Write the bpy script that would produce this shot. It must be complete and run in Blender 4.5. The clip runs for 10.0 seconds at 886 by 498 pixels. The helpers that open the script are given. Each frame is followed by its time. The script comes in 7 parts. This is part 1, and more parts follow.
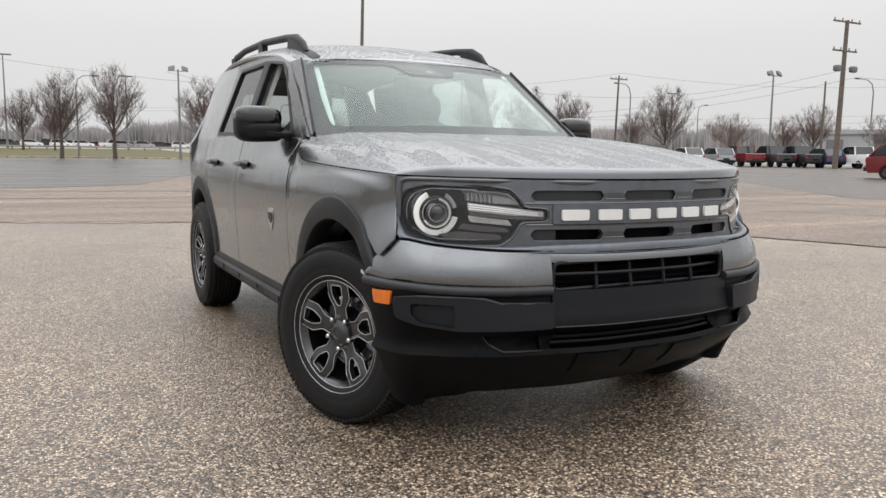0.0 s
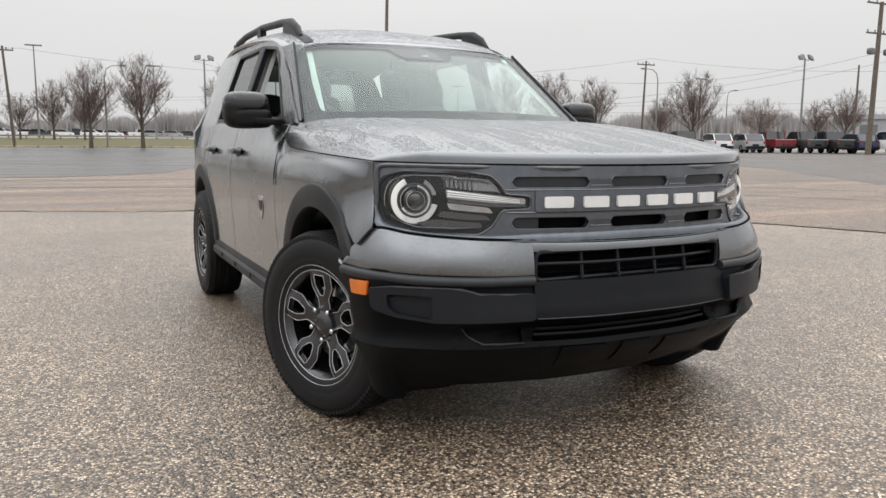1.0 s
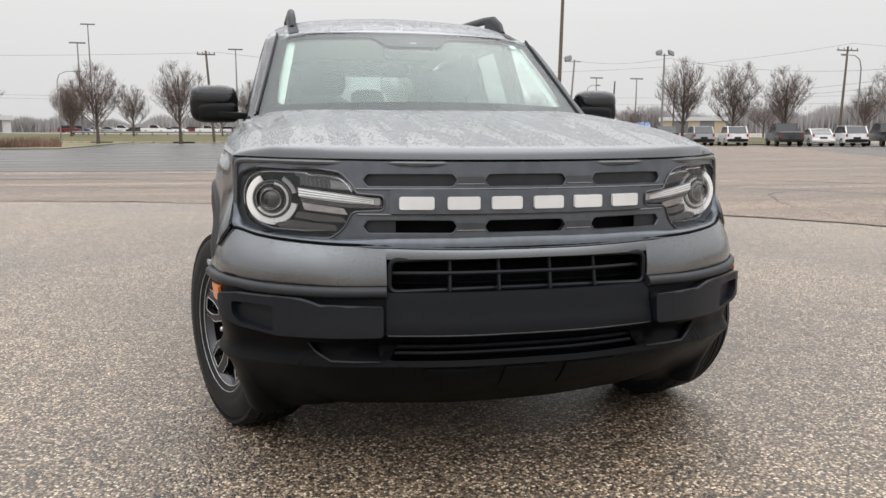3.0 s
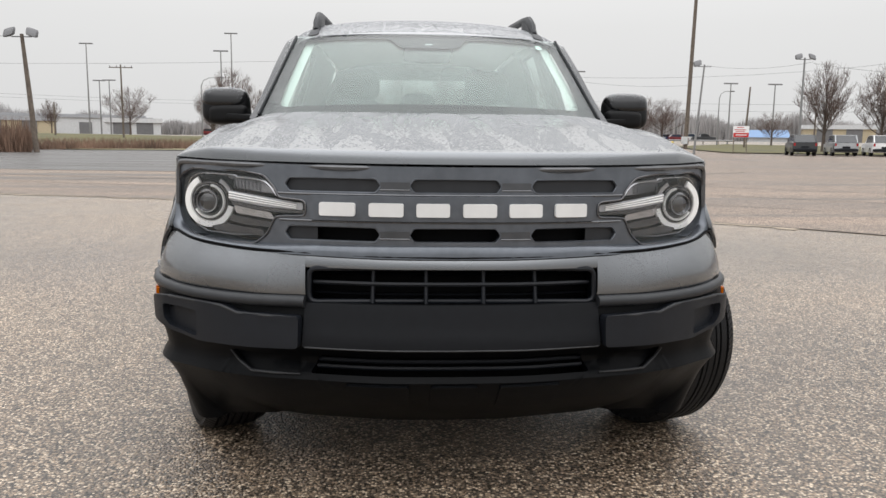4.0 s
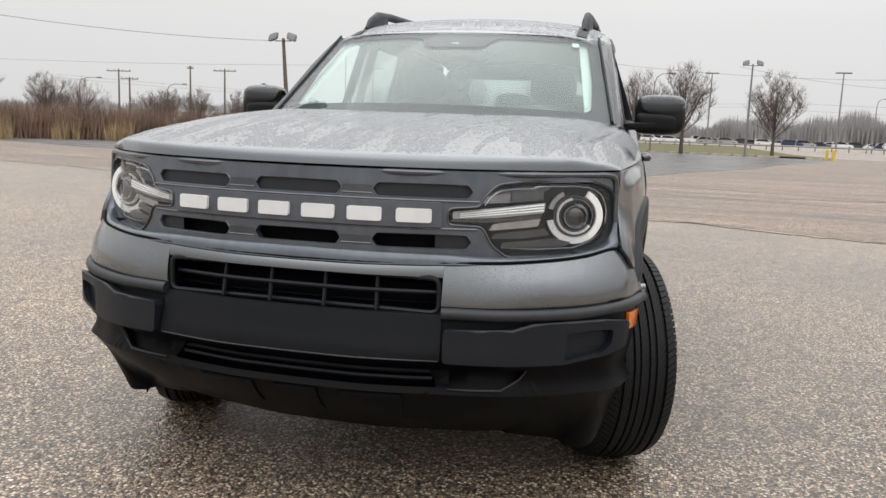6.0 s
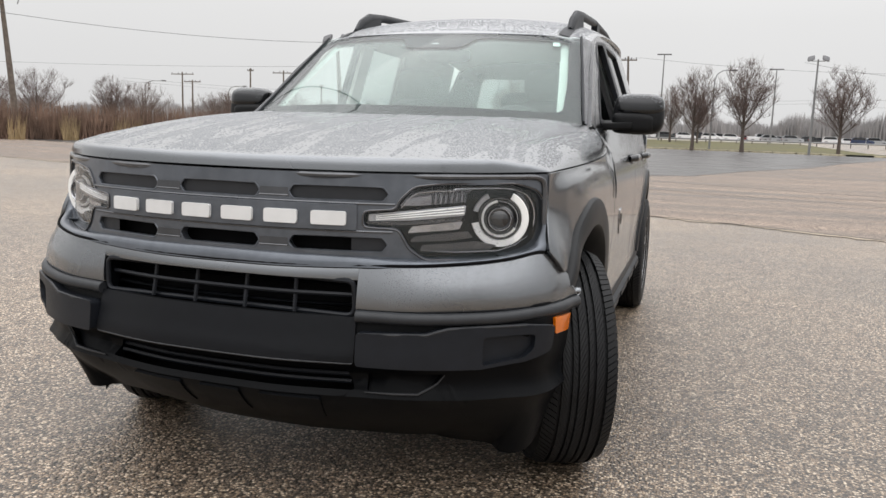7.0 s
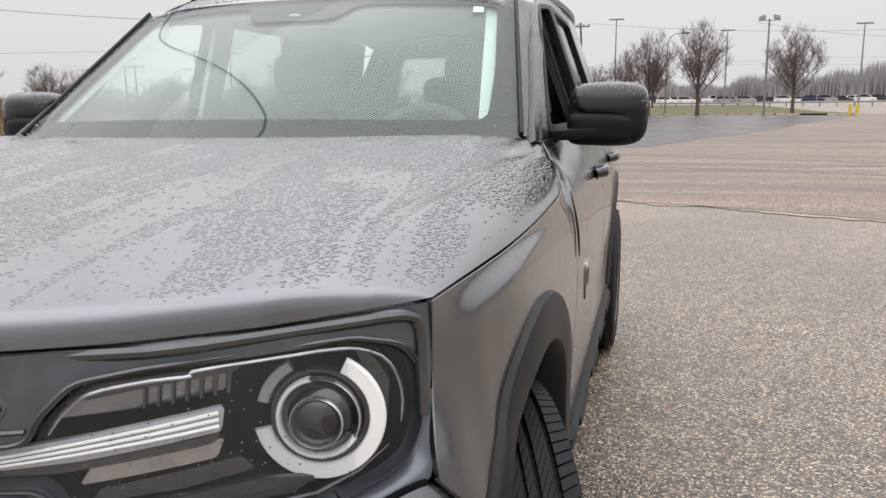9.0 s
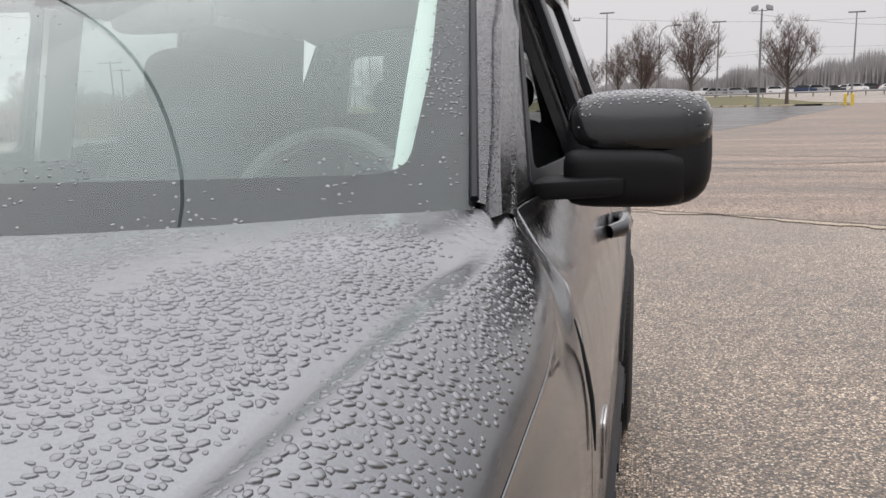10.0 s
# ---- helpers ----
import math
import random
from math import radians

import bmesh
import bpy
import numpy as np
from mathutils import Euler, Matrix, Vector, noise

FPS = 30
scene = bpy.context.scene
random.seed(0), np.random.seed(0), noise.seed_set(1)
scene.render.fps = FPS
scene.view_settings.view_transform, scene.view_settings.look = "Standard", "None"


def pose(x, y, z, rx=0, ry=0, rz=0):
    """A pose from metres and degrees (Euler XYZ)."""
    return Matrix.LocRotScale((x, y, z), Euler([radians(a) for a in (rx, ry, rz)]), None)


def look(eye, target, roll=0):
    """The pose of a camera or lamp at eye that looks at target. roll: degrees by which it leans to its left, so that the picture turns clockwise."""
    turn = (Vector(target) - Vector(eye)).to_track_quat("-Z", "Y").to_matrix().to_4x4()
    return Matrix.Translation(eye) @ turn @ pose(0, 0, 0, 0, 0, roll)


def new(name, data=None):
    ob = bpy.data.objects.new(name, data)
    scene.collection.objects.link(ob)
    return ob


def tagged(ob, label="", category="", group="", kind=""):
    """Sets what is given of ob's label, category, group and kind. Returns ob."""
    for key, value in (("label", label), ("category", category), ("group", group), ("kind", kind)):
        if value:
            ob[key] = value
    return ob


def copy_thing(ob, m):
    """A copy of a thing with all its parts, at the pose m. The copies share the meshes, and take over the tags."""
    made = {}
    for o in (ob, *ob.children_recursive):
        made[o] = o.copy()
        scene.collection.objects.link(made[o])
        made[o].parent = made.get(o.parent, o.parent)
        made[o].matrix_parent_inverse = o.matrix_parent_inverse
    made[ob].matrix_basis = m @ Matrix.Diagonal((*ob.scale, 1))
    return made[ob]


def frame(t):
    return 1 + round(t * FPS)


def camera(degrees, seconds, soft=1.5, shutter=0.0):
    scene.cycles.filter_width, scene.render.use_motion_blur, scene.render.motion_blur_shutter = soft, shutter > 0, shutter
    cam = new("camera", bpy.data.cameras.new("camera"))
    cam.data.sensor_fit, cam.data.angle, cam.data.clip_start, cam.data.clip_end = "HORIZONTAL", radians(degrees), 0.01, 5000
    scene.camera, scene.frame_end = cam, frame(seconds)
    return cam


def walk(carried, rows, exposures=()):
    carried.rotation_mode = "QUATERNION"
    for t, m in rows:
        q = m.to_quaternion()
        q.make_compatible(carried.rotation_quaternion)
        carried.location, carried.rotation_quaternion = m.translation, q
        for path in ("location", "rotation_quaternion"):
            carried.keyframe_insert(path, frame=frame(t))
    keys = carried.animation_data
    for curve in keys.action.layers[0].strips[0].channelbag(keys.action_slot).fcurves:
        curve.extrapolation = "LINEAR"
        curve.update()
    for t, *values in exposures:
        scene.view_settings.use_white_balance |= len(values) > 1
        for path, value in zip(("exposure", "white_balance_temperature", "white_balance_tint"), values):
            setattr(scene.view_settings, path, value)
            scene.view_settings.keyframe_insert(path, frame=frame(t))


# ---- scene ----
cam = camera(59.9, 10.0)
METRES, EYE, TILT, LEAN, TURN = 5.477, 1.068, 0.0, 0.0, -28.0
ROWS = [
    (0.0, 0.0, 0.0, 0.0, 0.08, -7.05, -0.65),
    (0.5, 0.0052, 0.0102, -0.0023, 0.72, -7.49, -0.48),
    (1.0, 0.0285, 0.0173, -0.0013, 2.01, -7.97, -0.35),
    (1.5, 0.074, 0.0268, -0.0003, 4.23, -8.43, -0.25),
    (2.0, 0.114, 0.0428, -0.0015, 7.28, -8.66, -0.14),
    (2.5, 0.1548, 0.0684, -0.0018, 11.06, -8.63, -0.02),
    (4.0, 0.2819, 0.1527, -0.0028, 24.47, -8.02, -0.68),
    (4.5, 0.3252, 0.1833, 0.0001, 29.57, -8.15, -1.17),
    (5.0, 0.3659, 0.2094, 0.0033, 34.22, -8.29, -1.63),
    (5.5, 0.3968, 0.2403, 0.001, 38.47, -8.39, -2.01),
    (7.0, 0.4782, 0.3148, 0.0046, 46.29, -8.56, -1.92),
    (7.5, 0.4661, 0.3479, 0.0091, 46.82, -9.21, -1.41),
    (8.0, 0.4414, 0.3912, 0.0118, 46.27, -9.93, -0.71),
    (8.5, 0.4063, 0.4453, 0.0191, 45.0, -10.33, 0.01),
    (9.0, 0.3492, 0.5047, 0.0282, 43.09, -10.41, 0.56),
    (9.5, 0.2957, 0.5757, 0.0355, 42.17, -10.49, 1.18),
    (10.0, 0.2467, 0.6544, 0.0376, 42.51, -10.61, 1.7),
]
walk(cam, [(t, pose(-1.915, -2.81, EYE, TILT, LEAN, TURN) @ pose(METRES * x, METRES * y, METRES * z, 90 + pitch, roll, yaw)) for t, x, y, z, yaw, pitch, roll in ROWS],
     exposures=[(0.0, 0.0, 6500, 10), (3.8, 0.02, 6500, 10), (8.2, 0.03, 6500, 11), (9.2, 0.0, 6500, 13), (10.0, -0.10, 6500, 14)])


# ---- world, sun, exposure ----
world = bpy.data.worlds.new("overcast_sky")
scene.world = world
world.use_nodes = True
_n, _l = world.node_tree.nodes, world.node_tree.links
_n.clear()
_out, _bg = _n.new("ShaderNodeOutputWorld"), _n.new("ShaderNodeBackground")
_sky = _n.new("ShaderNodeTexSky")
_sky.sky_type, _sky.sun_disc = "NISHITA", False
_sky.sun_elevation, _sky.sun_rotation = radians(48), radians(200)
_skyval = _n.new("ShaderNodeHueSaturation")
_skyval.inputs["Saturation"].default_value, _skyval.inputs["Value"].default_value = 0.12, 0.10
_tc, _sep = _n.new("ShaderNodeTexCoord"), _n.new("ShaderNodeSeparateXYZ")
_ramp = _n.new("ShaderNodeValToRGB")
_ramp.color_ramp.elements[0].position, _ramp.color_ramp.elements[0].color = 0.0, (0.70, 0.70, 0.70, 1)
_ramp.color_ramp.elements[1].position, _ramp.color_ramp.elements[1].color = 1.0, (2.5, 2.52, 2.56, 1)
for _p, _c in ((0.14, (0.785, 0.785, 0.78, 1)), (0.30, (1.0, 1.0, 1.0, 1)), (0.6, (1.8, 1.8, 1.82, 1))):
    _ramp.color_ramp.elements.new(_p).color = _c
_cloud = _n.new("ShaderNodeTexNoise")
_cloud.inputs["Scale"].default_value, _cloud.inputs["Detail"].default_value = 1.6, 4
_cm = _n.new("ShaderNodeMapRange")
_cm.inputs["To Min"].default_value, _cm.inputs["To Max"].default_value = 0.94, 1.06
_mul = _n.new("ShaderNodeMixRGB")
_mul.blend_type = "MULTIPLY"
_mul.inputs[0].default_value = 1.0
_mix = _n.new("ShaderNodeMixRGB")
_mix.inputs[0].default_value = 0.06
_l.new(_tc.outputs["Generated"], _sep.inputs[0])
_l.new(_sep.outputs["Z"], _ramp.inputs[0])
_l.new(_tc.outputs["Generated"], _cloud.inputs["Vector"])
_l.new(_cloud.outputs["Fac"], _cm.inputs["Value"])
_l.new(_ramp.outputs[0], _mul.inputs[1])
_l.new(_cm.outputs[0], _mul.inputs[2])
_l.new(_sky.outputs[0], _skyval.inputs["Color"])
_l.new(_mul.outputs[0], _mix.inputs[1])
_l.new(_skyval.outputs[0], _mix.inputs[2])
_l.new(_mix.outputs[0], _bg.inputs["Color"])
_l.new(_bg.outputs[0], _out.inputs["Surface"])
_bg.inputs["Strength"].default_value = 1.0

_sun = bpy.data.lights.new("sun", "SUN")
_sun.energy, _sun.angle, _sun.color = 1.0, radians(110), (1.0, 0.98, 0.95)
new("sun", _sun).matrix_world = look((1, -2, 22), (0, 1, 0))


# ---- materials ----
def mat(name, base, rough=0.5, metal=0.0, coat=0.0, grain=0.12, scale=30.0, bump=0.0, bscale=200.0, spec=0.5, grime=0.1, gscale=2.5):
    """A principled surface with fine grain, larger stains and a fine relief."""
    m = bpy.data.materials.new(name)
    m.use_nodes = True
    nt = m.node_tree
    n, l = nt.nodes, nt.links
    p = n["Principled BSDF"]
    tc = n.new("ShaderNodeTexCoord")
    a, b = n.new("ShaderNodeTexNoise"), n.new("ShaderNodeTexNoise")
    a.inputs["Scale"].default_value, a.inputs["Detail"].default_value = scale, 6
    b.inputs["Scale"].default_value, b.inputs["Detail"].default_value = gscale, 5
    l.new(tc.outputs["Object"], a.inputs["Vector"])
    l.new(tc.outputs["Object"], b.inputs["Vector"])
    ma, mb = n.new("ShaderNodeMapRange"), n.new("ShaderNodeMapRange")
    ma.inputs["From Min"].default_value, ma.inputs["From Max"].default_value = 0.3, 0.7
    mb.inputs["From Min"].default_value, mb.inputs["From Max"].default_value = 0.3, 0.7
    ma.inputs["To Min"].default_value, ma.inputs["To Max"].default_value = 1 - grain, 1 + grain
    mb.inputs["To Min"].default_value, mb.inputs["To Max"].default_value = 1 - grime, 1 + grime
    l.new(a.outputs["Fac"], ma.inputs["Value"])
    l.new(b.outputs["Fac"], mb.inputs["Value"])
    mm = n.new("ShaderNodeMath")
    mm.operation = "MULTIPLY"
    l.new(ma.outputs[0], mm.inputs[0])
    l.new(mb.outputs[0], mm.inputs[1])
    col = n.new("ShaderNodeVectorMath")
    col.operation = "SCALE"
    col.inputs[0].default_value = base[:3]
    l.new(mm.outputs[0], col.inputs["Scale"])
    l.new(col.outputs[0], p.inputs["Base Color"])
    rr = n.new("ShaderNodeMapRange")
    rr.inputs["From Min"].default_value, rr.inputs["From Max"].default_value = 0.3, 0.7
    rr.inputs["To Min"].default_value, rr.inputs["To Max"].default_value = max(rough * 0.85, 0.0), min(rough * 1.15, 1.0)
    l.new(b.outputs["Fac"], rr.inputs["Value"])
    l.new(rr.outputs[0], p.inputs["Roughness"])
    p.inputs["Metallic"].default_value = metal
    p.inputs["Coat Weight"].default_value = coat
    p.inputs["Coat Roughness"].default_value = 0.06
    p.inputs["Specular IOR Level"].default_value = spec
    if bump:
        c, bp = n.new("ShaderNodeTexNoise"), n.new("ShaderNodeBump")
        c.inputs["Scale"].default_value, c.inputs["Detail"].default_value = bscale, 3
        bp.inputs["Strength"].default_value, bp.inputs["Distance"].default_value = bump, 0.002
        l.new(tc.outputs["Object"], c.inputs["Vector"])
        l.new(c.outputs["Fac"], bp.inputs["Height"])
        l.new(bp.outputs[0], p.inputs["Normal"])
    return m


def wet_paint(name, base, drops, fine=1.0):
    """Grey metallic lacquer with rain drops in patches and cleared runs between them."""
    m = mat(name, base, rough=0.27, metal=1.0, coat=0.8, grain=0.05, scale=400, grime=0.06, gscale=1.5)
    n, l = m.node_tree.nodes, m.node_tree.links
    p = n["Principled BSDF"]
    tc = n.new("ShaderNodeTexCoord")
    down, film, wet = n.new("ShaderNodeMapping"), n.new("ShaderNodeTexNoise"), n.new("ShaderNodeMapRange")
    down.inputs["Scale"].default_value = (22.0, 22.0, 3.0)
    film.inputs["Scale"].default_value, film.inputs["Detail"].default_value = 1.2, 5
    wet.inputs["From Min"].default_value, wet.inputs["From Max"].default_value = 0.38, 0.62
    wet.inputs["To Min"].default_value, wet.inputs["To Max"].default_value = 0.03, 0.22
    l.new(tc.outputs["Object"], down.inputs[0])
    l.new(down.outputs[0], film.inputs["Vector"])
    l.new(film.outputs["Fac"], wet.inputs["Value"])
    l.new(wet.outputs[0], p.inputs["Coat Roughness"])
    run = n.new("ShaderNodeMapping")
    run.inputs["Scale"].default_value = (9.0, 2.2, 2.2)
    l.new(tc.outputs["Object"], run.inputs[0])
    mask = n.new("ShaderNodeTexNoise")
    mask.inputs["Scale"].default_value, mask.inputs["Detail"].default_value = 1.3, 3
    l.new(run.outputs[0], mask.inputs["Vector"])
    warp = n.new("ShaderNodeTexNoise")
    warp.inputs["Scale"].default_value = 55
    l.new(tc.outputs["Object"], warp.inputs["Vector"])
    wadd = n.new("ShaderNodeMixRGB")
    wadd.blend_type, wadd.inputs[0].default_value = "ADD", 0.012
    l.new(tc.outputs["Object"], wadd.inputs[1])
    l.new(warp.outputs["Color"], wadd.inputs[2])
    total = None
    for k, (sc, r0, r1) in enumerate(((72.0 * fine, 0.16, 0.43), (150.0 * fine, 0.12, 0.42))):
        v = n.new("ShaderNodeTexVoronoi")
        v.inputs["Scale"].default_value = sc
        l.new(wadd.outputs[0], v.inputs["Vector"])
        mr = n.new("ShaderNodeMapRange")
        mr.interpolation_type = "SMOOTHSTEP"
        mr.inputs["From Min"].default_value, mr.inputs["From Max"].default_value = r0, r1
        mr.inputs["To Min"].default_value, mr.inputs["To Max"].default_value = 1.0 - 0.4 * k, 0.0
        l.new(v.outputs["Distance"], mr.inputs["Value"])
        if total is None:
            total = mr
        else:
            mx = n.new("ShaderNodeMath")
            mx.operation = "MAXIMUM"
            l.new(total.outputs[0], mx.inputs[0])
            l.new(mr.outputs[0], mx.inputs[1])
            total = mx
    mk = n.new("ShaderNodeMapRange")
    mk.interpolation_type = "SMOOTHSTEP"
    mk.inputs["From Min"].default_value, mk.inputs["From Max"].default_value = 0.40, 0.45
    l.new(mask.outputs["Fac"], mk.inputs["Value"])
    sepz, lowz, on0 = n.new("ShaderNodeSeparateXYZ"), n.new("ShaderNodeMapRange"), n.new("ShaderNodeMath")
    lowz.inputs["From Min"].default_value, lowz.inputs["From Max"].default_value = 1.05, 1.12
    on0.operation = "MULTIPLY"
    l.new(tc.outputs["Object"], sepz.inputs[0])
    l.new(sepz.outputs["Z"], lowz.inputs["Value"])
    l.new(lowz.outputs[0], on0.inputs[0])
    l.new(mk.outputs[0], on0.inputs[1])
    on = n.new("ShaderNodeMath")
    on.operation = "MULTIPLY"
    l.new(total.outputs[0], on.inputs[0])
    l.new(on0.outputs[0], on.inputs[1])
    bp = n.new("ShaderNodeBump")
    bp.inputs["Strength"].default_value, bp.inputs["Distance"].default_value = drops, 0.0045
    l.new(on.outputs[0], bp.inputs["Height"])
    l.new(bp.outputs[0], p.inputs["Coat Normal"])
    bp2 = n.new("ShaderNodeBump")
    bp2.inputs["Strength"].default_value, bp2.inputs["Distance"].default_value = drops * 0.6, 0.005
    l.new(on.outputs[0], bp2.inputs["Height"])
    l.new(bp2.outputs[0], p.inputs["Normal"])
    return m


def glass(name, tint, film, rough=0.0, ior=1.5):
    """A pane: clear tinted body, a thin pale diffuse film and real surface gloss."""
    m = bpy.data.materials.new(name)
    m.use_nodes = True
    n, l = m.node_tree.nodes, m.node_tree.links
    n.clear()
    out = n.new("ShaderNodeOutputMaterial")
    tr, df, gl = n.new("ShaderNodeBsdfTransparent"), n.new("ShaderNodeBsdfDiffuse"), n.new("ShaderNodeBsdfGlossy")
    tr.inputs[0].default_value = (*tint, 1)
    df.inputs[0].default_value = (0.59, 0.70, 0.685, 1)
    gl.inputs["Roughness"].default_value = rough
    lw, inv, gain, f = n.new("ShaderNodeLayerWeight"), n.new("ShaderNodeMath"), n.new("ShaderNodeMath"), n.new("ShaderNodeMath")
    f0 = ((ior - 1) / (ior + 1)) ** 2
    lw.inputs["Blend"].default_value = 0.5
    inv.operation, inv.inputs[1].default_value = "POWER", 5.0
    gain.operation, gain.inputs[1].default_value = "MULTIPLY", 1.0 - f0
    f.operation, f.inputs[1].default_value = "ADD", f0
    l.new(lw.outputs["Facing"], inv.inputs[0])
    l.new(inv.outputs[0], gain.inputs[0])
    l.new(gain.outputs[0], f.inputs[0])
    tc, no = n.new("ShaderNodeTexCoord"), n.new("ShaderNodeTexNoise")
    no.inputs["Scale"].default_value, no.inputs["Detail"].default_value = 3.0, 5
    l.new(tc.outputs["Object"], no.inputs["Vector"])
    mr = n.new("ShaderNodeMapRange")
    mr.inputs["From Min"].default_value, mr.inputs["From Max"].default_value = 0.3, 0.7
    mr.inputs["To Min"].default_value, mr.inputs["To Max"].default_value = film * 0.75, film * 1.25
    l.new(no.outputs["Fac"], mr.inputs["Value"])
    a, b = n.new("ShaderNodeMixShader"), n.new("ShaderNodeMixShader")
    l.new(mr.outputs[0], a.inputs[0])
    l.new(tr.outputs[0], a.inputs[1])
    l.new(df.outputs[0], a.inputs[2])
    l.new(f.outputs[0], b.inputs[0])
    l.new(a.outputs[0], b.inputs[1])
    l.new(gl.outputs[0], b.inputs[2])
    l.new(b.outputs[0], out.inputs[0])
    return m


PAINT = wet_paint("grey_metallic_lacquer", (0.178, 0.187, 0.198), 0.10)
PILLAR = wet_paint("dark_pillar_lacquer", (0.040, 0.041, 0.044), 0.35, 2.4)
DROP = mat("rain_water", (0.140, 0.146, 0.154), 0.07, 1.0, 1.0, grain=0.02, grime=0.02)
GRILLE = mat("charcoal_grille_plastic", (0.106, 0.117, 0.135), 0.38, 0.6, 0.3, bump=0.05)
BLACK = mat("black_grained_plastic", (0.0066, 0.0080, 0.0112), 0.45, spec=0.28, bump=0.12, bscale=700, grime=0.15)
BLACK_WET = mat("wet_black_plastic", (0.0022, 0.0026, 0.0034), 0.3, coat=0.0, spec=0.15, bump=0.1, bscale=160)
CAPGREY = wet_paint("wet_dark_mirror_cap", (0.018, 0.0187, 0.020), 0.05, 2.6)
# bumper plastic toned darker: the low fascia's shade is in the colour
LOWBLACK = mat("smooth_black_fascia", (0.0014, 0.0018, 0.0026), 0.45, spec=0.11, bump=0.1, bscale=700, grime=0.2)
FRAME = mat("satin_dark_frame", (0.10, 0.103, 0.11), 0.3, 0.8, 0.4, bump=0.03)
NECK = mat("shaded_grille_plastic", (0.065, 0.068, 0.074), 0.42, 0.5, 0.2, bump=0.05)
BLANK = mat("dark_slot_plastic", (0.022, 0.0235, 0.027), 0.5, spec=0.3, bump=0.1, bscale=500)
# bumper plastic toned lighter: light on roll and edges is in the colour
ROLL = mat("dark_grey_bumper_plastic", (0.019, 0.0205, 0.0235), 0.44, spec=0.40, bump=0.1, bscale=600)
# bumper plastic toned down to offset the sky light on this panel
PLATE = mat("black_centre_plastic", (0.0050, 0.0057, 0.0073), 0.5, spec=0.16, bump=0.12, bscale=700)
BADGE = mat("satin_white_badge", (0.66, 0.66, 0.655), 0.4, grain=0.03, grime=0.05)
# near-black for hollows: their shade is put into this colour
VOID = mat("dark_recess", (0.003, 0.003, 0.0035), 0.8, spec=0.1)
RUBBER = mat("tyre_rubber", (0.0085, 0.0087, 0.0095), 0.58, spec=0.24, bump=0.15, bscale=300, grime=0.3, gscale=8)
RIM = mat("dark_alloy", (0.066, 0.067, 0.072), 0.26, 0.85, 0.3)
CHROME = mat("bright_metal", (0.62, 0.62, 0.63), 0.2, 1.0)
WHITE = mat("white_paint", (0.82, 0.82, 0.82), 0.35, grain=0.03, grime=0.04)
RINGWHITE = mat("white_light_guide", (0.85, 0.85, 0.83), 0.3, grain=0.02, grime=0.02)
AMBER = mat("amber_lens", (0.60, 0.135, 0.002), 0.25, coat=0.35, bump=0.3, bscale=90)
REDLENS = mat("red_lens", (0.35, 0.01, 0.012), 0.2, coat=0.6)
SILVERREF = mat("lamp_reflector", (0.50, 0.51, 0.53), 0.15, 0.95, bump=0.6, bscale=38)
SEAT = mat("dark_grey_cloth", (0.045, 0.047, 0.05), 0.9, bump=0.3, bscale=400)
TRIMGREY = mat("light_grey_trim", (0.68, 0.70, 0.68), 0.7, grain=0.04)
DASH = mat("dark_dash_plastic", (0.03, 0.03, 0.032), 0.6, bump=0.15)
WSGLASS = glass("windscreen_glass", (0.82, 0.90, 0.87), 0.008, ior=1.6)
# added film: the windscreen's bright veil is put into its pale colour
VEIL = glass("fogged_inner_film", (0.90, 0.95, 0.93), 0.145, ior=1.01)
SIDEGLASS = glass("tinted_side_glass", (0.50, 0.54, 0.53), 0.012)
# sky sheen on the lens is put into its pale film
CLEARGLASS = glass("clear_lamp_cover", (0.96, 0.96, 0.97), 0.022, ior=1.5)


# ---- mesh helpers ----
def smooth(mesh, angle=35):
    mesh.shade_smooth()
    mesh.set_sharp_from_angle(angle=radians(angle))


def part(name, bm, material, parent=None, label="", angle=35, solid=0.0, bevel=0.0, seg=2, fix=True):
    """Links a bmesh as one mesh object under a thing or a part."""
    if fix:
        bmesh.ops.recalc_face_normals(bm, faces=bm.faces)
    me = bpy.data.meshes.new(name)
    bm.edges.index_update()
    rim = [e.index for e in bm.edges if e.is_boundary] if solid else []
    bm.to_mesh(me)
    bm.free()
    smooth(me, angle)
    for i in rim:
        me.edges[i].use_edge_sharp = True
    me.materials.append(material)
    ob = new(name, me)
    if solid:
        s = ob.modifiers.new("thick", "SOLIDIFY")
        s.thickness, s.offset = solid, -1
    if bevel:
        b = ob.modifiers.new("round", "BEVEL")
        b.width, b.segments, b.limit_method, b.angle_limit = bevel, seg, "ANGLE", radians(40)
        b.harden_normals = True
    if parent is not None:
        ob.parent = parent
    if label:
        ob["label"] = label
    return ob


def spline(xs, ys):
    xs, ys = list(xs), list(ys)
    n = len(xs)
    m = [(ys[min(i + 1, n - 1)] - ys[max(i - 1, 0)]) / (xs[min(i + 1, n - 1)] - xs[max(i - 1, 0)]) for i in range(n)]

    def f(x):
        x = min(max(x, xs[0]), xs[-1])
        i = 0
        while i < n - 2 and x > xs[i + 1]:
            i += 1
        h = xs[i + 1] - xs[i]
        t = (x - xs[i]) / h
        return (ys[i] * (2 * t**3 - 3 * t * t + 1) + h * m[i] * (t**3 - 2 * t * t + t) + ys[i + 1] * (3 * t * t - 2 * t**3) + h * m[i + 1] * (t**3 - t * t))

    return f


def sstep(a, b, x):
    t = min(max((x - a) / (b - a), 0.0), 1.0)
    return t * t * (3 - 2 * t)


def frange(a, b, n):
    return [a + (b - a) * i / (n - 1) for i in range(n)]


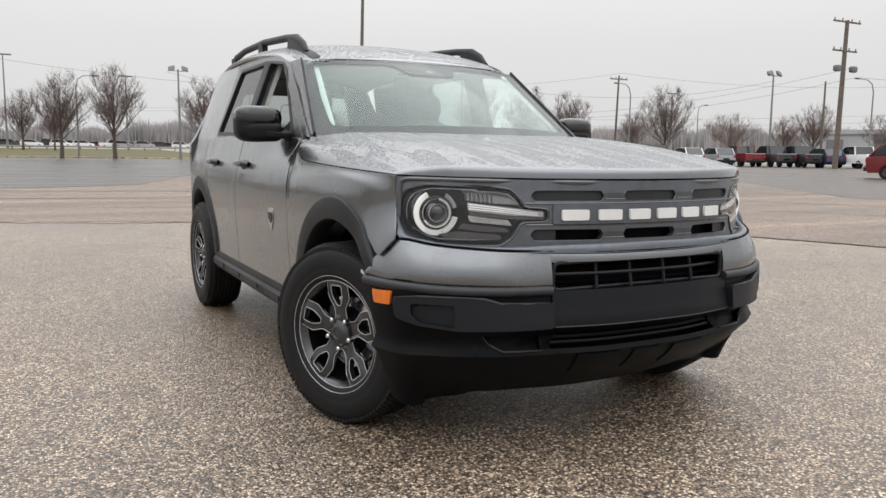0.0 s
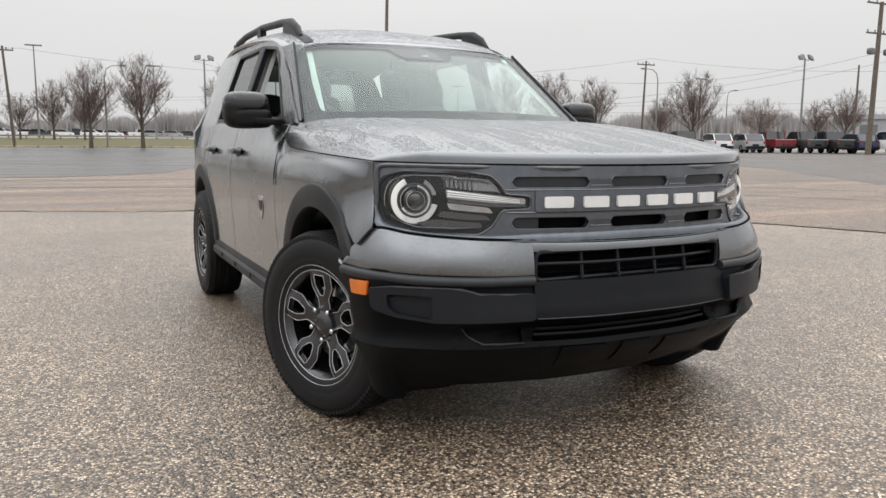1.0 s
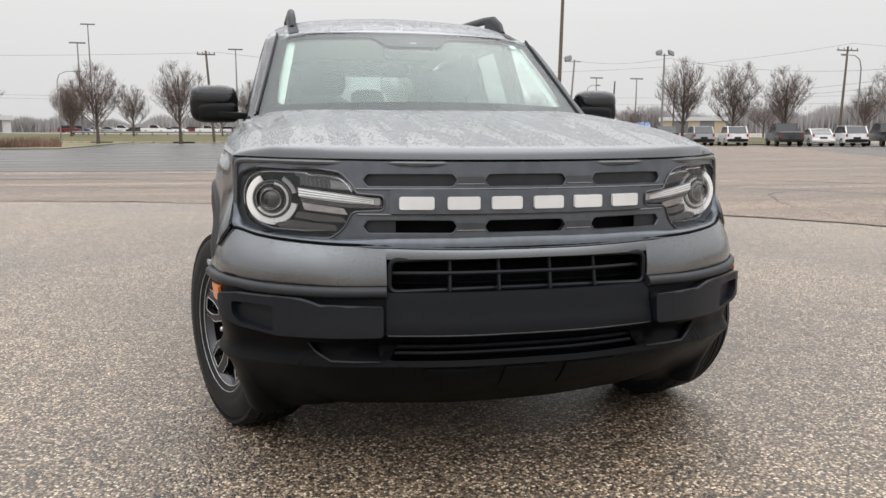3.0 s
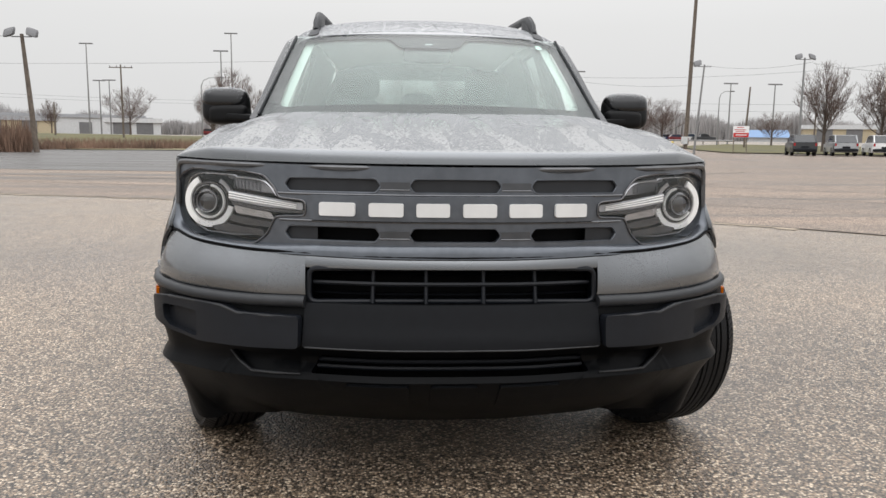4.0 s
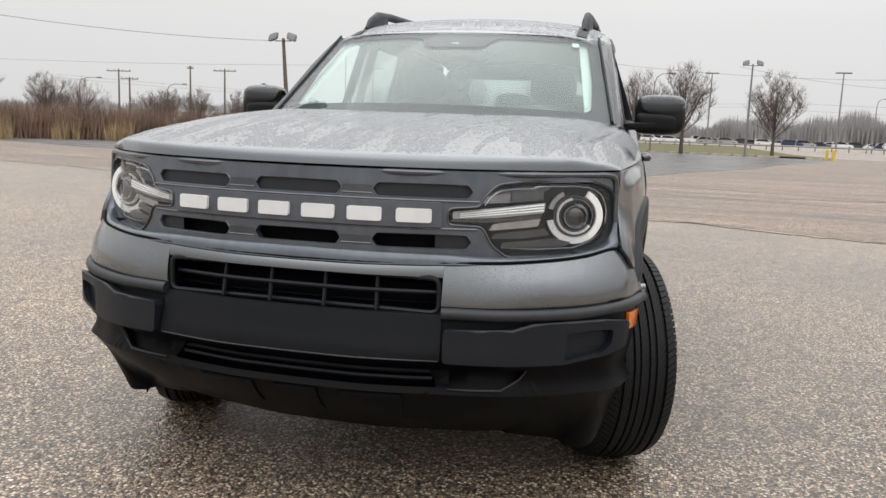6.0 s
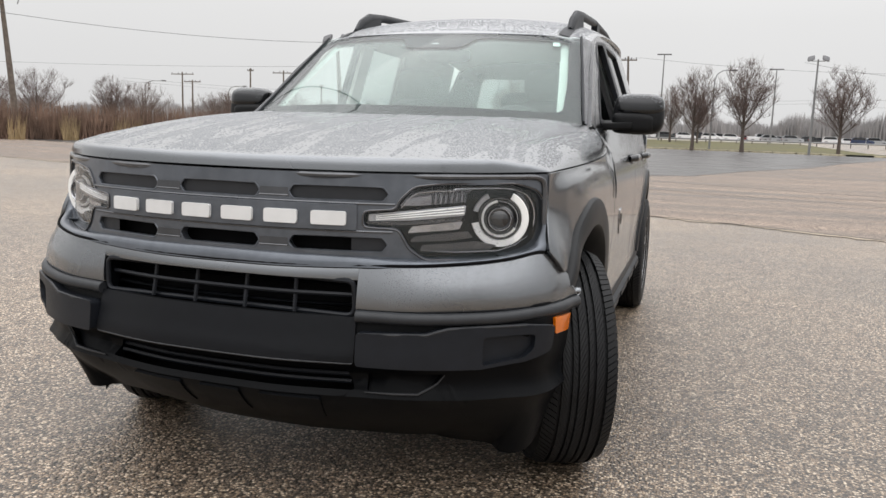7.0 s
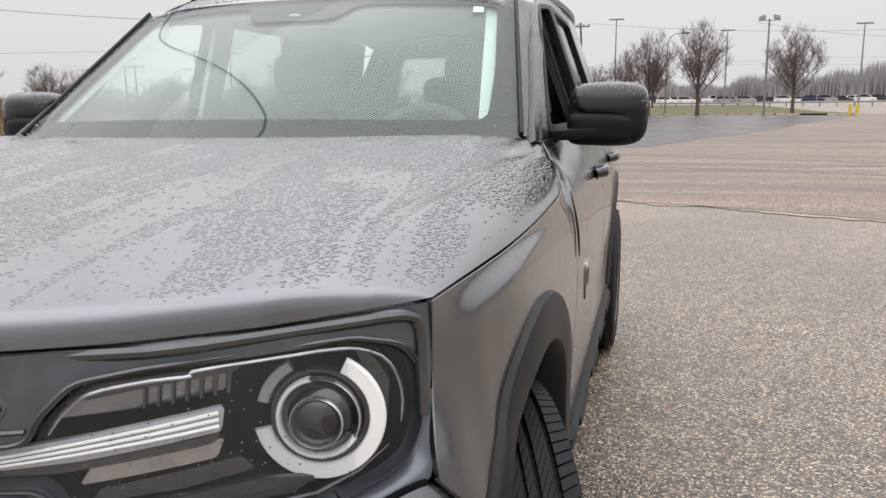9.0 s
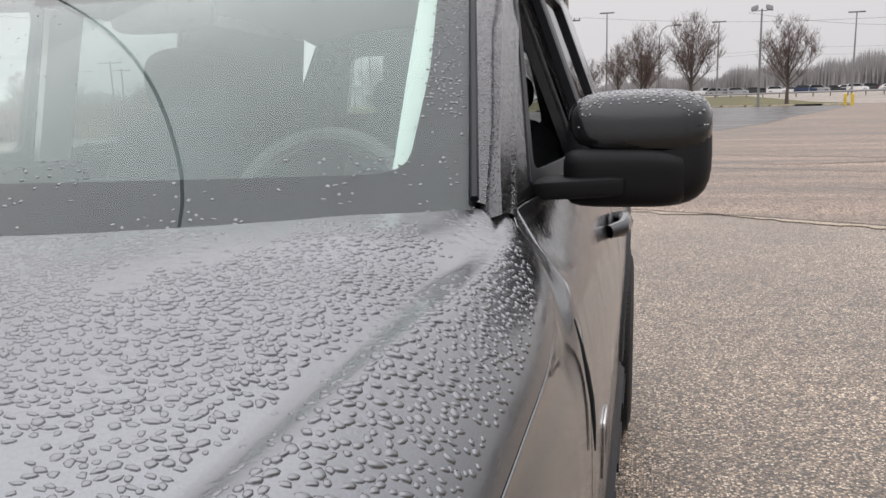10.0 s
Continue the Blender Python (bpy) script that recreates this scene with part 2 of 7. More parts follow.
def grid(fn, us, vs, bm=None):
    """A sheet of quads: fn(u, v) for every u and v."""
    bm = bm or bmesh.new()
    rows = [[bm.verts.new(fn(u, v)) for v in vs] for u in us]
    for i in range(len(us) - 1):
        for j in range(len(vs) - 1):
            bm.faces.new((rows[i][j], rows[i + 1][j], rows[i + 1][j + 1], rows[i][j + 1]))
    return bm


def outward(bm, centre=(0, 1.2, 0.75)):
    """Turns an open sheet so that it faces away from the centre of the car."""
    bm.normal_update()
    c = Vector(centre)
    if sum((f.calc_center_median() - c).normalized().dot(f.normal) * f.calc_area() for f in bm.faces) < 0:
        bmesh.ops.reverse_faces(bm, faces=bm.faces)
    return bm


def fill(outline, holes, surf, du=0.03, dv=0.05):
    """An outline with holes in two parameters, cut fine and laid on a curved surface."""
    bm = bmesh.new()
    edges = []
    for loop in [outline] + list(holes):
        vs = [bm.verts.new((a, b, 0)) for a, b in loop]
        edges += [bm.edges.new((vs[i], vs[(i + 1) % len(vs)])) for i in range(len(vs))]
    bmesh.ops.triangle_fill(bm, use_beauty=True, use_dissolve=False, edges=edges, normal=(0, 0, 1))
    a0, a1 = min(p[0] for p in outline), max(p[0] for p in outline)
    b0, b1 = min(p[1] for p in outline), max(p[1] for p in outline)
    for k in range(1, int((a1 - a0) / du) + 1):
        bmesh.ops.bisect_plane(bm, geom=bm.verts[:] + bm.edges[:] + bm.faces[:], plane_co=(a0 + k * du + 0.00037, 0, 0), plane_no=(1, 0, 0))
    for k in range(1, int((b1 - b0) / dv) + 1):
        bmesh.ops.bisect_plane(bm, geom=bm.verts[:] + bm.edges[:] + bm.faces[:], plane_co=(0, b0 + k * dv + 0.00037, 0), plane_no=(0, 1, 0))
    for v in bm.verts:
        v.co = surf(v.co.x, v.co.y)
    bmesh.ops.remove_doubles(bm, verts=bm.verts, dist=0.0012)
    return outward(bm)


def rounded(pts, r, n=4):
    """A closed outline with its corners rounded."""
    out = []
    k = len(pts)
    for i in range(k):
        p, a, b = Vector(pts[i]), Vector(pts[i - 1]), Vector(pts[(i + 1) % k])
        ra, rb = min(r, (a - p).length * 0.45), min(r, (b - p).length * 0.45)
        s, e = p + (a - p).normalized() * ra, p + (b - p).normalized() * rb
        for j in range(n + 1):
            t = j / n
            q = s * (1 - t) ** 2 + p * 2 * t * (1 - t) + e * t * t
            out.append((q.x, q.y))
    return out


def tube(points, radius, bm=None, sides=8, flat=1.0, caps=True):
    """A swept round (or flattened) bar along points; radius may be a list."""
    bm = bm or bmesh.new()
    pts = [Vector(p) for p in points]
    rad = radius if isinstance(radius, (list, tuple)) else [radius] * len(pts)
    prev, rings = None, []
    for i, p in enumerate(pts):
        d = (pts[min(i + 1, len(pts) - 1)] - pts[max(i - 1, 0)]).normalized()
        up = prev if prev is not None else (Vector((0, 0, 1)) if abs(d.z) < 0.9 else Vector((0, 1, 0)))
        s = d.cross(up).normalized()
        up = s.cross(d).normalized()
        prev = up
        rings.append([bm.verts.new(p + (s * math.cos(2 * math.pi * k / sides) + up * flat * math.sin(2 * math.pi * k / sides)) * rad[i]) for k in range(sides)])
    for a, b in zip(rings, rings[1:]):
        for k in range(sides):
            bm.faces.new((a[k], a[(k + 1) % sides], b[(k + 1) % sides], b[k]))
    if caps and sides > 2:
        bm.faces.new(rings[0][::-1])
        bm.faces.new(rings[-1])
    return bm


def lathe(profile, n=48, bm=None, axis="x"):
    """A body of revolution about x from (x, r) pairs."""
    bm = bm or bmesh.new()
    rings = []
    for x, r in profile:
        rings.append([bm.verts.new((x, r * math.cos(2 * math.pi * k / n), r * math.sin(2 * math.pi * k / n))) for k in range(n)])
    for a, b in zip(rings, rings[1:]):
        for k in range(n):
            bm.faces.new((a[k], a[(k + 1) % n], b[(k + 1) % n], b[k]))
    return bm


def block(x0, y0, z0, x1, y1, z1, bm=None):
    bm = bm or bmesh.new()
    v = [bm.verts.new((x, y, z)) for x in (x0, x1) for y in (y0, y1) for z in (z0, z1)]
    for f in ((0, 1, 3, 2), (4, 6, 7, 5), (0, 4, 5, 1), (2, 3, 7, 6), (0, 2, 6, 4), (1, 5, 7, 3)):
        bm.faces.new([v[i] for i in f])
    return bm


def pillow(cx, cy, cz, hx, hy, hz, p=4.0, n=14, bm=None, bend=None):
    """A soft-edged box (superellipsoid)."""
    bm = bm or bmesh.new()
    start = len(bm.verts)
    made = bmesh.ops.create_cube(bm, size=2)["verts"]
    es = {e for v in made for e in v.link_edges}
    bmesh.ops.subdivide_edges(bm, edges=list(es), cuts=n // 2, use_grid_fill=True)
    bm.verts.ensure_lookup_table()
    for v in bm.verts[start:]:
        c = v.co
        k = (abs(c.x) ** p + abs(c.y) ** p + abs(c.z) ** p) ** (-1 / p)
        q = Vector((c.x * k * hx, c.y * k * hy, c.z * k * hz))
        if bend:
            q = bend(q)
        v.co = q + Vector((cx, cy, cz))
    return bm


def thing(name, label, category, group="", at=(0, 0, 0), kind=""):
    ob = new(name)
    ob.empty_display_size = 0.2
    ob.location = at
    return tagged(ob, label, category, group, kind)


# ---- the car's surfaces: x across, y back from the front axle, z up ----
S_K = [0, 0.2, 0.4, 0.556, 0.704, 0.835, 0.963, 1.098, 1.229, 1.38]
BX, BY = [0, 0.2, 0.4, 0.55, 0.68, 0.77, 0.835, 0.872, 0.893, 0.899], [-0.805, -0.797, -0.757, -0.718, -0.65, -0.58, -0.53, -0.47, -0.38, -0.28]
S_B = [0.0]
for _i in range(1, len(BX)):
    S_B.append(S_B[-1] + math.hypot(BX[_i] - BX[_i - 1], BY[_i] - BY[_i - 1]))
GX, GY = [0, 0.2, 0.4, 0.55, 0.68, 0.765, 0.822, 0.853, 0.866, 0.872], [-0.765, -0.752, -0.708, -0.641, -0.549, -0.466, -0.40, -0.29, -0.17, -0.05]
bx, by, gx, gy = spline(S_B, BX), spline(S_B, BY), spline(S_K, GX), spline(S_K, GY)
# how far the lower fascia stands out from its plan curve: in the middle, and at the corners
out_mid = spline([0.17, 0.20, 0.26, 0.33, 0.375, 0.40, 0.44, 0.475, 0.492, 0.50, 0.56, 0.615, 0.64, 0.72], [-0.33, -0.28, -0.17, -0.075, -0.035, -0.025, -0.055, -0.035, -0.010, 0.008, -0.006, -0.020, -0.030, -0.040])
out_end = spline([0.15, 0.20, 0.27, 0.34, 0.375, 0.395, 0.43, 0.50, 0.58, 0.61, 0.64, 0.72], [-0.105, -0.085, -0.062, -0.040, -0.022, -0.004, -0.022, -0.008, 0.0, 0.0, -0.008, -0.02])
back_g = spline([0.70, 0.76, 0.87, 1.0], [0.0, 0.0, 0.0, 0.006])


def ring(fx, fy, s, z, off):
    k, s = (1 if s >= 0 else -1), abs(s)
    h = 0.01
    t = Vector((fx(s + h) - fx(max(s - h, 0)), fy(s + h) - fy(max(s - h, 0)))).normalized()
    if s < h:
        t = Vector((1, 0))
    x, y = fx(s) + t.y * off, fy(s) - t.x * off
    return Vector((k * x, y, z))


def surf_b(off=0.0):
    """The black lower fascia: slanted in the middle, undercut below, fuller at the corners."""

    def f(s, z):
        low = sstep(0.43, 0.33, z)
        w = sstep(0.36 + 0.30 * low, 0.80 + 0.27 * low, abs(s))
        return ring(bx, by, s, z, off + out_mid(z) * (1 - w) + out_end(z) * w)

    return f


def surf_g(off=0.0):
    return lambda s, z: ring(gx, gy, s, z, off - back_g(z))


def sb(x):
    return math.copysign(float(np.interp(abs(x), BX, S_B)), x)


def sg(x):
    return math.copysign(float(np.interp(abs(x), GX, S_K)), x)


def on_b(pts):
    return [(sb(x), z) for x, z in pts]


def on_g(pts):
    return [(sg(x), z) for x, z in pts]


side_z = spline([0.25, 0.33, 0.42, 0.55, 0.75, 0.90, 0.98, 1.03, 1.08, 1.16, 1.2], [0.85, 0.87, 0.888, 0.893, 0.905, 0.903, 0.890, 0.876, 0.862, 0.842, 0.83])
side_y = spline([-0.45, -0.40, -0.30, -0.18, 0.0, 0.4, 2.4, 3.0, 3.35, 3.5], [-0.08, -0.06, -0.033, -0.016, -0.006, 0.0, 0.0, -0.02, -0.06, -0.14])


def surf_side(sign, off=0.0):
    return lambda y, z: Vector((sign * (side_z(z) + side_y(y) + off), y, z))


CANT = 0.35


def surf_cab(sign, off=0.0):
    """The upper side, leaning in above the belt line."""
    return lambda y, z: Vector((sign * (0.842 - (z - 1.14) * CANT + off + side_y(y) * 0.8 - 0.050 * (1 - sstep(0.6, 1.3, y))), y, z))


roof_z = spline([1.05, 1.15, 1.3, 1.6, 2.2, 2.8, 3.3, 3.45], [1.555, 1.598, 1.65, 1.708, 1.75, 1.748, 1.705, 1.66])


def roof_pt(u, y):
    return Vector(((0.685 - 0.055 * sstep(2.5, 3.4, y)) * u, y, roof_z(y) - 0.05 * u * u - 0.045 * abs(u) ** 8))


hood_prof = spline([0, 0.0015, 0.004, 0.008, 0.014, 0.025, 0.08, 0.2, 0.45, 0.75, 1.0], [0.000, 0.012, 0.023, 0.030, 0.0335, 0.0365, 0.047, 0.070, 0.112, 0.148, 0.17])
hood_x = spline([0, 0.3, 0.6, 0.8, 0.92, 1.0], [0.822, 0.862, 0.876, 0.874, 0.845, 0.785])
hood_edge = spline([0, 0.3, 0.6, 0.8, 0.92, 1.0], [0.998, 1.012, 1.027, 1.045, 1.088, 1.138])


def hood_pt(u, v):
    """u across from -1 to 1, v from the front lip to the rear edge."""
    a = abs(u)
    x = hood_x(v) * a
    front, rear = gy(sg(0.822 * a)) + 0.002, 0.31 + 0.39 * a**4
    y = front + (rear - front) * v
    xv, xd = 0.697 + 0.102 * v, 0.690 - 0.19 * v
    crease = -0.026 * (sstep(xd, xv, x) - sstep(xv - 0.014, xv + 0.034, x))
    top = 0.990 + 0.008 * x * x + hood_prof(v) + crease * sstep(0.10, 0.55, v) * (1 - 0.7 * sstep(0.86, 1.0, v))
    t = max(0.0, (a - 0.82) / 0.18)
    w = 0.80 * t**1.35 + 0.20 * t**9
    return Vector((math.copysign(x, u), y, top + (hood_edge(v) - top) * w))


def ws_pt(u, v, off=0.0):
    lo = Vector((0.765 * u, 0.36 + 0.31 * u * u, 1.160 - 0.010 * u * u))
    hi = Vector((0.657 * u, 1.08 + 0.10 * u * u, 1.562 - 0.012 * u * u))
    p = lo.lerp(hi, v)
    nrm = Vector((0.25 * u, -0.5, 0.85)).normalized()
    return p + nrm * (off + 0.012 * (1 - u * u) * math.sin(math.pi * max(v, 0)))


# ---- the grey sport utility car ----
car = thing("sport_utility_car", "wet dark grey metallic compact SUV parked on asphalt, front wheels turned", "car")


def both(fn):
    for sgn in (1, -1):
        fn(sgn)


# hood
us = [math.copysign(1 - (1 - abs(k)) ** 1.35, k) for k in frange(-1, 1, 141)]
vs = [0, 0.0015, 0.003, 0.0055, 0.008, 0.012, 0.016, 0.022, 0.028, 0.036, 0.045, 0.06, 0.08] + frange(0.12, 1, 40)
hood = part("hood", outward(grid(hood_pt, us, vs)), PAINT, car, "wet grey hood with beaded rain drops", solid=0.012, fix=False)


def rain(surf, box, size, tries, gaps, sx, sy, seed, parent, thin=1.0, height=0.27, sag=0.0, edge=lambda u, v: 1.0):
    """Beads of water lying on a surface in patches, with cleared runs between them."""
    rn = random.Random(seed)
    cells, verts, faces = {}, [], []
    u0, u1, v0, v1 = box
    k6 = [(math.cos(2 * math.pi * i / 7), math.sin(2 * math.pi * i / 7)) for i in range(7)]
    for _ in range(tries):
        u, v = rn.uniform(u0, u1), rn.uniform(v0, v1)
        fit = edge(u, v)
        if rn.random() > fit:
            continue
        p = surf(u, v)
        patch = noise.noise(Vector((p.x * sx, p.y * sy, seed))) + 0.5 * noise.noise(Vector((p.x * sx * 3.1, p.y * sy * 2.2, seed + 7)))
        if patch < gaps and rn.random() > 0.06:
            continue
        big = 0.5 + 0.5 * noise.noise(Vector((p.x * 3.1, p.y * 2.3, seed + 3)))
        r = size[0] + (size[1] - size[0]) * min(1.0, max(0.0, big * 0.75 + 0.45 * rn.random() ** 2 - 0.1)) * (0.45 + 0.55 * fit)
        cx, cy = int(p.x / 0.012), int((p.y + p.z) / 0.012)
        near = [q for i in (-1, 0, 1) for j in (-1, 0, 1) for q in cells.get((cx + i, cy + j), ())]
        if any((p - q).length < (r + rq) * thin for q, rq in near):
            continue
        cells.setdefault((cx, cy), []).append((p, r))
        e = 0.004
        a, b = (surf(u + e, v) - surf(u - e, v)).normalized(), (surf(u, v + e) - surf(u, v - e)).normalized()
        nrm = a.cross(b).normalized()
        if nrm.z < -0.2 or (abs(nrm.z) <= 0.2 and nrm.y > 0):
            nrm = -nrm
        b = nrm.cross(a).normalized()
        st_, tw = rn.uniform(0.85, 1.6), rn.uniform(-0.5, 0.5)
        a, b = a * math.cos(tw) + b * math.sin(tw), b * math.cos(tw) - a * math.sin(tw)
        h = r * height * rn.uniform(0.8, 1.15)
        base = len(verts)
        wob = [rn.uniform(0.72, 1.22) for _k in k6]
        for rr_, hh, dn in ((1.0, -0.0006 / max(h, 1e-4), 0.0), (0.86, 0.55, 0.0), (0.5, 0.92, sag)):
            for (c, s_), wb in zip(k6, wob):
                verts.append(p + a * (c * r * rr_ * wb * st_) + b * ((s_ * rr_ * wb / st_ - dn) * r) + nrm * (h * hh))
        verts.append(p + nrm * h - b * sag * r)
        for k in range(2):
            for i in range(7):
                j = (i + 1) % 7
                faces.append((base + 7 * k + i, base + 7 * k + j, base + 7 * k + 7 + j, base + 7 * k + 7 + i))
        for i in range(7):
            faces.append((base + 14 + i, base + 14 + (i + 1) % 7, base + 21))
    me = bpy.data.meshes.new("rain_beading")
    me.from_pydata([tuple(q) for q in verts], [], faces)
    me.materials.append(DROP)
    me.shade_smooth()
    ob = new("rain_beading", me)
    ob.parent = parent
    ob["kind"] = "stuff"
    return ob


rain(hood_pt, (-0.985, 0.985, 0.012, 0.985), (0.0013, 0.0048), 105000, -0.06, 11.0, 2.0, 3, hood, thin=0.88, height=0.36, edge=lambda u, v: (0.12 if abs(hood_x(v) * abs(u) - 0.697 - 0.102 * v) < 0.020 and v > 0.3 else 1.0) * sstep(0.012, 0.06, v) * (1 - 0.5 * sstep(0.95, 0.985, abs(u))) * (1 - 0.5 * sstep(0.86, 0.97, v)))

# bumper cover in body colour: its upper and lower edges
BAND_TOP = [(0.399, -0.724, 0.744), (0.55, -0.682, 0.749), (0.68, -0.607, 0.757), (0.755, -0.538, 0.765), (0.825, -0.444, 0.776), (0.859, -0.392, 0.740), (0.884, -0.354, 0.704), (0.903, -0.330, 0.655)]
BAND_LOW = [(0.399, -0.742, 0.637), (0.55, -0.709, 0.637), (0.68, -0.644, 0.638), (0.775, -0.574, 0.641), (0.847, -0.486, 0.645), (0.877, -0.424, 0.6465), (0.892, -0.366, 0.6475), (0.904, -0.329, 0.648)]


def along(pts):
    n = range(len(pts))
    f = [spline(n, [p[i] for p in pts]) for i in range(3)]
    return lambda t: Vector((f[0](t), f[1](t), f[2](t)))


band_top, band_low = along(BAND_TOP), along(BAND_LOW)
mid_top = along([(0.0, -0.772, 0.737), (0.2, -0.763, 0.739), (0.399, -0.724, 0.744)])


def band_pt(k, t, v):
    """The painted band, full in the middle of its height, turning in under the lamps."""
    a, b = band_low(t), band_top(t)
    d = band_low(min(t + 0.05, 7.0)) - band_low(max(t - 0.05, 0.0))
    out = Vector((d.y, -d.x, 0)).normalized() if d.length else Vector((0, -1, 0))
    if out.y > 0 or out.x < 0:
        out = -out
    full = 0.005 + 0.008 * sstep(0.3, 2.0, t) * (1 - sstep(3.2, 5.4, t))
    p = a.lerp(b, min(v, 1.0)) + out * (full * math.sin(math.pi * min(v, 1.0) ** 0.8))
    if v > 1:
        turn = sstep(3.4, 4.4, t)
        p += Vector((-0.010 - 0.004 * turn, 0.030 - 0.020 * turn, 0.010 - 0.006 * turn)) * (v - 1) * (1 - sstep(5.4, 6.2, t))
    return Vector((k * p.x, p.y, p.z))


def band_mid(x, v):
    p = mid_top(2 * abs(x) / 0.399)
    return Vector((x, p.y - 0.007 * (1 - v * v), 0.711 + (p.z - 0.711) * v))


bm = bmesh.new()
for k in (1, -1):
    grid(lambda t, v, k=k: band_pt(k, t, v), frange(0, 7, 57), [0, 0.03, 0.08] + frange(0.16, 0.9, 12) + [0.95, 0.985, 1.0, 1.25, 2.0], bm)
grid(band_mid, frange(-0.399, 0.399, 26), frange(0, 1, 6), bm)
bm.normal_update()
wrong = [f for f in bm.faces if f.normal.dot(f.calc_center_median() - Vector((0, 0.6, 0.60))) < 0]
bmesh.ops.reverse_faces(bm, faces=wrong)
cover = part("bumper_cover", bm, PAINT, car, "body-coloured upper bumper band", solid=0.02, bevel=0.003, fix=False)
for k in (1, -1):
    rain(lambda t, v, k=k: band_pt(k, t, v), (0.1, 5.4, 0.10, 0.97), (0.0006, 0.0019), 5200, -0.15, 16.0, 16.0, 51 + k, cover, thin=1.1, height=0.35)
sL = sb(0.399)
# gap between band and grille surround: its shade is a near-black bar
gap_line = [mid_top(t) for t in frange(0.0, 1.9, 14)] + [band_top(t) for t in frange(0.0, 4.0, 30)]
gap_line = [Vector((-p.x, p.y, p.z)) for p in gap_line[:0:-1]] + gap_line
part("panel_gap", tube([p + Vector((0, -0.0015, 0.0045)) for p in gap_line], 0.0042, sides=8), VOID, car, "near-black bar for the shaded gap above the bumper band")

# grille panel with slots and lamp openings
LAMP = [(0.402, 0.850), (0.402, 0.886), (0.478, 0.892), (0.486, 0.915), (0.52, 0.951), (0.581, 0.960), (0.748, 0.963), (0.792, 0.945), (0.812, 0.905), (0.814, 0.846), (0.800, 0.805), (0.772, 0.784), (0.722, 0.766), (0.550, 0.766), (0.512, 0.795), (0.486, 0.846)]


def lamp_outline(k, grow=0.0):
    cx, cz = 0.65, 0.865
    pts = [(x + (grow if x > cx else -grow), z + (grow if z > cz else -grow)) for x, z in LAMP]
    pts = rounded(pts, 0.014, 3)
    out = [(k * sg(x), z) for x, z in pts]
    return out if k > 0 else out[::-1]


edge_pts = [(0.0, 0.737), (0.4, 0.741), (0.65, 0.754), (0.765, 0.776), (0.80, 0.80), (0.818, 0.84), (0.822, 0.92), (0.822, 0.992), (0.6, 0.987), (0.3, 0.984)]
half = [(sg(x), z) for x, z in edge_pts]
outl = half + [(0.0, 0.983)] + [(-s, z) for s, z in half[:0:-1]]
slots = []
for z0, z1 in ((0.913, 0.951), (0.781, 0.821)):
    for x0, x1 in ((-0.459, -0.196), (-0.122, 0.127), (0.205, 0.461)):
        c = 0.5 * (z1 - z0)
        slots.append(rounded([(sg(x0), z0 + c), (sg(x0 + 0.014), z0), (sg(x1 - 0.014), z0), (sg(x1), z0 + c), (sg(x1 - 0.014), z1), (sg(x0 + 0.014), z1)], 0.006, 2))
part("grille_panel", fill(outl, slots + [lamp_outline(1), lamp_outline(-1)], surf_g(0.0), 0.025, 0.04), GRILLE, car, "charcoal grille surround with six slots", solid=0.028, fix=False)
for sl in slots:
    sl = [surf_g(-0.0012)(a, z) for a, z in sl]
    part("slot_rim", tube(sl + sl[:1], 0.0030, sides=6, caps=False), GRILLE, car)
# near-black sheet: the shade behind the slots is in its colour
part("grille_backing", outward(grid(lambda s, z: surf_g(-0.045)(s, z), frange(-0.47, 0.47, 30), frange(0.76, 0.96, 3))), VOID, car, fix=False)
for z0, z1, mt in ((0.905, 0.958, BLANK),):
    for x0, x1 in ((-0.465, -0.19), (-0.128, 0.133), (0.20, 0.467)):
        part("slot_blank", outward(grid(lambda s, z: surf_g(-0.009)(s, z), frange(sg(x0), sg(x1), 12), [z0, z1])), mt, car, fix=False)
for x0, x1 in ((-0.459, -0.37), (0.37, 0.461)):
    part("slot_blank", outward(grid(lambda s, z: surf_g(-0.010)(s, z), frange(sg(x0), sg(x1), 6), [0.776, 0.826])), BLANK, car, fix=False)
# bar that carries the raised white blocks
bar = fill(rounded(on_g([(-0.385, 0.838), (0.385, 0.838), (0.385, 0.905), (-0.385, 0.905)]), 0.008), [], surf_g(0.007), 0.03, 0.2)
part("grille_bar", bar, GRILLE, car, solid=0.012, bevel=0.004, fix=False)
for x0, x1 in ((-0.357, -0.262), (-0.226, -0.135), (-0.102, -0.013), (0.021, 0.111), (0.145, 0.234), (0.27, 0.359)):
    part("raised_block", fill(rounded(on_g([(x0, 0.851), (x1, 0.851), (x1, 0.887), (x0, 0.887)]), 0.007), [], surf_g(0.016), 0.03, 0.2), BADGE, car, "raised white block", solid=0.010, bevel=0.0025, fix=False)
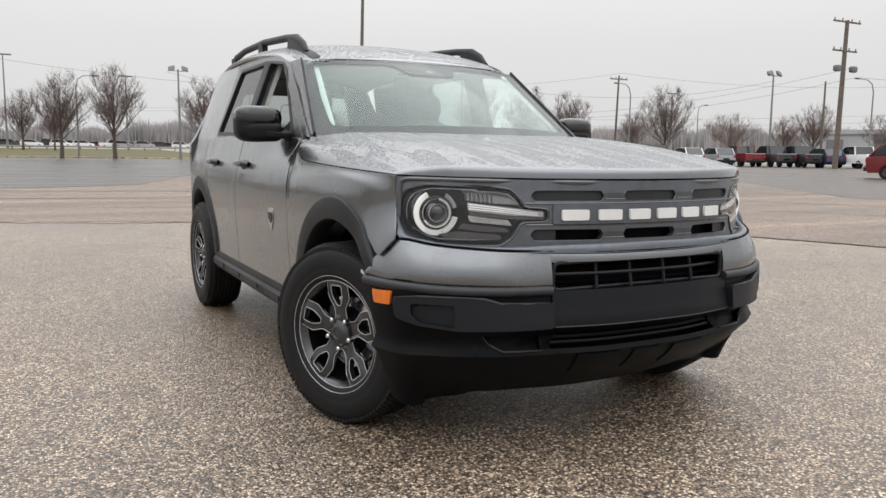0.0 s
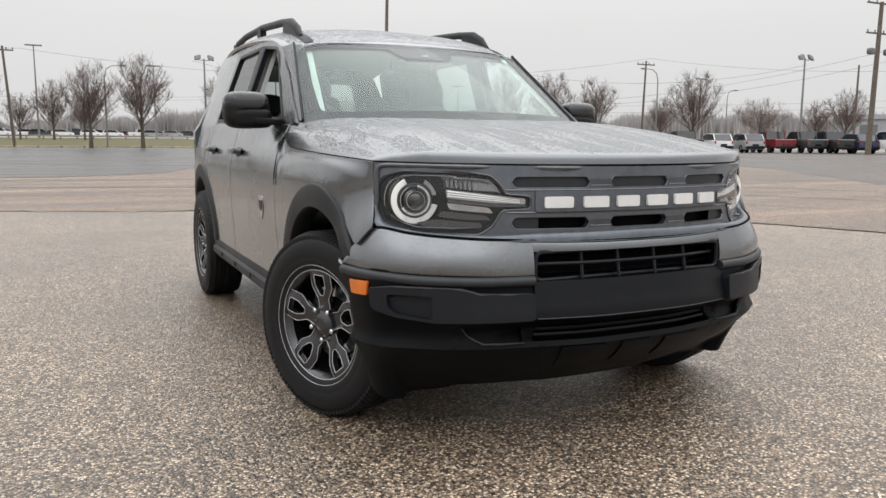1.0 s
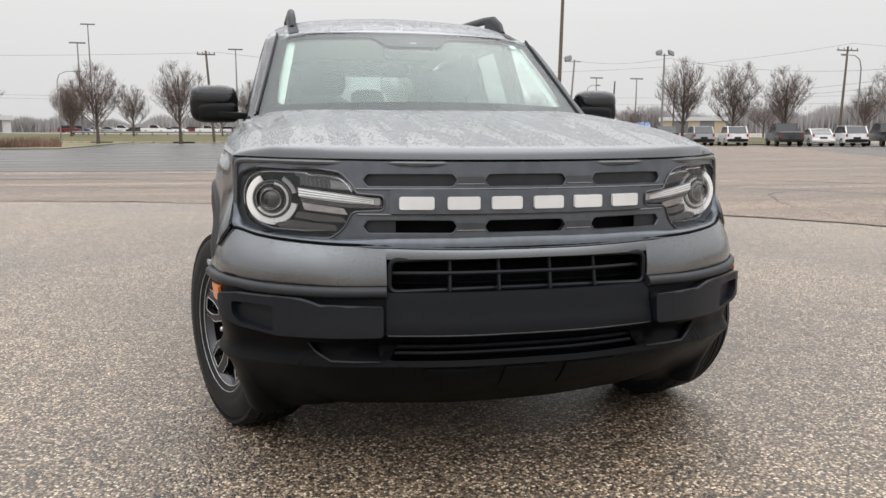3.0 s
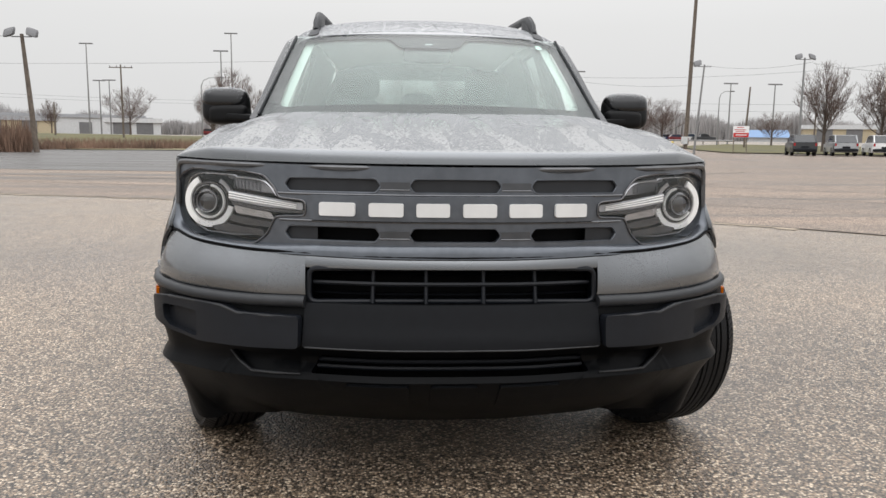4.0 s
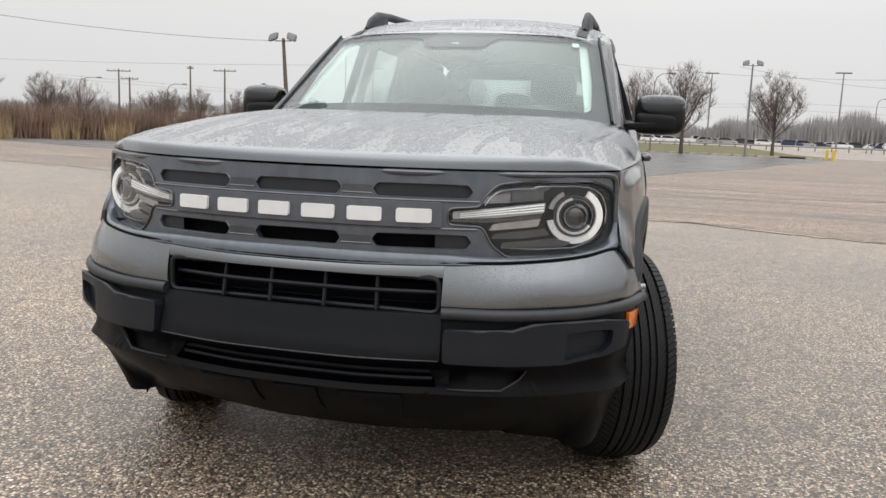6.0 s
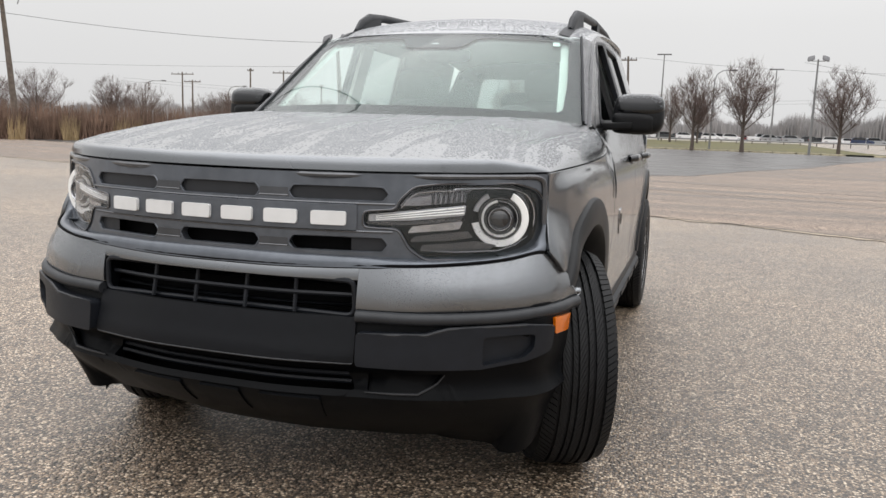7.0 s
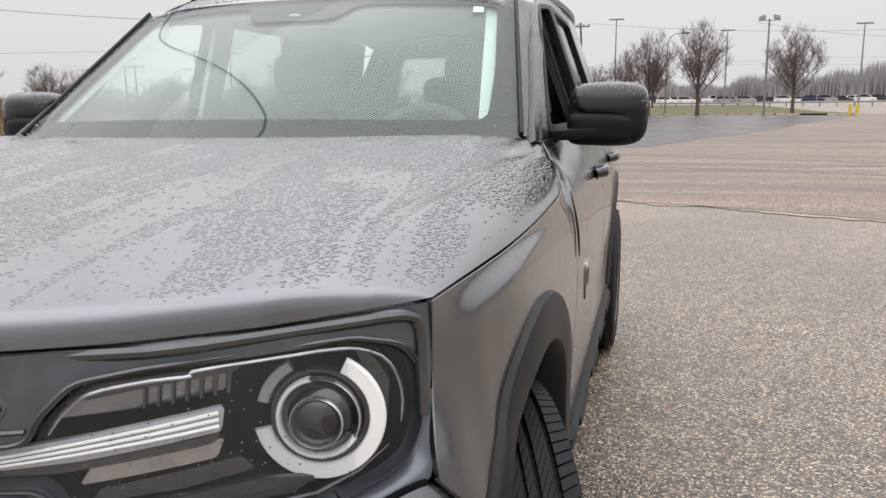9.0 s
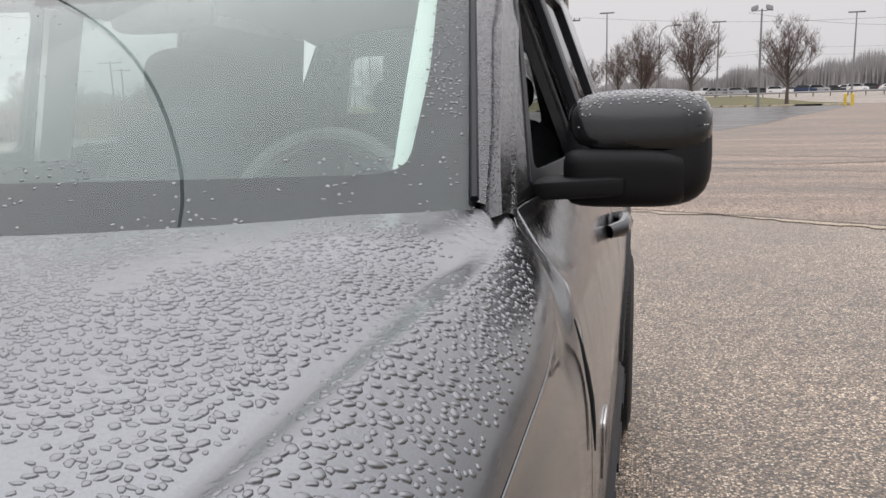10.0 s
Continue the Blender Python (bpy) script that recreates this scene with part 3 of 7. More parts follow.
# shallow necks between the slots, and creases above and below the bar
# recess shade is in NECK's tone, edge and crease highlights in FRAME's
for z0 in (0.932, 0.801):
    for x in (-0.159, 0.166):
        part("slot_neck", fill(rounded(on_g([(x - 0.040, z0 - 0.010), (x + 0.040, z0 - 0.010), (x + 0.040, z0 + 0.010), (x - 0.040, z0 + 0.010)]), 0.004), [], surf_g(0.0015), 0.03, 0.2), NECK, car, solid=0.004, fix=False)
        part("neck_edge", tube([surf_g(0.002)(sg(x + d), z0 - 0.0105) for d in frange(-0.040, 0.040, 5)], 0.0022, sides=6), FRAME, car)
for z0, w_ in ((0.9075, 0.475), (0.8355, 0.470)):
    part("grille_crease", tube([surf_g(0.0015)(s_, z0) for s_ in frange(-sg(w_), sg(w_), 40)], 0.0032, sides=6), FRAME, car)
# rounded frame round the whole grille panel
frame_in = [(0.0, 0.977), (0.3, 0.978), (0.6, 0.981), (0.797, 0.984), (0.811, 0.970), (0.811, 0.90), (0.811, 0.85)]
pts_ = rounded(frame_in, 0.02, 3)[4:-4] + [(0.811, 0.855)]
pts_ = [(-x, z) for x, z in pts_[::-1]] + pts_
part("grille_frame", tube([surf_g(0.001)(sg(x), z) for x, z in pts_], 0.0088, sides=10), FRAME, car, "rounded dark satin grille frame")
# the grille's lower shelf juts out over the painted band
SHELF_IN = [(0.0, 0.772), (0.2, 0.772), (0.40, 0.770), (0.50, 0.763), (0.60, 0.760), (0.70, 0.763), (0.755, 0.774), (0.790, 0.798), (0.806, 0.835), (0.812, 0.880)]
SHELF_OUT = [(0.0, -0.777, 0.747), (0.2, -0.769, 0.748), (0.40, -0.730, 0.753), (0.50, -0.701, 0.756), (0.60, -0.658, 0.760), (0.70, -0.593, 0.767), (0.754, -0.538, 0.774), (0.822, -0.446, 0.787), (0.830, -0.425, 0.825), (0.824, -0.405, 0.880)]
_in = spline(range(10), [x for x, _ in SHELF_IN]), spline(range(10), [z for _, z in SHELF_IN])
shelf_out = along(SHELF_OUT)


def shelf_pt(t, v):
    k, t = (1 if t >= 0 else -1), abs(t)
    a, b = surf_g(0.001)(sg(_in[0](t)), _in[1](t)), shelf_out(t)
    p = a.lerp(b, v)
    p.z += 0.006 * math.sin(math.pi * v) + (-0.009 * max(0.0, v - 0.86) / 0.14) * (t < 7.2)
    return Vector((k * p.x, p.y, p.z))


part("grille_shelf", outward(grid(shelf_pt, frange(-9, 9, 91), [0, 0.1, 0.25, 0.45, 0.65, 0.8, 0.88, 0.94, 0.98, 1.0]), (0, 1.2, 0.4)), GRILLE, car, "satin charcoal shelf under the grille", solid=0.008, fix=False)
gap_line = [(1 if t >= 0 else -1, shelf_out(abs(t))) for t in frange(-7.3, 7.3, 80)]
# the gap's shade, put in as a near-black bar
part("shelf_gap", tube([(k * (p.x - 0.006), p.y + 0.010, p.z - 0.009) for k, p in gap_line], 0.008, sides=6), VOID, car, "near-black bar for the shaded gap under the shelf")


def headlamp(k):
    bm = fill(lamp_outline(k, 0.004), [], surf_g(-0.075), 0.02, 0.03)
    h = part("headlamp", bm, BLACK_WET, car, "dark headlamp with a white light ring", fix=False)
    wall = bmesh.new()
    ol = lamp_outline(k, 0.002)
    a = [wall.verts.new(surf_g(-0.004)(s, z)) for s, z in ol]
    b = [wall.verts.new(surf_g(-0.075)(s, z)) for s, z in ol]
    for i in range(len(a)):
        j = (i + 1) % len(a)
        wall.faces.new((a[i], a[j], b[j], b[i]))
    part("lamp_wall", wall, BLACK_WET, h)
    cover = fill(lamp_outline(k, -0.002), [], surf_g(-0.006), 0.02, 0.03)
    cv = part("lens_cover", cover, CLEARGLASS, h, "clear lamp cover", fix=False)
    cv.visible_shadow = False
    trim = [surf_g(0.002)(s, z) for s, z in lamp_outline(k, 0.003)]
    part("lamp_trim", tube(trim + trim[:1], 0.0028, sides=6, caps=False), LAMPTRIM, h, "satin lamp edge")
    # bright edge of the inner lens over the top and outer side
    top_line = [(0.490, 0.897), (0.505, 0.919), (0.530, 0.937), (0.580, 0.944), (0.612, 0.944), (0.616, 0.949), (0.66, 0.951), (0.735, 0.951), (0.770, 0.940), (0.788, 0.915), (0.796, 0.880), (0.794, 0.845)]
    part("lens_edge", tube([surf_g(-0.014)(k * sg(x), z) for x, z in zip(map(spline(range(12), [a for a, _ in top_line]), frange(0, 11, 30)), map(spline(range(12), [b for _, b in top_line]), frange(0, 11, 30)))], [0.0012] + [0.0024] * 28 + [0.0008], sides=6), LENSEDGE, h, "bright inner lens edge")
    low_line = [(0.560, 0.785), (0.62, 0.781), (0.715, 0.782), (0.755, 0.796), (0.782, 0.82)]
    part("lens_edge", tube([surf_g(-0.014)(k * sg(x), z) for x, z in low_line], [0.001, 0.0025, 0.0025, 0.0025, 0.001], sides=6), LAMPTRIM, h)
    # ring and projector face forward and a little outward
    c = Vector((k * 0.705, -0.478, 0.868))
    turn = Matrix.Translation(c) @ Matrix.Rotation(k * radians(14), 4, "Z")

    def arc(name, a0, a1, r0, r1, y0, material, label=""):
        bm = bmesh.new()
        n = max(6, int(abs(a1 - a0) / 4.5))
        prof = [(r0 - 0.001, y0 + 0.008), (r0 - 0.001, y0 + 0.003), (r0 + 0.001, y0), (r1 - 0.001, y0), (r1 + 0.001, y0 + 0.003), (r1 + 0.001, y0 + 0.008)]
        rows2 = []
        for i in range(n + 1):
            an = radians(a0 + (a1 - a0) * i / n)
            rows2.append([bm.verts.new(turn @ Vector((k * r * math.cos(an), y, r * math.sin(an)))) for r, y in prof])
        for p_, q_ in zip(rows2, rows2[1:]):
            for j in range(len(prof) - 1):
                bm.faces.new((p_[j], q_[j], q_[j + 1], p_[j + 1]))
        bm.faces.new(rows2[0])
        bm.faces.new(rows2[-1][::-1])
        part(name, bm, material, h, label)

    arc("light_ring", -168, 64, 0.060, 0.0775, -0.009, RINGWHITE, "white open light ring")
    arc("light_ring", 118, 166, 0.062, 0.0755, -0.004, BLADE, "unlit grey ring segment")
    arc("inner_ring", 100, 330, 0.0450, 0.0500, -0.014, RINGWHITE, "thin white inner ring")
    arc("inner_ring", -30, 100, 0.0465, 0.0490, -0.014, LENSEDGE)
    arc("iris_ring", 0, 360, 0.0290, 0.0305, -0.030, LENSEDGE)
    arc("ring_bezel", 0, 360, 0.052, 0.0585, -0.004, LAMPTRIM)
    bm = lathe([(0.0, 0.046), (-0.006, 0.044), (-0.016, 0.036), (-0.024, 0.026), (-0.029, 0.014), (-0.031, 0.001)], 40)
    bmesh.ops.transform(bm, matrix=turn @ Matrix.Rotation(radians(90), 4, "Z"), verts=bm.verts)
    part("projector_lens", bm, PROJ, h, "glass projector lens")
    def plate(name, pts, off, material, label="", thick=0.010, r=0.005):
        bl = fill([(k * sg(x), z) for x, z in rounded(pts, r)][::k], [], surf_g(off), 0.02, 0.02)
        return part(name, bl, material, h, label, solid=thick, bevel=0.002, fix=False)

    # light blade: a clear wedge that rises from the grille to the ring
    plate("light_blade", [(0.412, 0.861), (0.52, 0.866), (0.636, 0.879), (0.640, 0.907), (0.52, 0.892), (0.412, 0.880)], -0.012, BLADE, "clear ribbed light blade")
    for z0, z1 in ((0.866, 0.886), (0.8705, 0.8935), (0.875, 0.901)):
        part("blade_rib", tube([surf_g(-0.0100)(k * sg(x), z0 + (z1 - z0) * t) for t, x in zip(frange(0, 1, 8), frange(0.43, 0.634, 8))], [0.0016 + 0.0009 * t for t in frange(0, 1, 8)], sides=6), RINGWHITE, h)
    plate("blade_tray", [(0.408, 0.853), (0.50, 0.852), (0.63, 0.864), (0.636, 0.876), (0.52, 0.863), (0.408, 0.859)], -0.018, LAMPTRIM, "dark tray under the blade")
    # upper chamber with upright fins
    plate("reflector", [(0.488, 0.899), (0.520, 0.938), (0.60, 0.945), (0.655, 0.947), (0.648, 0.912), (0.56, 0.902)], -0.052, DARKREF, "grey upper reflector")
    for i in range(7):
        x = 0.572 + 0.0125 * i
        part("reflector_fin", tube([surf_g(-0.044)(k * sg(x), 0.904 + 0.001 * i), surf_g(-0.046)(k * sg(x + 0.004), 0.944)], 0.0026, sides=5), LAMPTRIM, h)
    plate("chamber_lid", [(0.50, 0.921), (0.53, 0.941), (0.66, 0.948), (0.655, 0.938), (0.58, 0.932)], -0.030, LAMPTRIM)
    # turn lamp and two stepped shelves below the blade
    plate("turn_reflector", [(0.508, 0.829), (0.520, 0.848), (0.640, 0.862), (0.632, 0.840)], -0.034, SILVERREF, "bright turn lamp reflector")
    plate("lamp_shelf", [(0.515, 0.806), (0.528, 0.821), (0.655, 0.834), (0.668, 0.816), (0.60, 0.807)], -0.040, LAMPTRIM)
    plate("lamp_shelf", [(0.540, 0.782), (0.545, 0.798), (0.67, 0.808), (0.72, 0.795), (0.70, 0.782)], -0.030, LAMPTRIM)
    plate("lamp_wing", [(0.782, 0.845), (0.786, 0.90), (0.772, 0.935), (0.758, 0.945), (0.772, 0.90), (0.774, 0.85)], -0.020, LAMPTRIM, thick=0.02)


LAMPTRIM = mat("satin_dark_metal", (0.10, 0.10, 0.105), 0.25, 0.8)
DARKREF = mat("dark_chrome_reflector", (0.30, 0.30, 0.315), 0.20, 0.95, bump=0.5, bscale=30)
LENSEDGE = mat("bright_lens_edge", (0.55, 0.55, 0.57), 0.2, 0.9)
BLADE = mat("clear_light_blade", (0.42, 0.43, 0.45), 0.18, 0.35, coat=0.8, grain=0.1, scale=90, bump=0.3, bscale=60)
PROJ = mat("projector_glass", (0.006, 0.0065, 0.008), 0.08, coat=1.0, grain=0.02)
both(headlamp)
for lamp_, k in zip([o for o in bpy.data.objects if o.name.startswith("headlamp")], (1, -1)):
    rain(lambda a, z, k=k: surf_g(-0.0055)(k * a, z), (sg(0.50), sg(0.785), 0.785, 0.945), (0.0006, 0.0017), 150, -0.4, 5.0, 5.0, 17 + k, lamp_, thin=1.5, height=0.5)

# black bumper
bump_lo = spline([0, 0.45, 0.65, 0.85, 0.98, 1.06, 1.12], [0.195, 0.195, 0.190, 0.180, 0.176, 0.190, 0.215])
bump_hi = spline([0.0, 0.404, 0.7, 0.9, 1.0, 1.12], [0.642, 0.642, 0.643, 0.648, 0.651, 0.653])
low_grille = rounded(on_b([(-0.40, 0.412), (0.40, 0.412), (0.375, 0.462), (-0.375, 0.462)]), 0.01, 3)
mid_open = rounded(on_b([(-0.395, 0.617), (0.395, 0.617), (0.395, 0.716), (-0.395, 0.716)]), 0.014, 4)


def fog_outline(k):
    return [(k * sb(x), z) for x, z in rounded([(0.43, 0.412), (0.565, 0.414), (0.612, 0.440), (0.628, 0.466), (0.56, 0.462), (0.43, 0.460)], 0.008, 2)][::k]


ss = frange(0, 1.10, 40)
outl = [(s, bump_lo(s)) for s in ss] + [(s, bump_hi(s) if s > sL else 0.722) for s in ss[::-1]]
outl = outl + [(-s, bump_hi(s) if s > sL else 0.722) for s in ss[1:]] + [(-s, bump_lo(s)) for s in ss[:0:-1]]
# the fascia's shade comes from LOWBLACK's deeper tone
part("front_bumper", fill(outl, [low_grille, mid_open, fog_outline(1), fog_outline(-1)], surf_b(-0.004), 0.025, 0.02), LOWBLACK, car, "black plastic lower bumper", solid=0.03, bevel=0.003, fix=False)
# near-black sheet: shade behind the bumper openings is in its colour
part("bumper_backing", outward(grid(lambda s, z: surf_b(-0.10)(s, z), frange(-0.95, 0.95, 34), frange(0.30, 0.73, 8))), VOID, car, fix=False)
# soft roll under the painted band
for k in (1, -1):
    pts = [Vector((k * p.x, p.y, p.z)) for p in (band_low(t) + Vector((0.001, -0.001, -0.0185)) for t in frange(-0.0, 7, 44))]
    part("bumper_roll", tube(pts, 0.0170, sides=12), ROLL, car)
part("plate_panel", fill(rounded(on_b([(-0.404, 0.499), (0.404, 0.499), (0.404, 0.616), (-0.404, 0.616)]), 0.006), [], surf_b(0.006), 0.04, 0.02), PLATE, car, "plain black centre panel", solid=0.03, bevel=0.003, fix=False)
# highlight under the panel, put in as a thin lighter bar
part("panel_edge", tube([surf_b(0.005)(s_, 0.4985) for s_ in frange(-sL, sL, 30)], 0.0028, sides=6), ROLL, car)
# rounded rim of the opening in the painted band
rim_ = rounded([(-0.392, 0.617), (0.392, 0.617), (0.389, 0.709), (-0.389, 0.709)], 0.024, 5)
rim_y = lambda x, z: mid_top(2 * min(abs(x), 0.399) / 0.399).y - 0.006
rim_ = [Vector((x, rim_y(x, z), z)) for x, z in rim_]
part("opening_rim", tube(rim_ + rim_[:1], 0.0075, sides=8, caps=False), BLACK, car, "black rim of the bumper opening")
# opening bars
for z in (0.668,):
    part("grille_slat", tube([surf_b(-0.012)(s, z) for s in frange(-0.395, 0.395, 24)], 0.006, sides=6), BLACK, car)
for z in (0.636, 0.692):
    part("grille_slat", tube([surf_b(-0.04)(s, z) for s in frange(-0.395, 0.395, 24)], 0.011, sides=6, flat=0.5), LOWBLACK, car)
for x in (-0.225, -0.075, 0.082, 0.232):
    part("grille_post", tube([surf_b(-0.022)(sb(x), 0.615), surf_b(-0.022)(sb(x), 0.715)], 0.006, sides=6), BLACK, car)
for z in (0.428, 0.446):
    part("lower_slat", tube([surf_b(-0.015)(s, z) for s in frange(-0.39, 0.39, 24)], 0.006, sides=6), BLACK, car)
for x0, x1 in ((-0.30, -0.12), (-0.06, 0.07), (0.13, 0.31)):
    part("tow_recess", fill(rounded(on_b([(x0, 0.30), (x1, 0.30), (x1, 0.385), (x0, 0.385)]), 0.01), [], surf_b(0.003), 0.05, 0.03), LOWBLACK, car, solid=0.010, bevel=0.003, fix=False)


def corner_block(k):
    sh = [(k * sb(x), z) for x, z in rounded([(0.41, 0.498), (0.70, 0.488), (0.80, 0.500), (0.855, 0.522), (0.862, 0.592), (0.80, 0.602), (0.625, 0.600), (0.580, 0.585), (0.41, 0.584)], 0.012, 3)][::k]
    pocket = [(k * sb(x), z) for x, z in rounded([(0.706, 0.497), (0.800, 0.512), (0.822, 0.535), (0.824, 0.575), (0.706, 0.573)], 0.010, 3)]

    def face(off):
        """The block's face stands upright, so that it juts out above."""
        def f(s_, z):
            w = sstep(0.36, 0.80, abs(s_))
            return ring(bx, by, s_, z, off + (0.022 - 0.006 * sstep(0.50, 0.585, z)) * (1 - w) + 0.005 * w)
        return f
    part("bumper_block", fill(sh, [pocket[::k]], face(0.010), 0.03, 0.02), BLACK, car, "black bumper corner block with a pocket", solid=0.035, bevel=0.011, seg=3, fix=False)
    # highlight on the block's top chamfer, put in as a lighter bar
    top_edge = [face(0.007)(k * sb(x), z) for x, z in ((0.415, 0.582), (0.50, 0.5825), (0.578, 0.583), (0.602, 0.591), (0.628, 0.598), (0.72, 0.600), (0.80, 0.600), (0.858, 0.591))]
    part("block_edge", tube(top_edge, [0.002] + [0.0045] * 6 + [0.002], sides=8), ROLL, car)
    fill_in = [(k * sb(x), z) for x, z in rounded([(0.68, 0.490), (0.838, 0.515), (0.845, 0.588), (0.68, 0.586)], 0.01, 3)]
    part("block_pocket", fill(fill_in[::k], [], face(-0.010), 0.03, 0.2), BLACK, car, fix=False)
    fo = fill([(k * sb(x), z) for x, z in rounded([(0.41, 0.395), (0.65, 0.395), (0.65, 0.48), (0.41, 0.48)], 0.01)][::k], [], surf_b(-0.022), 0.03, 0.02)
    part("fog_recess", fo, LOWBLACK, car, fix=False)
    # lip in the lighter tone, which carries the recess's bright lower edge
    lip = [surf_b(0.001)(k * sb(x), z) for x, z in ((0.425, 0.4105), (0.50, 0.411), (0.565, 0.4125), (0.595, 0.427), (0.613, 0.4385), (0.629, 0.464))]
    part("recess_lip", tube(lip, [0.002, 0.004, 0.004, 0.004, 0.003, 0.0015], sides=8), ROLL, car)
    # amber side marker
    mk = [(k * s, z) for s, z in rounded([(0.972, 0.561), (1.062, 0.556), (1.070, 0.603), (0.964, 0.609)], 0.006, 3)]
    part("side_marker", fill(mk[::k], [], surf_b(0.004), 0.01, 0.02), AMBER, car, "amber side marker lamp", solid=0.012, bevel=0.003, fix=False)


both(corner_block)

# underbody and wheel wells: near-black fillers, the shade there is in their colour
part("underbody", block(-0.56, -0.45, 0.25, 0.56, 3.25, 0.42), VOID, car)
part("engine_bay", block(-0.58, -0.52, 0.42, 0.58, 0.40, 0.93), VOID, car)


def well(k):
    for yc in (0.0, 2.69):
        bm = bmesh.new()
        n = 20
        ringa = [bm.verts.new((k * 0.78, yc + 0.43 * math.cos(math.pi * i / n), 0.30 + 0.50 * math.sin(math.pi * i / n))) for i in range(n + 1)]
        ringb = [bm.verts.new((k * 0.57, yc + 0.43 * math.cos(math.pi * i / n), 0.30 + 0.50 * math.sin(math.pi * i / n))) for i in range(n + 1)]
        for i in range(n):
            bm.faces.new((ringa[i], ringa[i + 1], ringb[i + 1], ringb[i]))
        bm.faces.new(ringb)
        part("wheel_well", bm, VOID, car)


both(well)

# ---- body sides ----
ARCH_Z = 0.365


def arch_low(yc, r, y, floor):
    d = r * r - (y - yc) ** 2
    return max(floor, ARCH_Z + math.sqrt(d)) if d > 0 else floor


def fender_hi(y):
    return hood_edge((min(max(y, -0.40), 0.70) + 0.40) / 1.10) - 0.004


def nose_x(y, z):
    """Half width behind the lamps, swelling out low down towards the wheel arch."""
    return float(np.interp(y, GY[6:], GX[6:])) + 0.048 * (1 - sstep(0.68, 0.90, z)) * sstep(-0.43, -0.37, y) * (1 - 0.6 * sstep(-0.30, -0.10, y))


def surf_fender(k):
    """The fender: it meets the lamp surround in front and the hood's edge above."""

    def f(y, v):
        t = (y + 0.40) / 1.006
        reach = 0.11 * t**4
        lo, hi = fender_lo(y), fender_hi(y + reach)
        z = lo + (hi - lo) * v
        yy = y + reach * sstep(0.6, 1.0, v)
        side = side_z(z) + side_y(y)
        xg = nose_x(y, z)
        w_ = 1 - sstep(-0.40, -0.08, y)
        x = side + (xg - side) * w_
        e = hood_x((min(yy, 0.70) + 0.40) / 1.10)
        wd = sstep(0.36, 0.606, y)
        x = x + (side_z(z) - 0.050 * sstep(1.02, 1.137, z) - x) * wd
        x = x + (e + 0.001 - x) * sstep(0.75, 1.0, v) ** 1.5 * (1 - wd**5)
        nose = sstep(0.92, 0.78, z) * (1 - sstep(-0.40, -0.31, y))
        return Vector((k * (x + 0.006 * nose), yy - 0.043 * nose, z))

    return f



def fender_lo(y):
    a = arch_low(0.0, 0.50, y, 0.43)
    return max(0.781 - (y + 0.40) * 1.8, a) if y < -0.30 else a


def flare_x(y, z):
    """The body's half width where a wheel arch flare lies on it."""
    side = side_z(z) + side_y(y)
    if y > -0.08:
        return side
    xg = nose_x(y, z)
    x = side + (xg - side) * (1 - sstep(-0.40, -0.08, y))
    return x


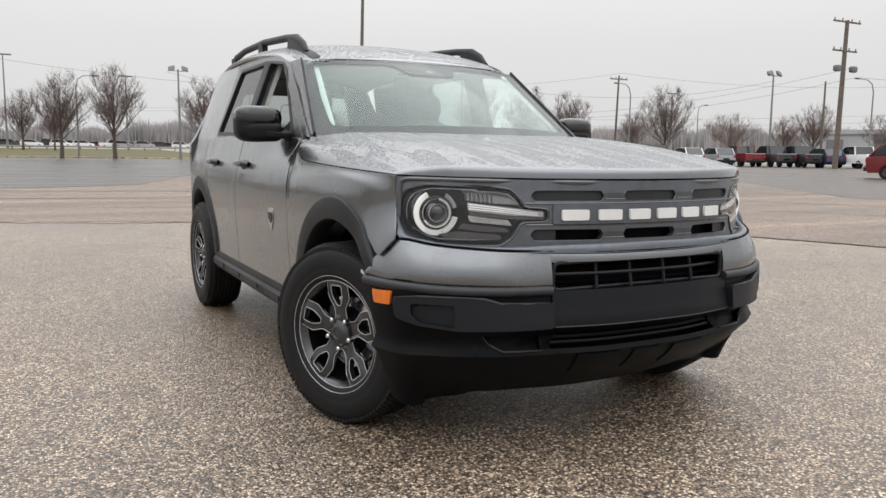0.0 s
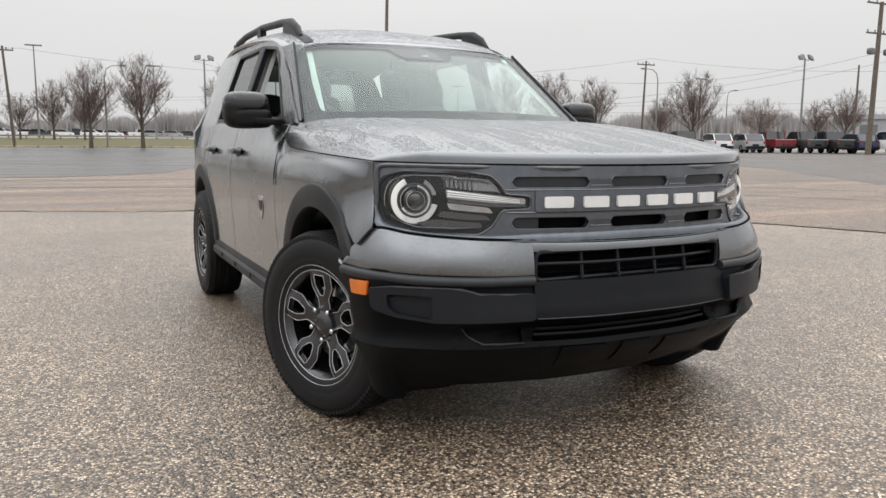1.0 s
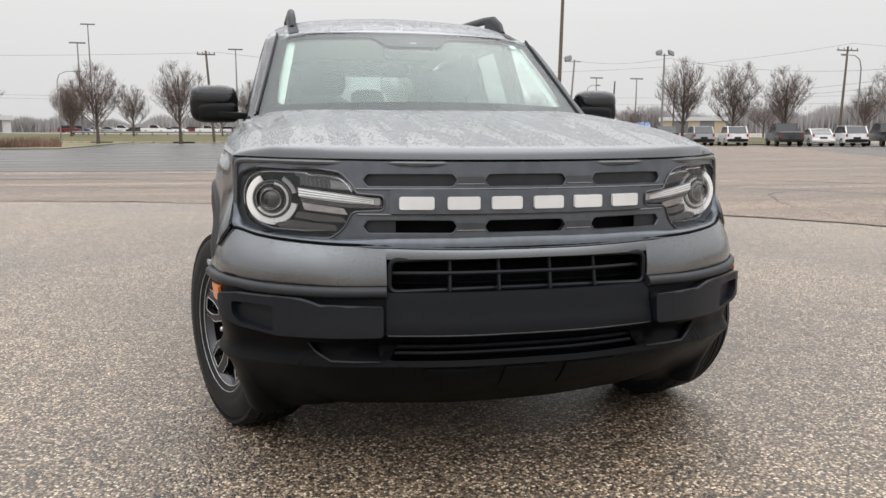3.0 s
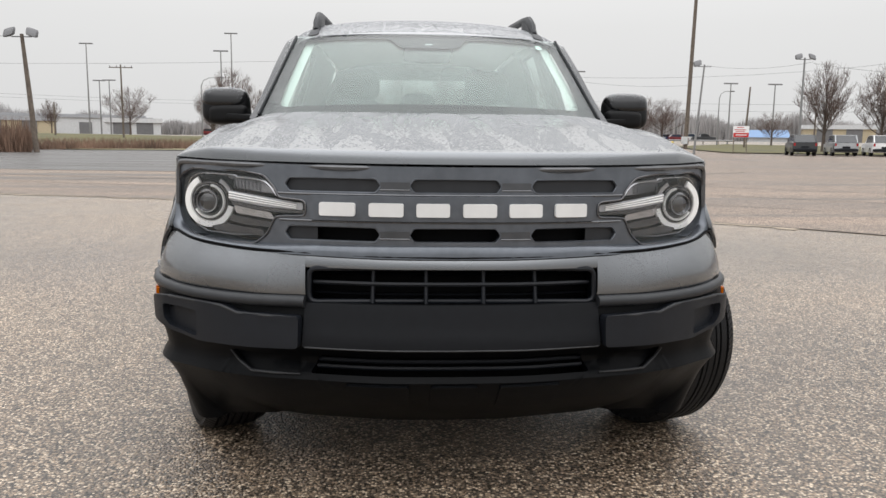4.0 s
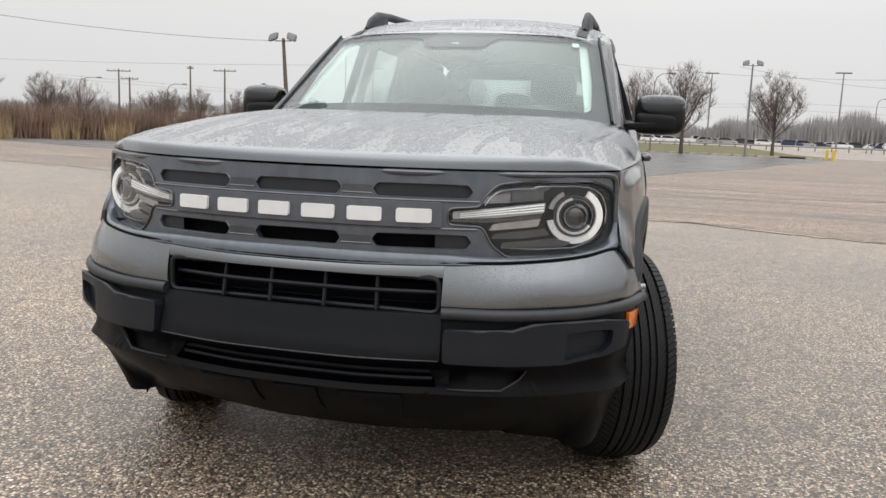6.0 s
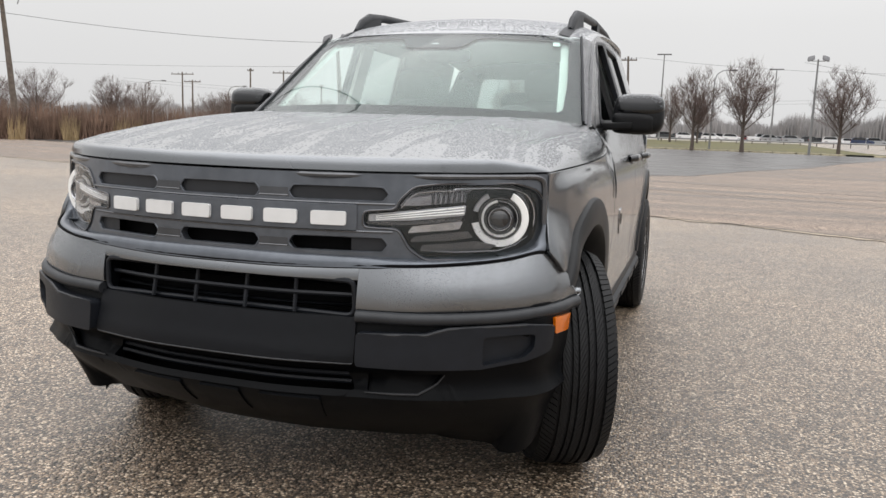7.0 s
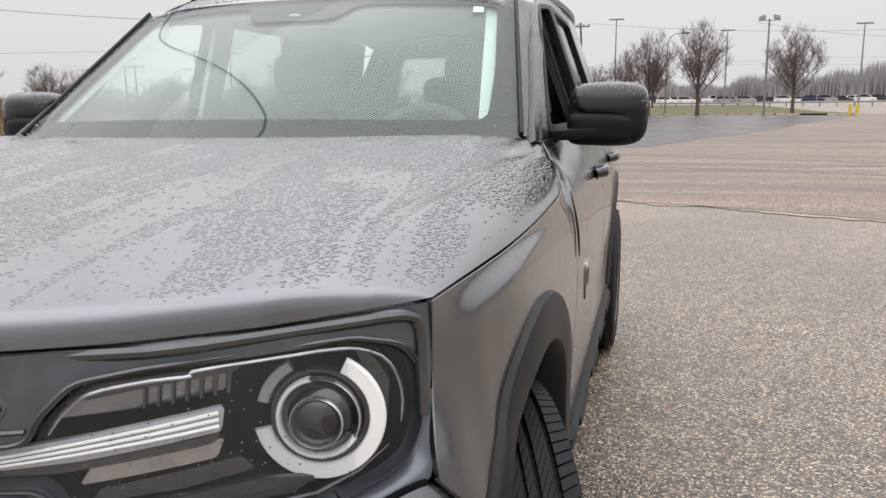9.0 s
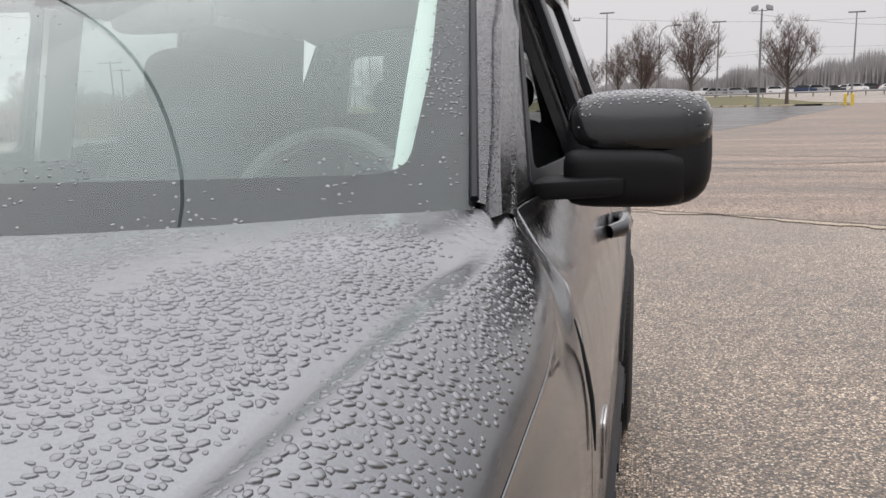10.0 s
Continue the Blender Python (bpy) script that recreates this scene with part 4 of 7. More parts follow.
def body_side(k):
    def sheet(name, y0, y1, lo, hi, ny, label="", nv=16, mt=PAINT):
        ys = frange(y0, y1, ny)
        bm = grid(lambda y, v: surf_side(k)(y, lo(y) + (hi(y) - lo(y)) * v) + Vector((0, 0.11 * sstep(0.852, 1.134, lo(y) + (hi(y) - lo(y)) * v) * (1 - sstep(0.614, 0.85, y)), 0)) - Vector((k * 0.050 * (1 - sstep(0.6, 1.3, y)) * sstep(1.02, 1.137, lo(y) + (hi(y) - lo(y)) * v), 0, 0)), ys, frange(0, 1, nv))
        return part(name, outward(bm), mt, car, label, solid=0.015, bevel=0.003, fix=False)

    bm = grid(surf_fender(k), frange(-0.40, 0.606, 60), frange(0, 1, 26))
    part("fender", outward(bm), PAINT, car, "grey front fender", solid=0.012, bevel=0.002, fix=False)
    belt = lambda y: 1.137 + 0.012 * (y - 0.6)
    fd = sheet("front_door", 0.609, 1.608, lambda y: 0.425, belt, 30, "grey front door with the window down")
    rd = sheet("rear_door", 1.616, 2.30 + 0.13, lambda y: max(0.425, arch_low(2.69, 0.50, y, 0.425)), belt, 34, "grey rear door")
    sheet("quarter_panel", 2.437, 3.46, lambda y: arch_low(2.69, 0.50, y, 0.42), belt, 50, "grey rear quarter panel")
    # handles
    for y in (1.46, 2.24):
        c = surf_side(k, 0.0)(y, 1.0)
        bm = tube([c + Vector((k * 0.004, -0.10, 0)), c + Vector((k * 0.03, -0.075, 0.004)), c + Vector((k * 0.036, 0.0, 0.006)), c + Vector((k * 0.03, 0.075, 0.004)), c + Vector((k * 0.004, 0.10, 0))], [0.012, 0.015, 0.016, 0.015, 0.012], sides=10, flat=1.2)
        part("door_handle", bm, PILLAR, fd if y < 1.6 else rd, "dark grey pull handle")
        bm = pillow(c.x + k * 0.002, y - 0.005, 0.995, 0.006, 0.06, 0.028, 3)
        part("handle_cup", bm, BLACK, fd if y < 1.6 else rd)
    # shield badge
    sh = [(y, z) for y, z in rounded([(0.825, 0.80), (0.905, 0.80), (0.905, 0.745), (0.865, 0.685), (0.825, 0.745)], 0.008, 2)]
    part("shield_badge", fill(sh, [], surf_side(k, 0.004), 0.05, 0.05), CHROME, car, "small silver shield badge", solid=0.004, bevel=0.001, fix=False)
    sh = [(y, z) for y, z in rounded([(0.832, 0.778), (0.898, 0.778), (0.898, 0.748), (0.865, 0.723), (0.832, 0.748)], 0.006, 2)]
    part("badge_field", fill(sh, [], surf_side(k, 0.006), 0.05, 0.05), BLACK_WET, car, fix=False)
    # fender vent strip at the door edge
    vp = [surf_side(k, 0.004)(0.600 + 0.01 * t, 0.86 + 0.16 * t) for t in frange(0, 1, 6)]
    part("fender_strip", tube(vp, [0.001, 0.0025, 0.003, 0.003, 0.002, 0.001], sides=6), BLACK, car)
    # flares
    for yc, front in ((0.0, True), (2.69, False)):
        bm = bmesh.new()
        a0, a1 = radians(-8), radians(172 if not front else 140)
        rr = [(0.434, -0.06), (0.436, 0.002), (0.442, 0.011), (0.465, 0.014), (0.515, 0.013), (0.524, 0.010), (0.528, 0.003), (0.531, -0.02)]
        n = 44
        cols = []
        for i in range(n + 1):
            an = a0 + (a1 - a0) * i / n
            col = []
            thin_ = 1 - 0.48 * sstep(95, 140, math.degrees(an)) if front else 1.0
            for r, o in ((0.434 + (q - 0.434) * thin_, o_) for q, o_ in rr):
                y, z = yc + r * math.cos(an), ARCH_Z + r * math.sin(an)
                # flat-topped arch
                z = ARCH_Z + (z - ARCH_Z) * (1 + 0.02 * math.sin(an))
                col.append(bm.verts.new(Vector((k * (flare_x(y, z) + o), y, z))))
            cols.append(col)
        for p_, q_ in zip(cols, cols[1:]):
            for j in range(len(rr) - 1):
                bm.faces.new((p_[j], q_[j], q_[j + 1], p_[j + 1]))
        part("wheel_flare", bm, FLARE, car, "dark plastic wheel arch flare")
    # sill with a step
    prof = [(-0.04, 0.445), (0.004, 0.440), (0.010, 0.425), (0.006, 0.400), (0.020, 0.385), (0.018, 0.355), (-0.005, 0.325), (-0.06, 0.318)]
    bm = grid(lambda y, j: Vector((k * (0.888 + prof[int(j)][0] - 0.09 * (1 - sstep(0.44, 0.62, y))), y, prof[int(j)][1] + 0.03 * (1 - sstep(0.44, 0.6, y)))), frange(0.44, 2.26, 24), range(len(prof)))
    part("sill", bm, BLACK, car, "black plastic sill")
    for y in (0.75, 1.15, 1.55, 1.95):
        part("sill_rib", block(min(k * 0.892, k * 0.912), y, 0.360, max(k * 0.892, k * 0.912), y + 0.26, 0.384), BLACK, car)


FLARE = mat("grey_black_plastic", (0.0095, 0.0102, 0.0115), 0.48, spec=0.28, bump=0.1, bscale=500)
both(body_side)


# ---- cabin ----
def cab_top(y):
    return roof_z(y) - 0.088


WIN_F = [(0.84, 1.158), (1.640, 1.166), (1.610, 1.580), (1.30, 1.545), (1.20, 1.495)]
WIN_R = [(1.725, 1.168), (2.41, 1.178), (2.31, 1.585), (1.695, 1.585)]


def cabin_side(k):
    fr = [(0.64, 1.14), (0.80, 1.14), (1.7, 1.148), (2.5, 1.156), (3.40, 1.165), (3.36, 1.30), (3.22, cab_top(3.22))]
    top = [(y, cab_top(y)) for y in frange(3.1, 1.24, 12)]
    outl_ = fr + top + [(1.22, cab_top(1.24) - 0.005), (1.0, 1.40), (0.80, 1.25)]
    wf, wr = rounded(WIN_F, 0.03, 3), rounded(WIN_R, 0.03, 3)
    p = part("side_frame", fill(outl_, [wf, wr], surf_cab(k), 0.06, 0.06), PAINT, car, "grey window surround and pillars", solid=0.03, bevel=0.004, fix=False)
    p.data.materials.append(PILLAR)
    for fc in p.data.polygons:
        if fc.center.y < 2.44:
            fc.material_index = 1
    for w in (WIN_F, WIN_R):
        big, small = rounded(w, 0.03, 3), None
        cy, cz = sum(a for a, _ in w) / len(w), sum(b for _, b in w) / len(w)
        small = rounded([(cy + (a - cy) * 0.93, cz + (b - cz) * 0.93) for a, b in w], 0.03, 3)
        big = rounded([(cy + (a - cy) * 1.03, cz + (b - cz) * 1.03) for a, b in w], 0.03, 3)
        part("window_seal", fill(big, [small], surf_cab(k, 0.003), 0.1, 0.1), BLACK, p, "black rubber window seal", solid=0.02, bevel=0.002, fix=False)
    pane = part("window_pane", fill(rounded(WIN_R, 0.03, 3), [], surf_cab(k, -0.012), 0.1, 0.1), SIDEGLASS, p, "dark tinted rear side glass", fix=False)
    pane.visible_shadow = False
    bp = [(1.640, 1.16), (1.725, 1.162), (1.695, 1.590), (1.610, 1.58)]
    part("b_pillar", fill(bp, [], surf_cab(k, 0.004), 0.1, 0.1), BLACK, p, solid=0.006, fix=False)
    # front pillar between windscreen and side frame
    def pil(i, v):
        a = ws_pt(k * 0.985, v, 0.004)
        f = Vector((0, 0.64 + (1.225 - 0.64) * v, 1.14 + (cab_top(1.24) - 1.14) * v))
        b = surf_cab(k, 0.003)(f.y + 0.060, f.z - 0.012)
        q = a.lerp(b, i)
        bulge = math.sin(math.pi * i) * 0.007
        return q + Vector((k * 0.75, -0.6, 0.25)).normalized() * bulge
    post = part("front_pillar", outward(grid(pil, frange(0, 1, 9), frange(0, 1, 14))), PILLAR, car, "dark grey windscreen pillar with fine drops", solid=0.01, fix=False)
    rain(lambda a_, v: pil(a_, v), (0.06, 0.94, 0.0, 0.98), (0.0008, 0.0023), 2600, -0.6, 7.0, 5.0, 31 + k, post, thin=1.05, height=0.4)
    gap = [ws_pt(k * 0.985, v, 0.008) for v in frange(0, 1, 14)]
    part("pillar_seal", tube(gap, 0.006, sides=6), BLACK, car)
    # light inner pillar lining
    lin = grid(lambda i, v: ws_pt(k * (0.915 - 0.055 * i), v, -0.02 - 0.012 * i), frange(0, 1, 4), frange(0.02, 0.98, 10))
    part("pillar_lining", lin, TRIMGREY, car, "light inner pillar lining")
    bp2 = grid(lambda i, v: surf_cab(k, -0.05)(1.63 + 0.13 * i - 0.05 * v, 1.15 + 0.42 * v), [0, 1], frange(0, 1, 6))
    # same lining toned dark on +x: cabin shade is put into its colour
    part("b_pillar_lining", bp2, TRIMGREY if k < 0 else DASH, car, solid=0.02)
    lin = fill([(2.36, 1.16), (3.3, 1.17), (3.2, 1.58), (2.28, 1.60)], [], surf_cab(k, -0.05), 0.2, 0.2)
    part("rear_lining", lin, DASH, car, fix=False)
    inner = grid(lambda y, z: surf_side(k, -0.07)(y, z), frange(0.62, 3.3, 20), [0.40, 0.8, 1.13])
    part("door_lining", inner, DASH, car)
    # roof rail
    x = k * 0.568
    base = lambda y: roof_pt(0.568 / 0.685, y).z
    pts = [Vector((x, y, base(y) + h)) for y, h in ((1.33, -0.005), (1.40, 0.028), (1.50, 0.052), (1.7, 0.055), (2.2, 0.055), (2.7, 0.055), (2.95, 0.045), (3.10, 0.0))]
    rail = part("roof_rail", tube(pts, [0.014, 0.022, 0.022, 0.017, 0.017, 0.017, 0.02, 0.014], sides=10, flat=1.3), BLACK, car, "black roof rail")
    foot = bmesh.new()
    grid(lambda i, y: Vector((x + (i - 0.5) * 0.045, y, base(y) - 0.01)), [0, 1], frange(1.33, 1.62, 5), foot)
    grid(lambda i, y: Vector((x + (i - 0.5) * 0.038, y, base(y) + 0.052 * sstep(1.32, 1.48, y))), [0, 1], frange(1.33, 1.62, 5), foot)
    for i in (0, 1):
        grid(lambda y, h: Vector((x + (i - 0.5) * (0.045 - 0.007 * h), y, base(y) - 0.01 + h * (0.01 + 0.052 * sstep(1.32, 1.48, y)))), frange(1.33, 1.62, 5), [0, 1], foot)
    part("rail_foot", foot, BLACK, rail)
    part("rail_foot", block(x - 0.018, 2.18, base(2.2) - 0.02, x + 0.018, 2.28, base(2.2) + 0.055), BLACK, rail)
    part("rail_foot", block(x - 0.018, 2.92, base(2.95) - 0.02, x + 0.018, 3.04, base(2.95) + 0.045), BLACK, rail)
    # gloss strip from the rail to the windscreen
    st = grid(lambda i, y: roof_pt((0.568 + (i - 0.5) * 0.05) / 0.685, y) + Vector((0, 0, 0.004)), [0, 1], frange(1.17, 1.36, 5))
    for v in st.verts:
        v.co.x *= k
    part("roof_strip", st, BLACK, car)


both(cabin_side)
rf = grid(lambda u, t: roof_pt(u, (1.075 + 0.10 * u * u) + (3.42 - 0.20 * u**4 - 1.075 - 0.10 * u * u) * t), frange(-1, 1, 33), frange(0, 1, 40))
roof = part("roof", outward(rf), PAINT, car, "wet grey roof with rain drops", solid=0.02, bevel=0.004, fix=False)
rain(roof_pt, (-0.95, 0.95, 1.12, 2.3), (0.0020, 0.0055), 34000, -1.0, 7.0, 2.0, 5, roof, thin=0.95)
hl = grid(lambda u, t: roof_pt(u * 0.95, 1.18 + 2.21 * t) - Vector((0, 0, 0.045)), frange(-1, 1, 9), frange(0, 1, 10))
part("headliner", hl, TRIMGREY, car, "pale grey headliner")
part("antenna", tube([(-0.16, 2.9, 1.71), (-0.16, 2.93, 1.76)], 0.008, sides=8), BLACK, car)

# windscreen, its dark border and the camera shade
wsg = grid(lambda u, v: ws_pt(u, v, 0.004), frange(-0.985, 0.985, 31), frange(-0.16, 1.0, 19))
w = part("windscreen", outward(wsg), WSGLASS, car, "wet greenish windscreen with a dark border", fix=False)
w.visible_shadow = False
hole = rounded([(-0.885, 0.10), (0.885, 0.10), (0.905, 0.45), (0.905, 0.95), (0.28, 0.955), (0.20, 0.80), (-0.20, 0.80), (-0.28, 0.955), (-0.905, 0.95), (-0.905, 0.45)], 0.06, 4)
frit = fill([(-0.985, -0.16), (0.985, -0.16), (0.985, 1.005), (-0.985, 1.005)], [hole], lambda u, v: ws_pt(u, v, -0.004), 0.08, 0.08)
part("frit_border", frit, BLACK, w, "black ceramic border", fix=False)
rain(lambda u, v: ws_pt(u, v, 0.0045), (-0.96, 0.96, -0.10, 0.14), (0.0014, 0.0034), 1500, 0.05, 7.0, 5.0, 11, w, thin=1.3)
rain(lambda u, v: ws_pt(u, v, 0.0045), (0.90, 0.97, 0.05, 0.95), (0.0012, 0.0032), 420, -0.1, 7.0, 5.0, 12, w, thin=1.2)
rain(lambda u, v: ws_pt(u, v, 0.0045), (-0.97, -0.90, 0.05, 0.95), (0.0012, 0.0032), 300, -0.1, 7.0, 5.0, 13, w, thin=1.2)
rain(lambda u, v: ws_pt(u, v, 0.0045), (-0.9, 0.9, 0.12, 0.9), (0.0008, 0.0018), 260, -0.3, 7.0, 5.0, 14, w, thin=1.2)
# added sheet that carries the bright veil inside the dark border
veilp = part("inner_film", outward(grid(lambda u, v: ws_pt(u, v, -0.012), frange(-0.91, 0.91, 15), frange(0.08, 0.965, 9))), VEIL, w, "added pale film veiling the glass", fix=False)
veilp.visible_shadow = False
part("camera_shade", grid(lambda u, v: ws_pt(u * 0.17, 0.82 + 0.13 * v, -0.03), frange(-1, 1, 5), [0, 1]), VOID, w)
part("camera_lens", pillow(ws_pt(0.0, 0.86, 0).x, ws_pt(0, 0.86, 0).y - 0.004, ws_pt(0, 0.86, -0.012).z, 0.02, 0.004, 0.009, 3), SILVERREF, w)
st = fill(rounded([(0.80, 0.875), (0.845, 0.875), (0.845, 0.925), (0.80, 0.925)], 0.004, 2), [], lambda u, v: ws_pt(u, v, -0.001), 0.1, 0.1)
part("sticker", st, mat("pale_sticker", (0.62, 0.78, 0.72), 0.6), w, "pale square sticker", fix=False)

MIRRORBLACK = mat("matt_black_mirror_plastic", (0.0035, 0.0037, 0.0043), 0.5, spec=0.2, bump=0.1, bscale=600)


def mirror(k):
    bm = pillow(k * 0.95, 0.935, 1.20, 0.107, 0.075, 0.085, 3.6, 16, bend=lambda q: Vector((q.x, q.y + 0.10 * abs(q.x * k - 0.0) * (0.6 if q.x * k > 0 else 0.1) + 0.15 * (q.z if q.y < 0 else 0), q.z * (1 - 0.9 * max(0, -q.x * k - 0.02)))))
    m = part("door_mirror", bm, MIRRORBLACK, car, "black door mirror")
    bm = pillow(k * 0.952, 0.930, 1.236, 0.105, 0.077, 0.052, 3.2, 16, bend=lambda q: Vector((q.x, q.y + 0.10 * max(0, q.x * k) * 0.6 + 0.15 * (q.z + 0.03 if q.y < 0 else 0), q.z)))
    cap = part("mirror_cap", bm, CAPGREY, m, "wet dark grey cap with drops")

    def cap_pt(a_, b_):
        qz = 0.052 * max(0.0, 1 - abs(a_) ** 3.2 - abs(b_) ** 3.2) ** (1 / 3.2)
        qx, qy = 0.105 * a_ * k, 0.077 * b_
        return Vector((k * 0.952 + qx, 0.930 + qy + 0.06 * max(0.0, qx * k) + 0.15 * (qz + 0.03 if qy < 0 else 0), 1.236 + qz))
    rain(cap_pt, (-0.86, 0.90, -0.93, 0.6), (0.0010, 0.0036), 900, -0.5, 9.0, 9.0, 41 + k, cap, thin=1.1, height=0.4)
    bm = pillow(k * 0.934, 0.930, 1.163, 0.092, 0.084, 0.046, 5.0, 14, bend=lambda q: Vector((q.x, q.y + 0.06 * max(0, q.x * k), q.z + (0.10 * min(0, 0.03 - q.x * k) if q.z > 0 else 0))))
    part("mirror_foot", bm, MIRRORBLACK, m, "matt black lower housing")
    bm = pillow(k * 0.868, 0.885, 1.149, 0.072, 0.048, 0.016, 6.0, 12, bend=lambda q: Vector((q.x, q.y, q.z + 0.05 * q.x * k)))
    part("mirror_arm", bm, MIRRORBLACK, m)
    gl_ = pillow(k * 0.95, 1.004, 1.20, 0.085, 0.006, 0.062, 5, 8)
    part("mirror_glass", gl_, CHROME, m, "mirror glass")


both(mirror)

# rear end
bm = fill([(-0.83, 0.55), (0.83, 0.55), (0.84, 1.12), (0.80, 1.18), (0.60, 1.60), (0.35, 1.658), (-0.35, 1.658), (-0.60, 1.60), (-0.80, 1.18), (-0.84, 1.12)], [rounded([(-0.50, 1.17), (0.50, 1.17), (0.43, 1.52), (-0.43, 1.52)], 0.05, 3)],
          lambda x, z: Vector((x, 3.44 - 0.05 * x * x - 0.10 * max(0, z - 1.1), z)), 0.1, 0.1)
part("tailgate", bm, PAINT, car, "grey tailgate", solid=0.05, fix=False)
rg = fill(rounded([(-0.50, 1.17), (0.50, 1.17), (0.43, 1.52), (-0.43, 1.52)], 0.05, 3), [], lambda x, z: Vector((x, 3.41 - 0.05 * x * x - 0.10 * max(0, z - 1.1), z)), 0.1, 0.1)
rg = part("rear_window", rg, SIDEGLASS, car, fix=False)
rg.visible_shadow = False
bm = pillow(0, 3.40, 0.48, 0.80, 0.12, 0.15, 5, 12)
part("rear_bumper", bm, BLACK, car, "black rear bumper")
for k in (1, -1):
    part("tail_lamp", pillow(k * 0.70, 3.42, 0.95, 0.06, 0.06, 0.16, 5, 8), REDLENS, car)
part("cabin_floor", block(-0.80, 0.55, 0.38, 0.80, 3.35, 0.43), DASH, car)

# dashboard, wheel and seats seen through the glass
bm = grid(lambda u, j: Vector((0.74 * u, (0.60 + 0.17 * u * u, 0.74 + 0.12 * u * u, 0.90, 0.94, 0.94)[int(j)], (1.10, 1.125, 1.115, 1.03, 0.75)[int(j)])), frange(-1, 1, 17), range(5))
part("dashboard", bm, DASH, car, "dark grey dashboard")
bm = pillow(0.0, 0.93, 1.10, 0.12, 0.02, 0.06, 4, 8)
part("centre_screen", bm, BLACK_WET, car)
wh = bmesh.new()
cw = Vector((0.37, 1.04, 1.055))
tilt = Matrix.Translation(cw) @ Matrix.Rotation(radians(-24), 4, "X")
tube([tilt @ Vector((0.185 * math.cos(a), 0, 0.185 * math.sin(a))) for a in frange(0, 2 * math.pi, 41)], 0.016, wh, sides=8, caps=False)
for a in (radians(0), radians(180), radians(270)):
    tube([tilt @ Vector((0.04 * math.cos(a), 0, 0.04 * math.sin(a))), tilt @ Vector((0.18 * math.cos(a), 0, 0.18 * math.sin(a)))], 0.014, wh, sides=6)
part("steering_wheel", wh, mat("grey_wheel_leather", (0.10, 0.10, 0.10), 0.5), car, "dark steering wheel")
part("mirror_inside", pillow(0.0, 1.16, 1.47, 0.12, 0.015, 0.035, 4, 8), DASH, car)


def seat(x, y):
    s = part("seat", pillow(x, y, 0.66, 0.25, 0.27, 0.10, 3.5, 10), SEAT, car, "dark grey cloth seat")
    part("seat_back", pillow(x, y + 0.30, 0.95, 0.24, 0.09, 0.34, 3.2, 12, bend=lambda q: Vector((q.x * (1 - 0.25 * max(0, q.z)), q.y + 0.25 * q.z, q.z))), SEAT, s)
    part("headrest", pillow(x, y + 0.42, 1.37, 0.13, 0.055, 0.095, 3, 10), SEAT, s)
    for dx in (-0.05, 0.05):
        part("headrest_post", tube([(x + dx, y + 0.39, 1.24), (x + dx, y + 0.41, 1.32)], 0.007, sides=6), CHROME, s)


seat(0.38, 1.40)
seat(-0.38, 1.40)
rs = part("rear_seat", pillow(0, 2.35, 0.66, 0.66, 0.26, 0.10, 4, 12), SEAT, car, "dark rear bench seat")
part("seat_back", pillow(0, 2.66, 0.95, 0.66, 0.09, 0.30, 4, 12, bend=lambda q: Vector((q.x, q.y + 0.25 * q.z, q.z))), SEAT, rs)
for x in (-0.42, 0.0, 0.42):
    part("headrest", pillow(x, 2.76, 1.31, 0.12, 0.05, 0.075, 3, 8), SEAT, rs)


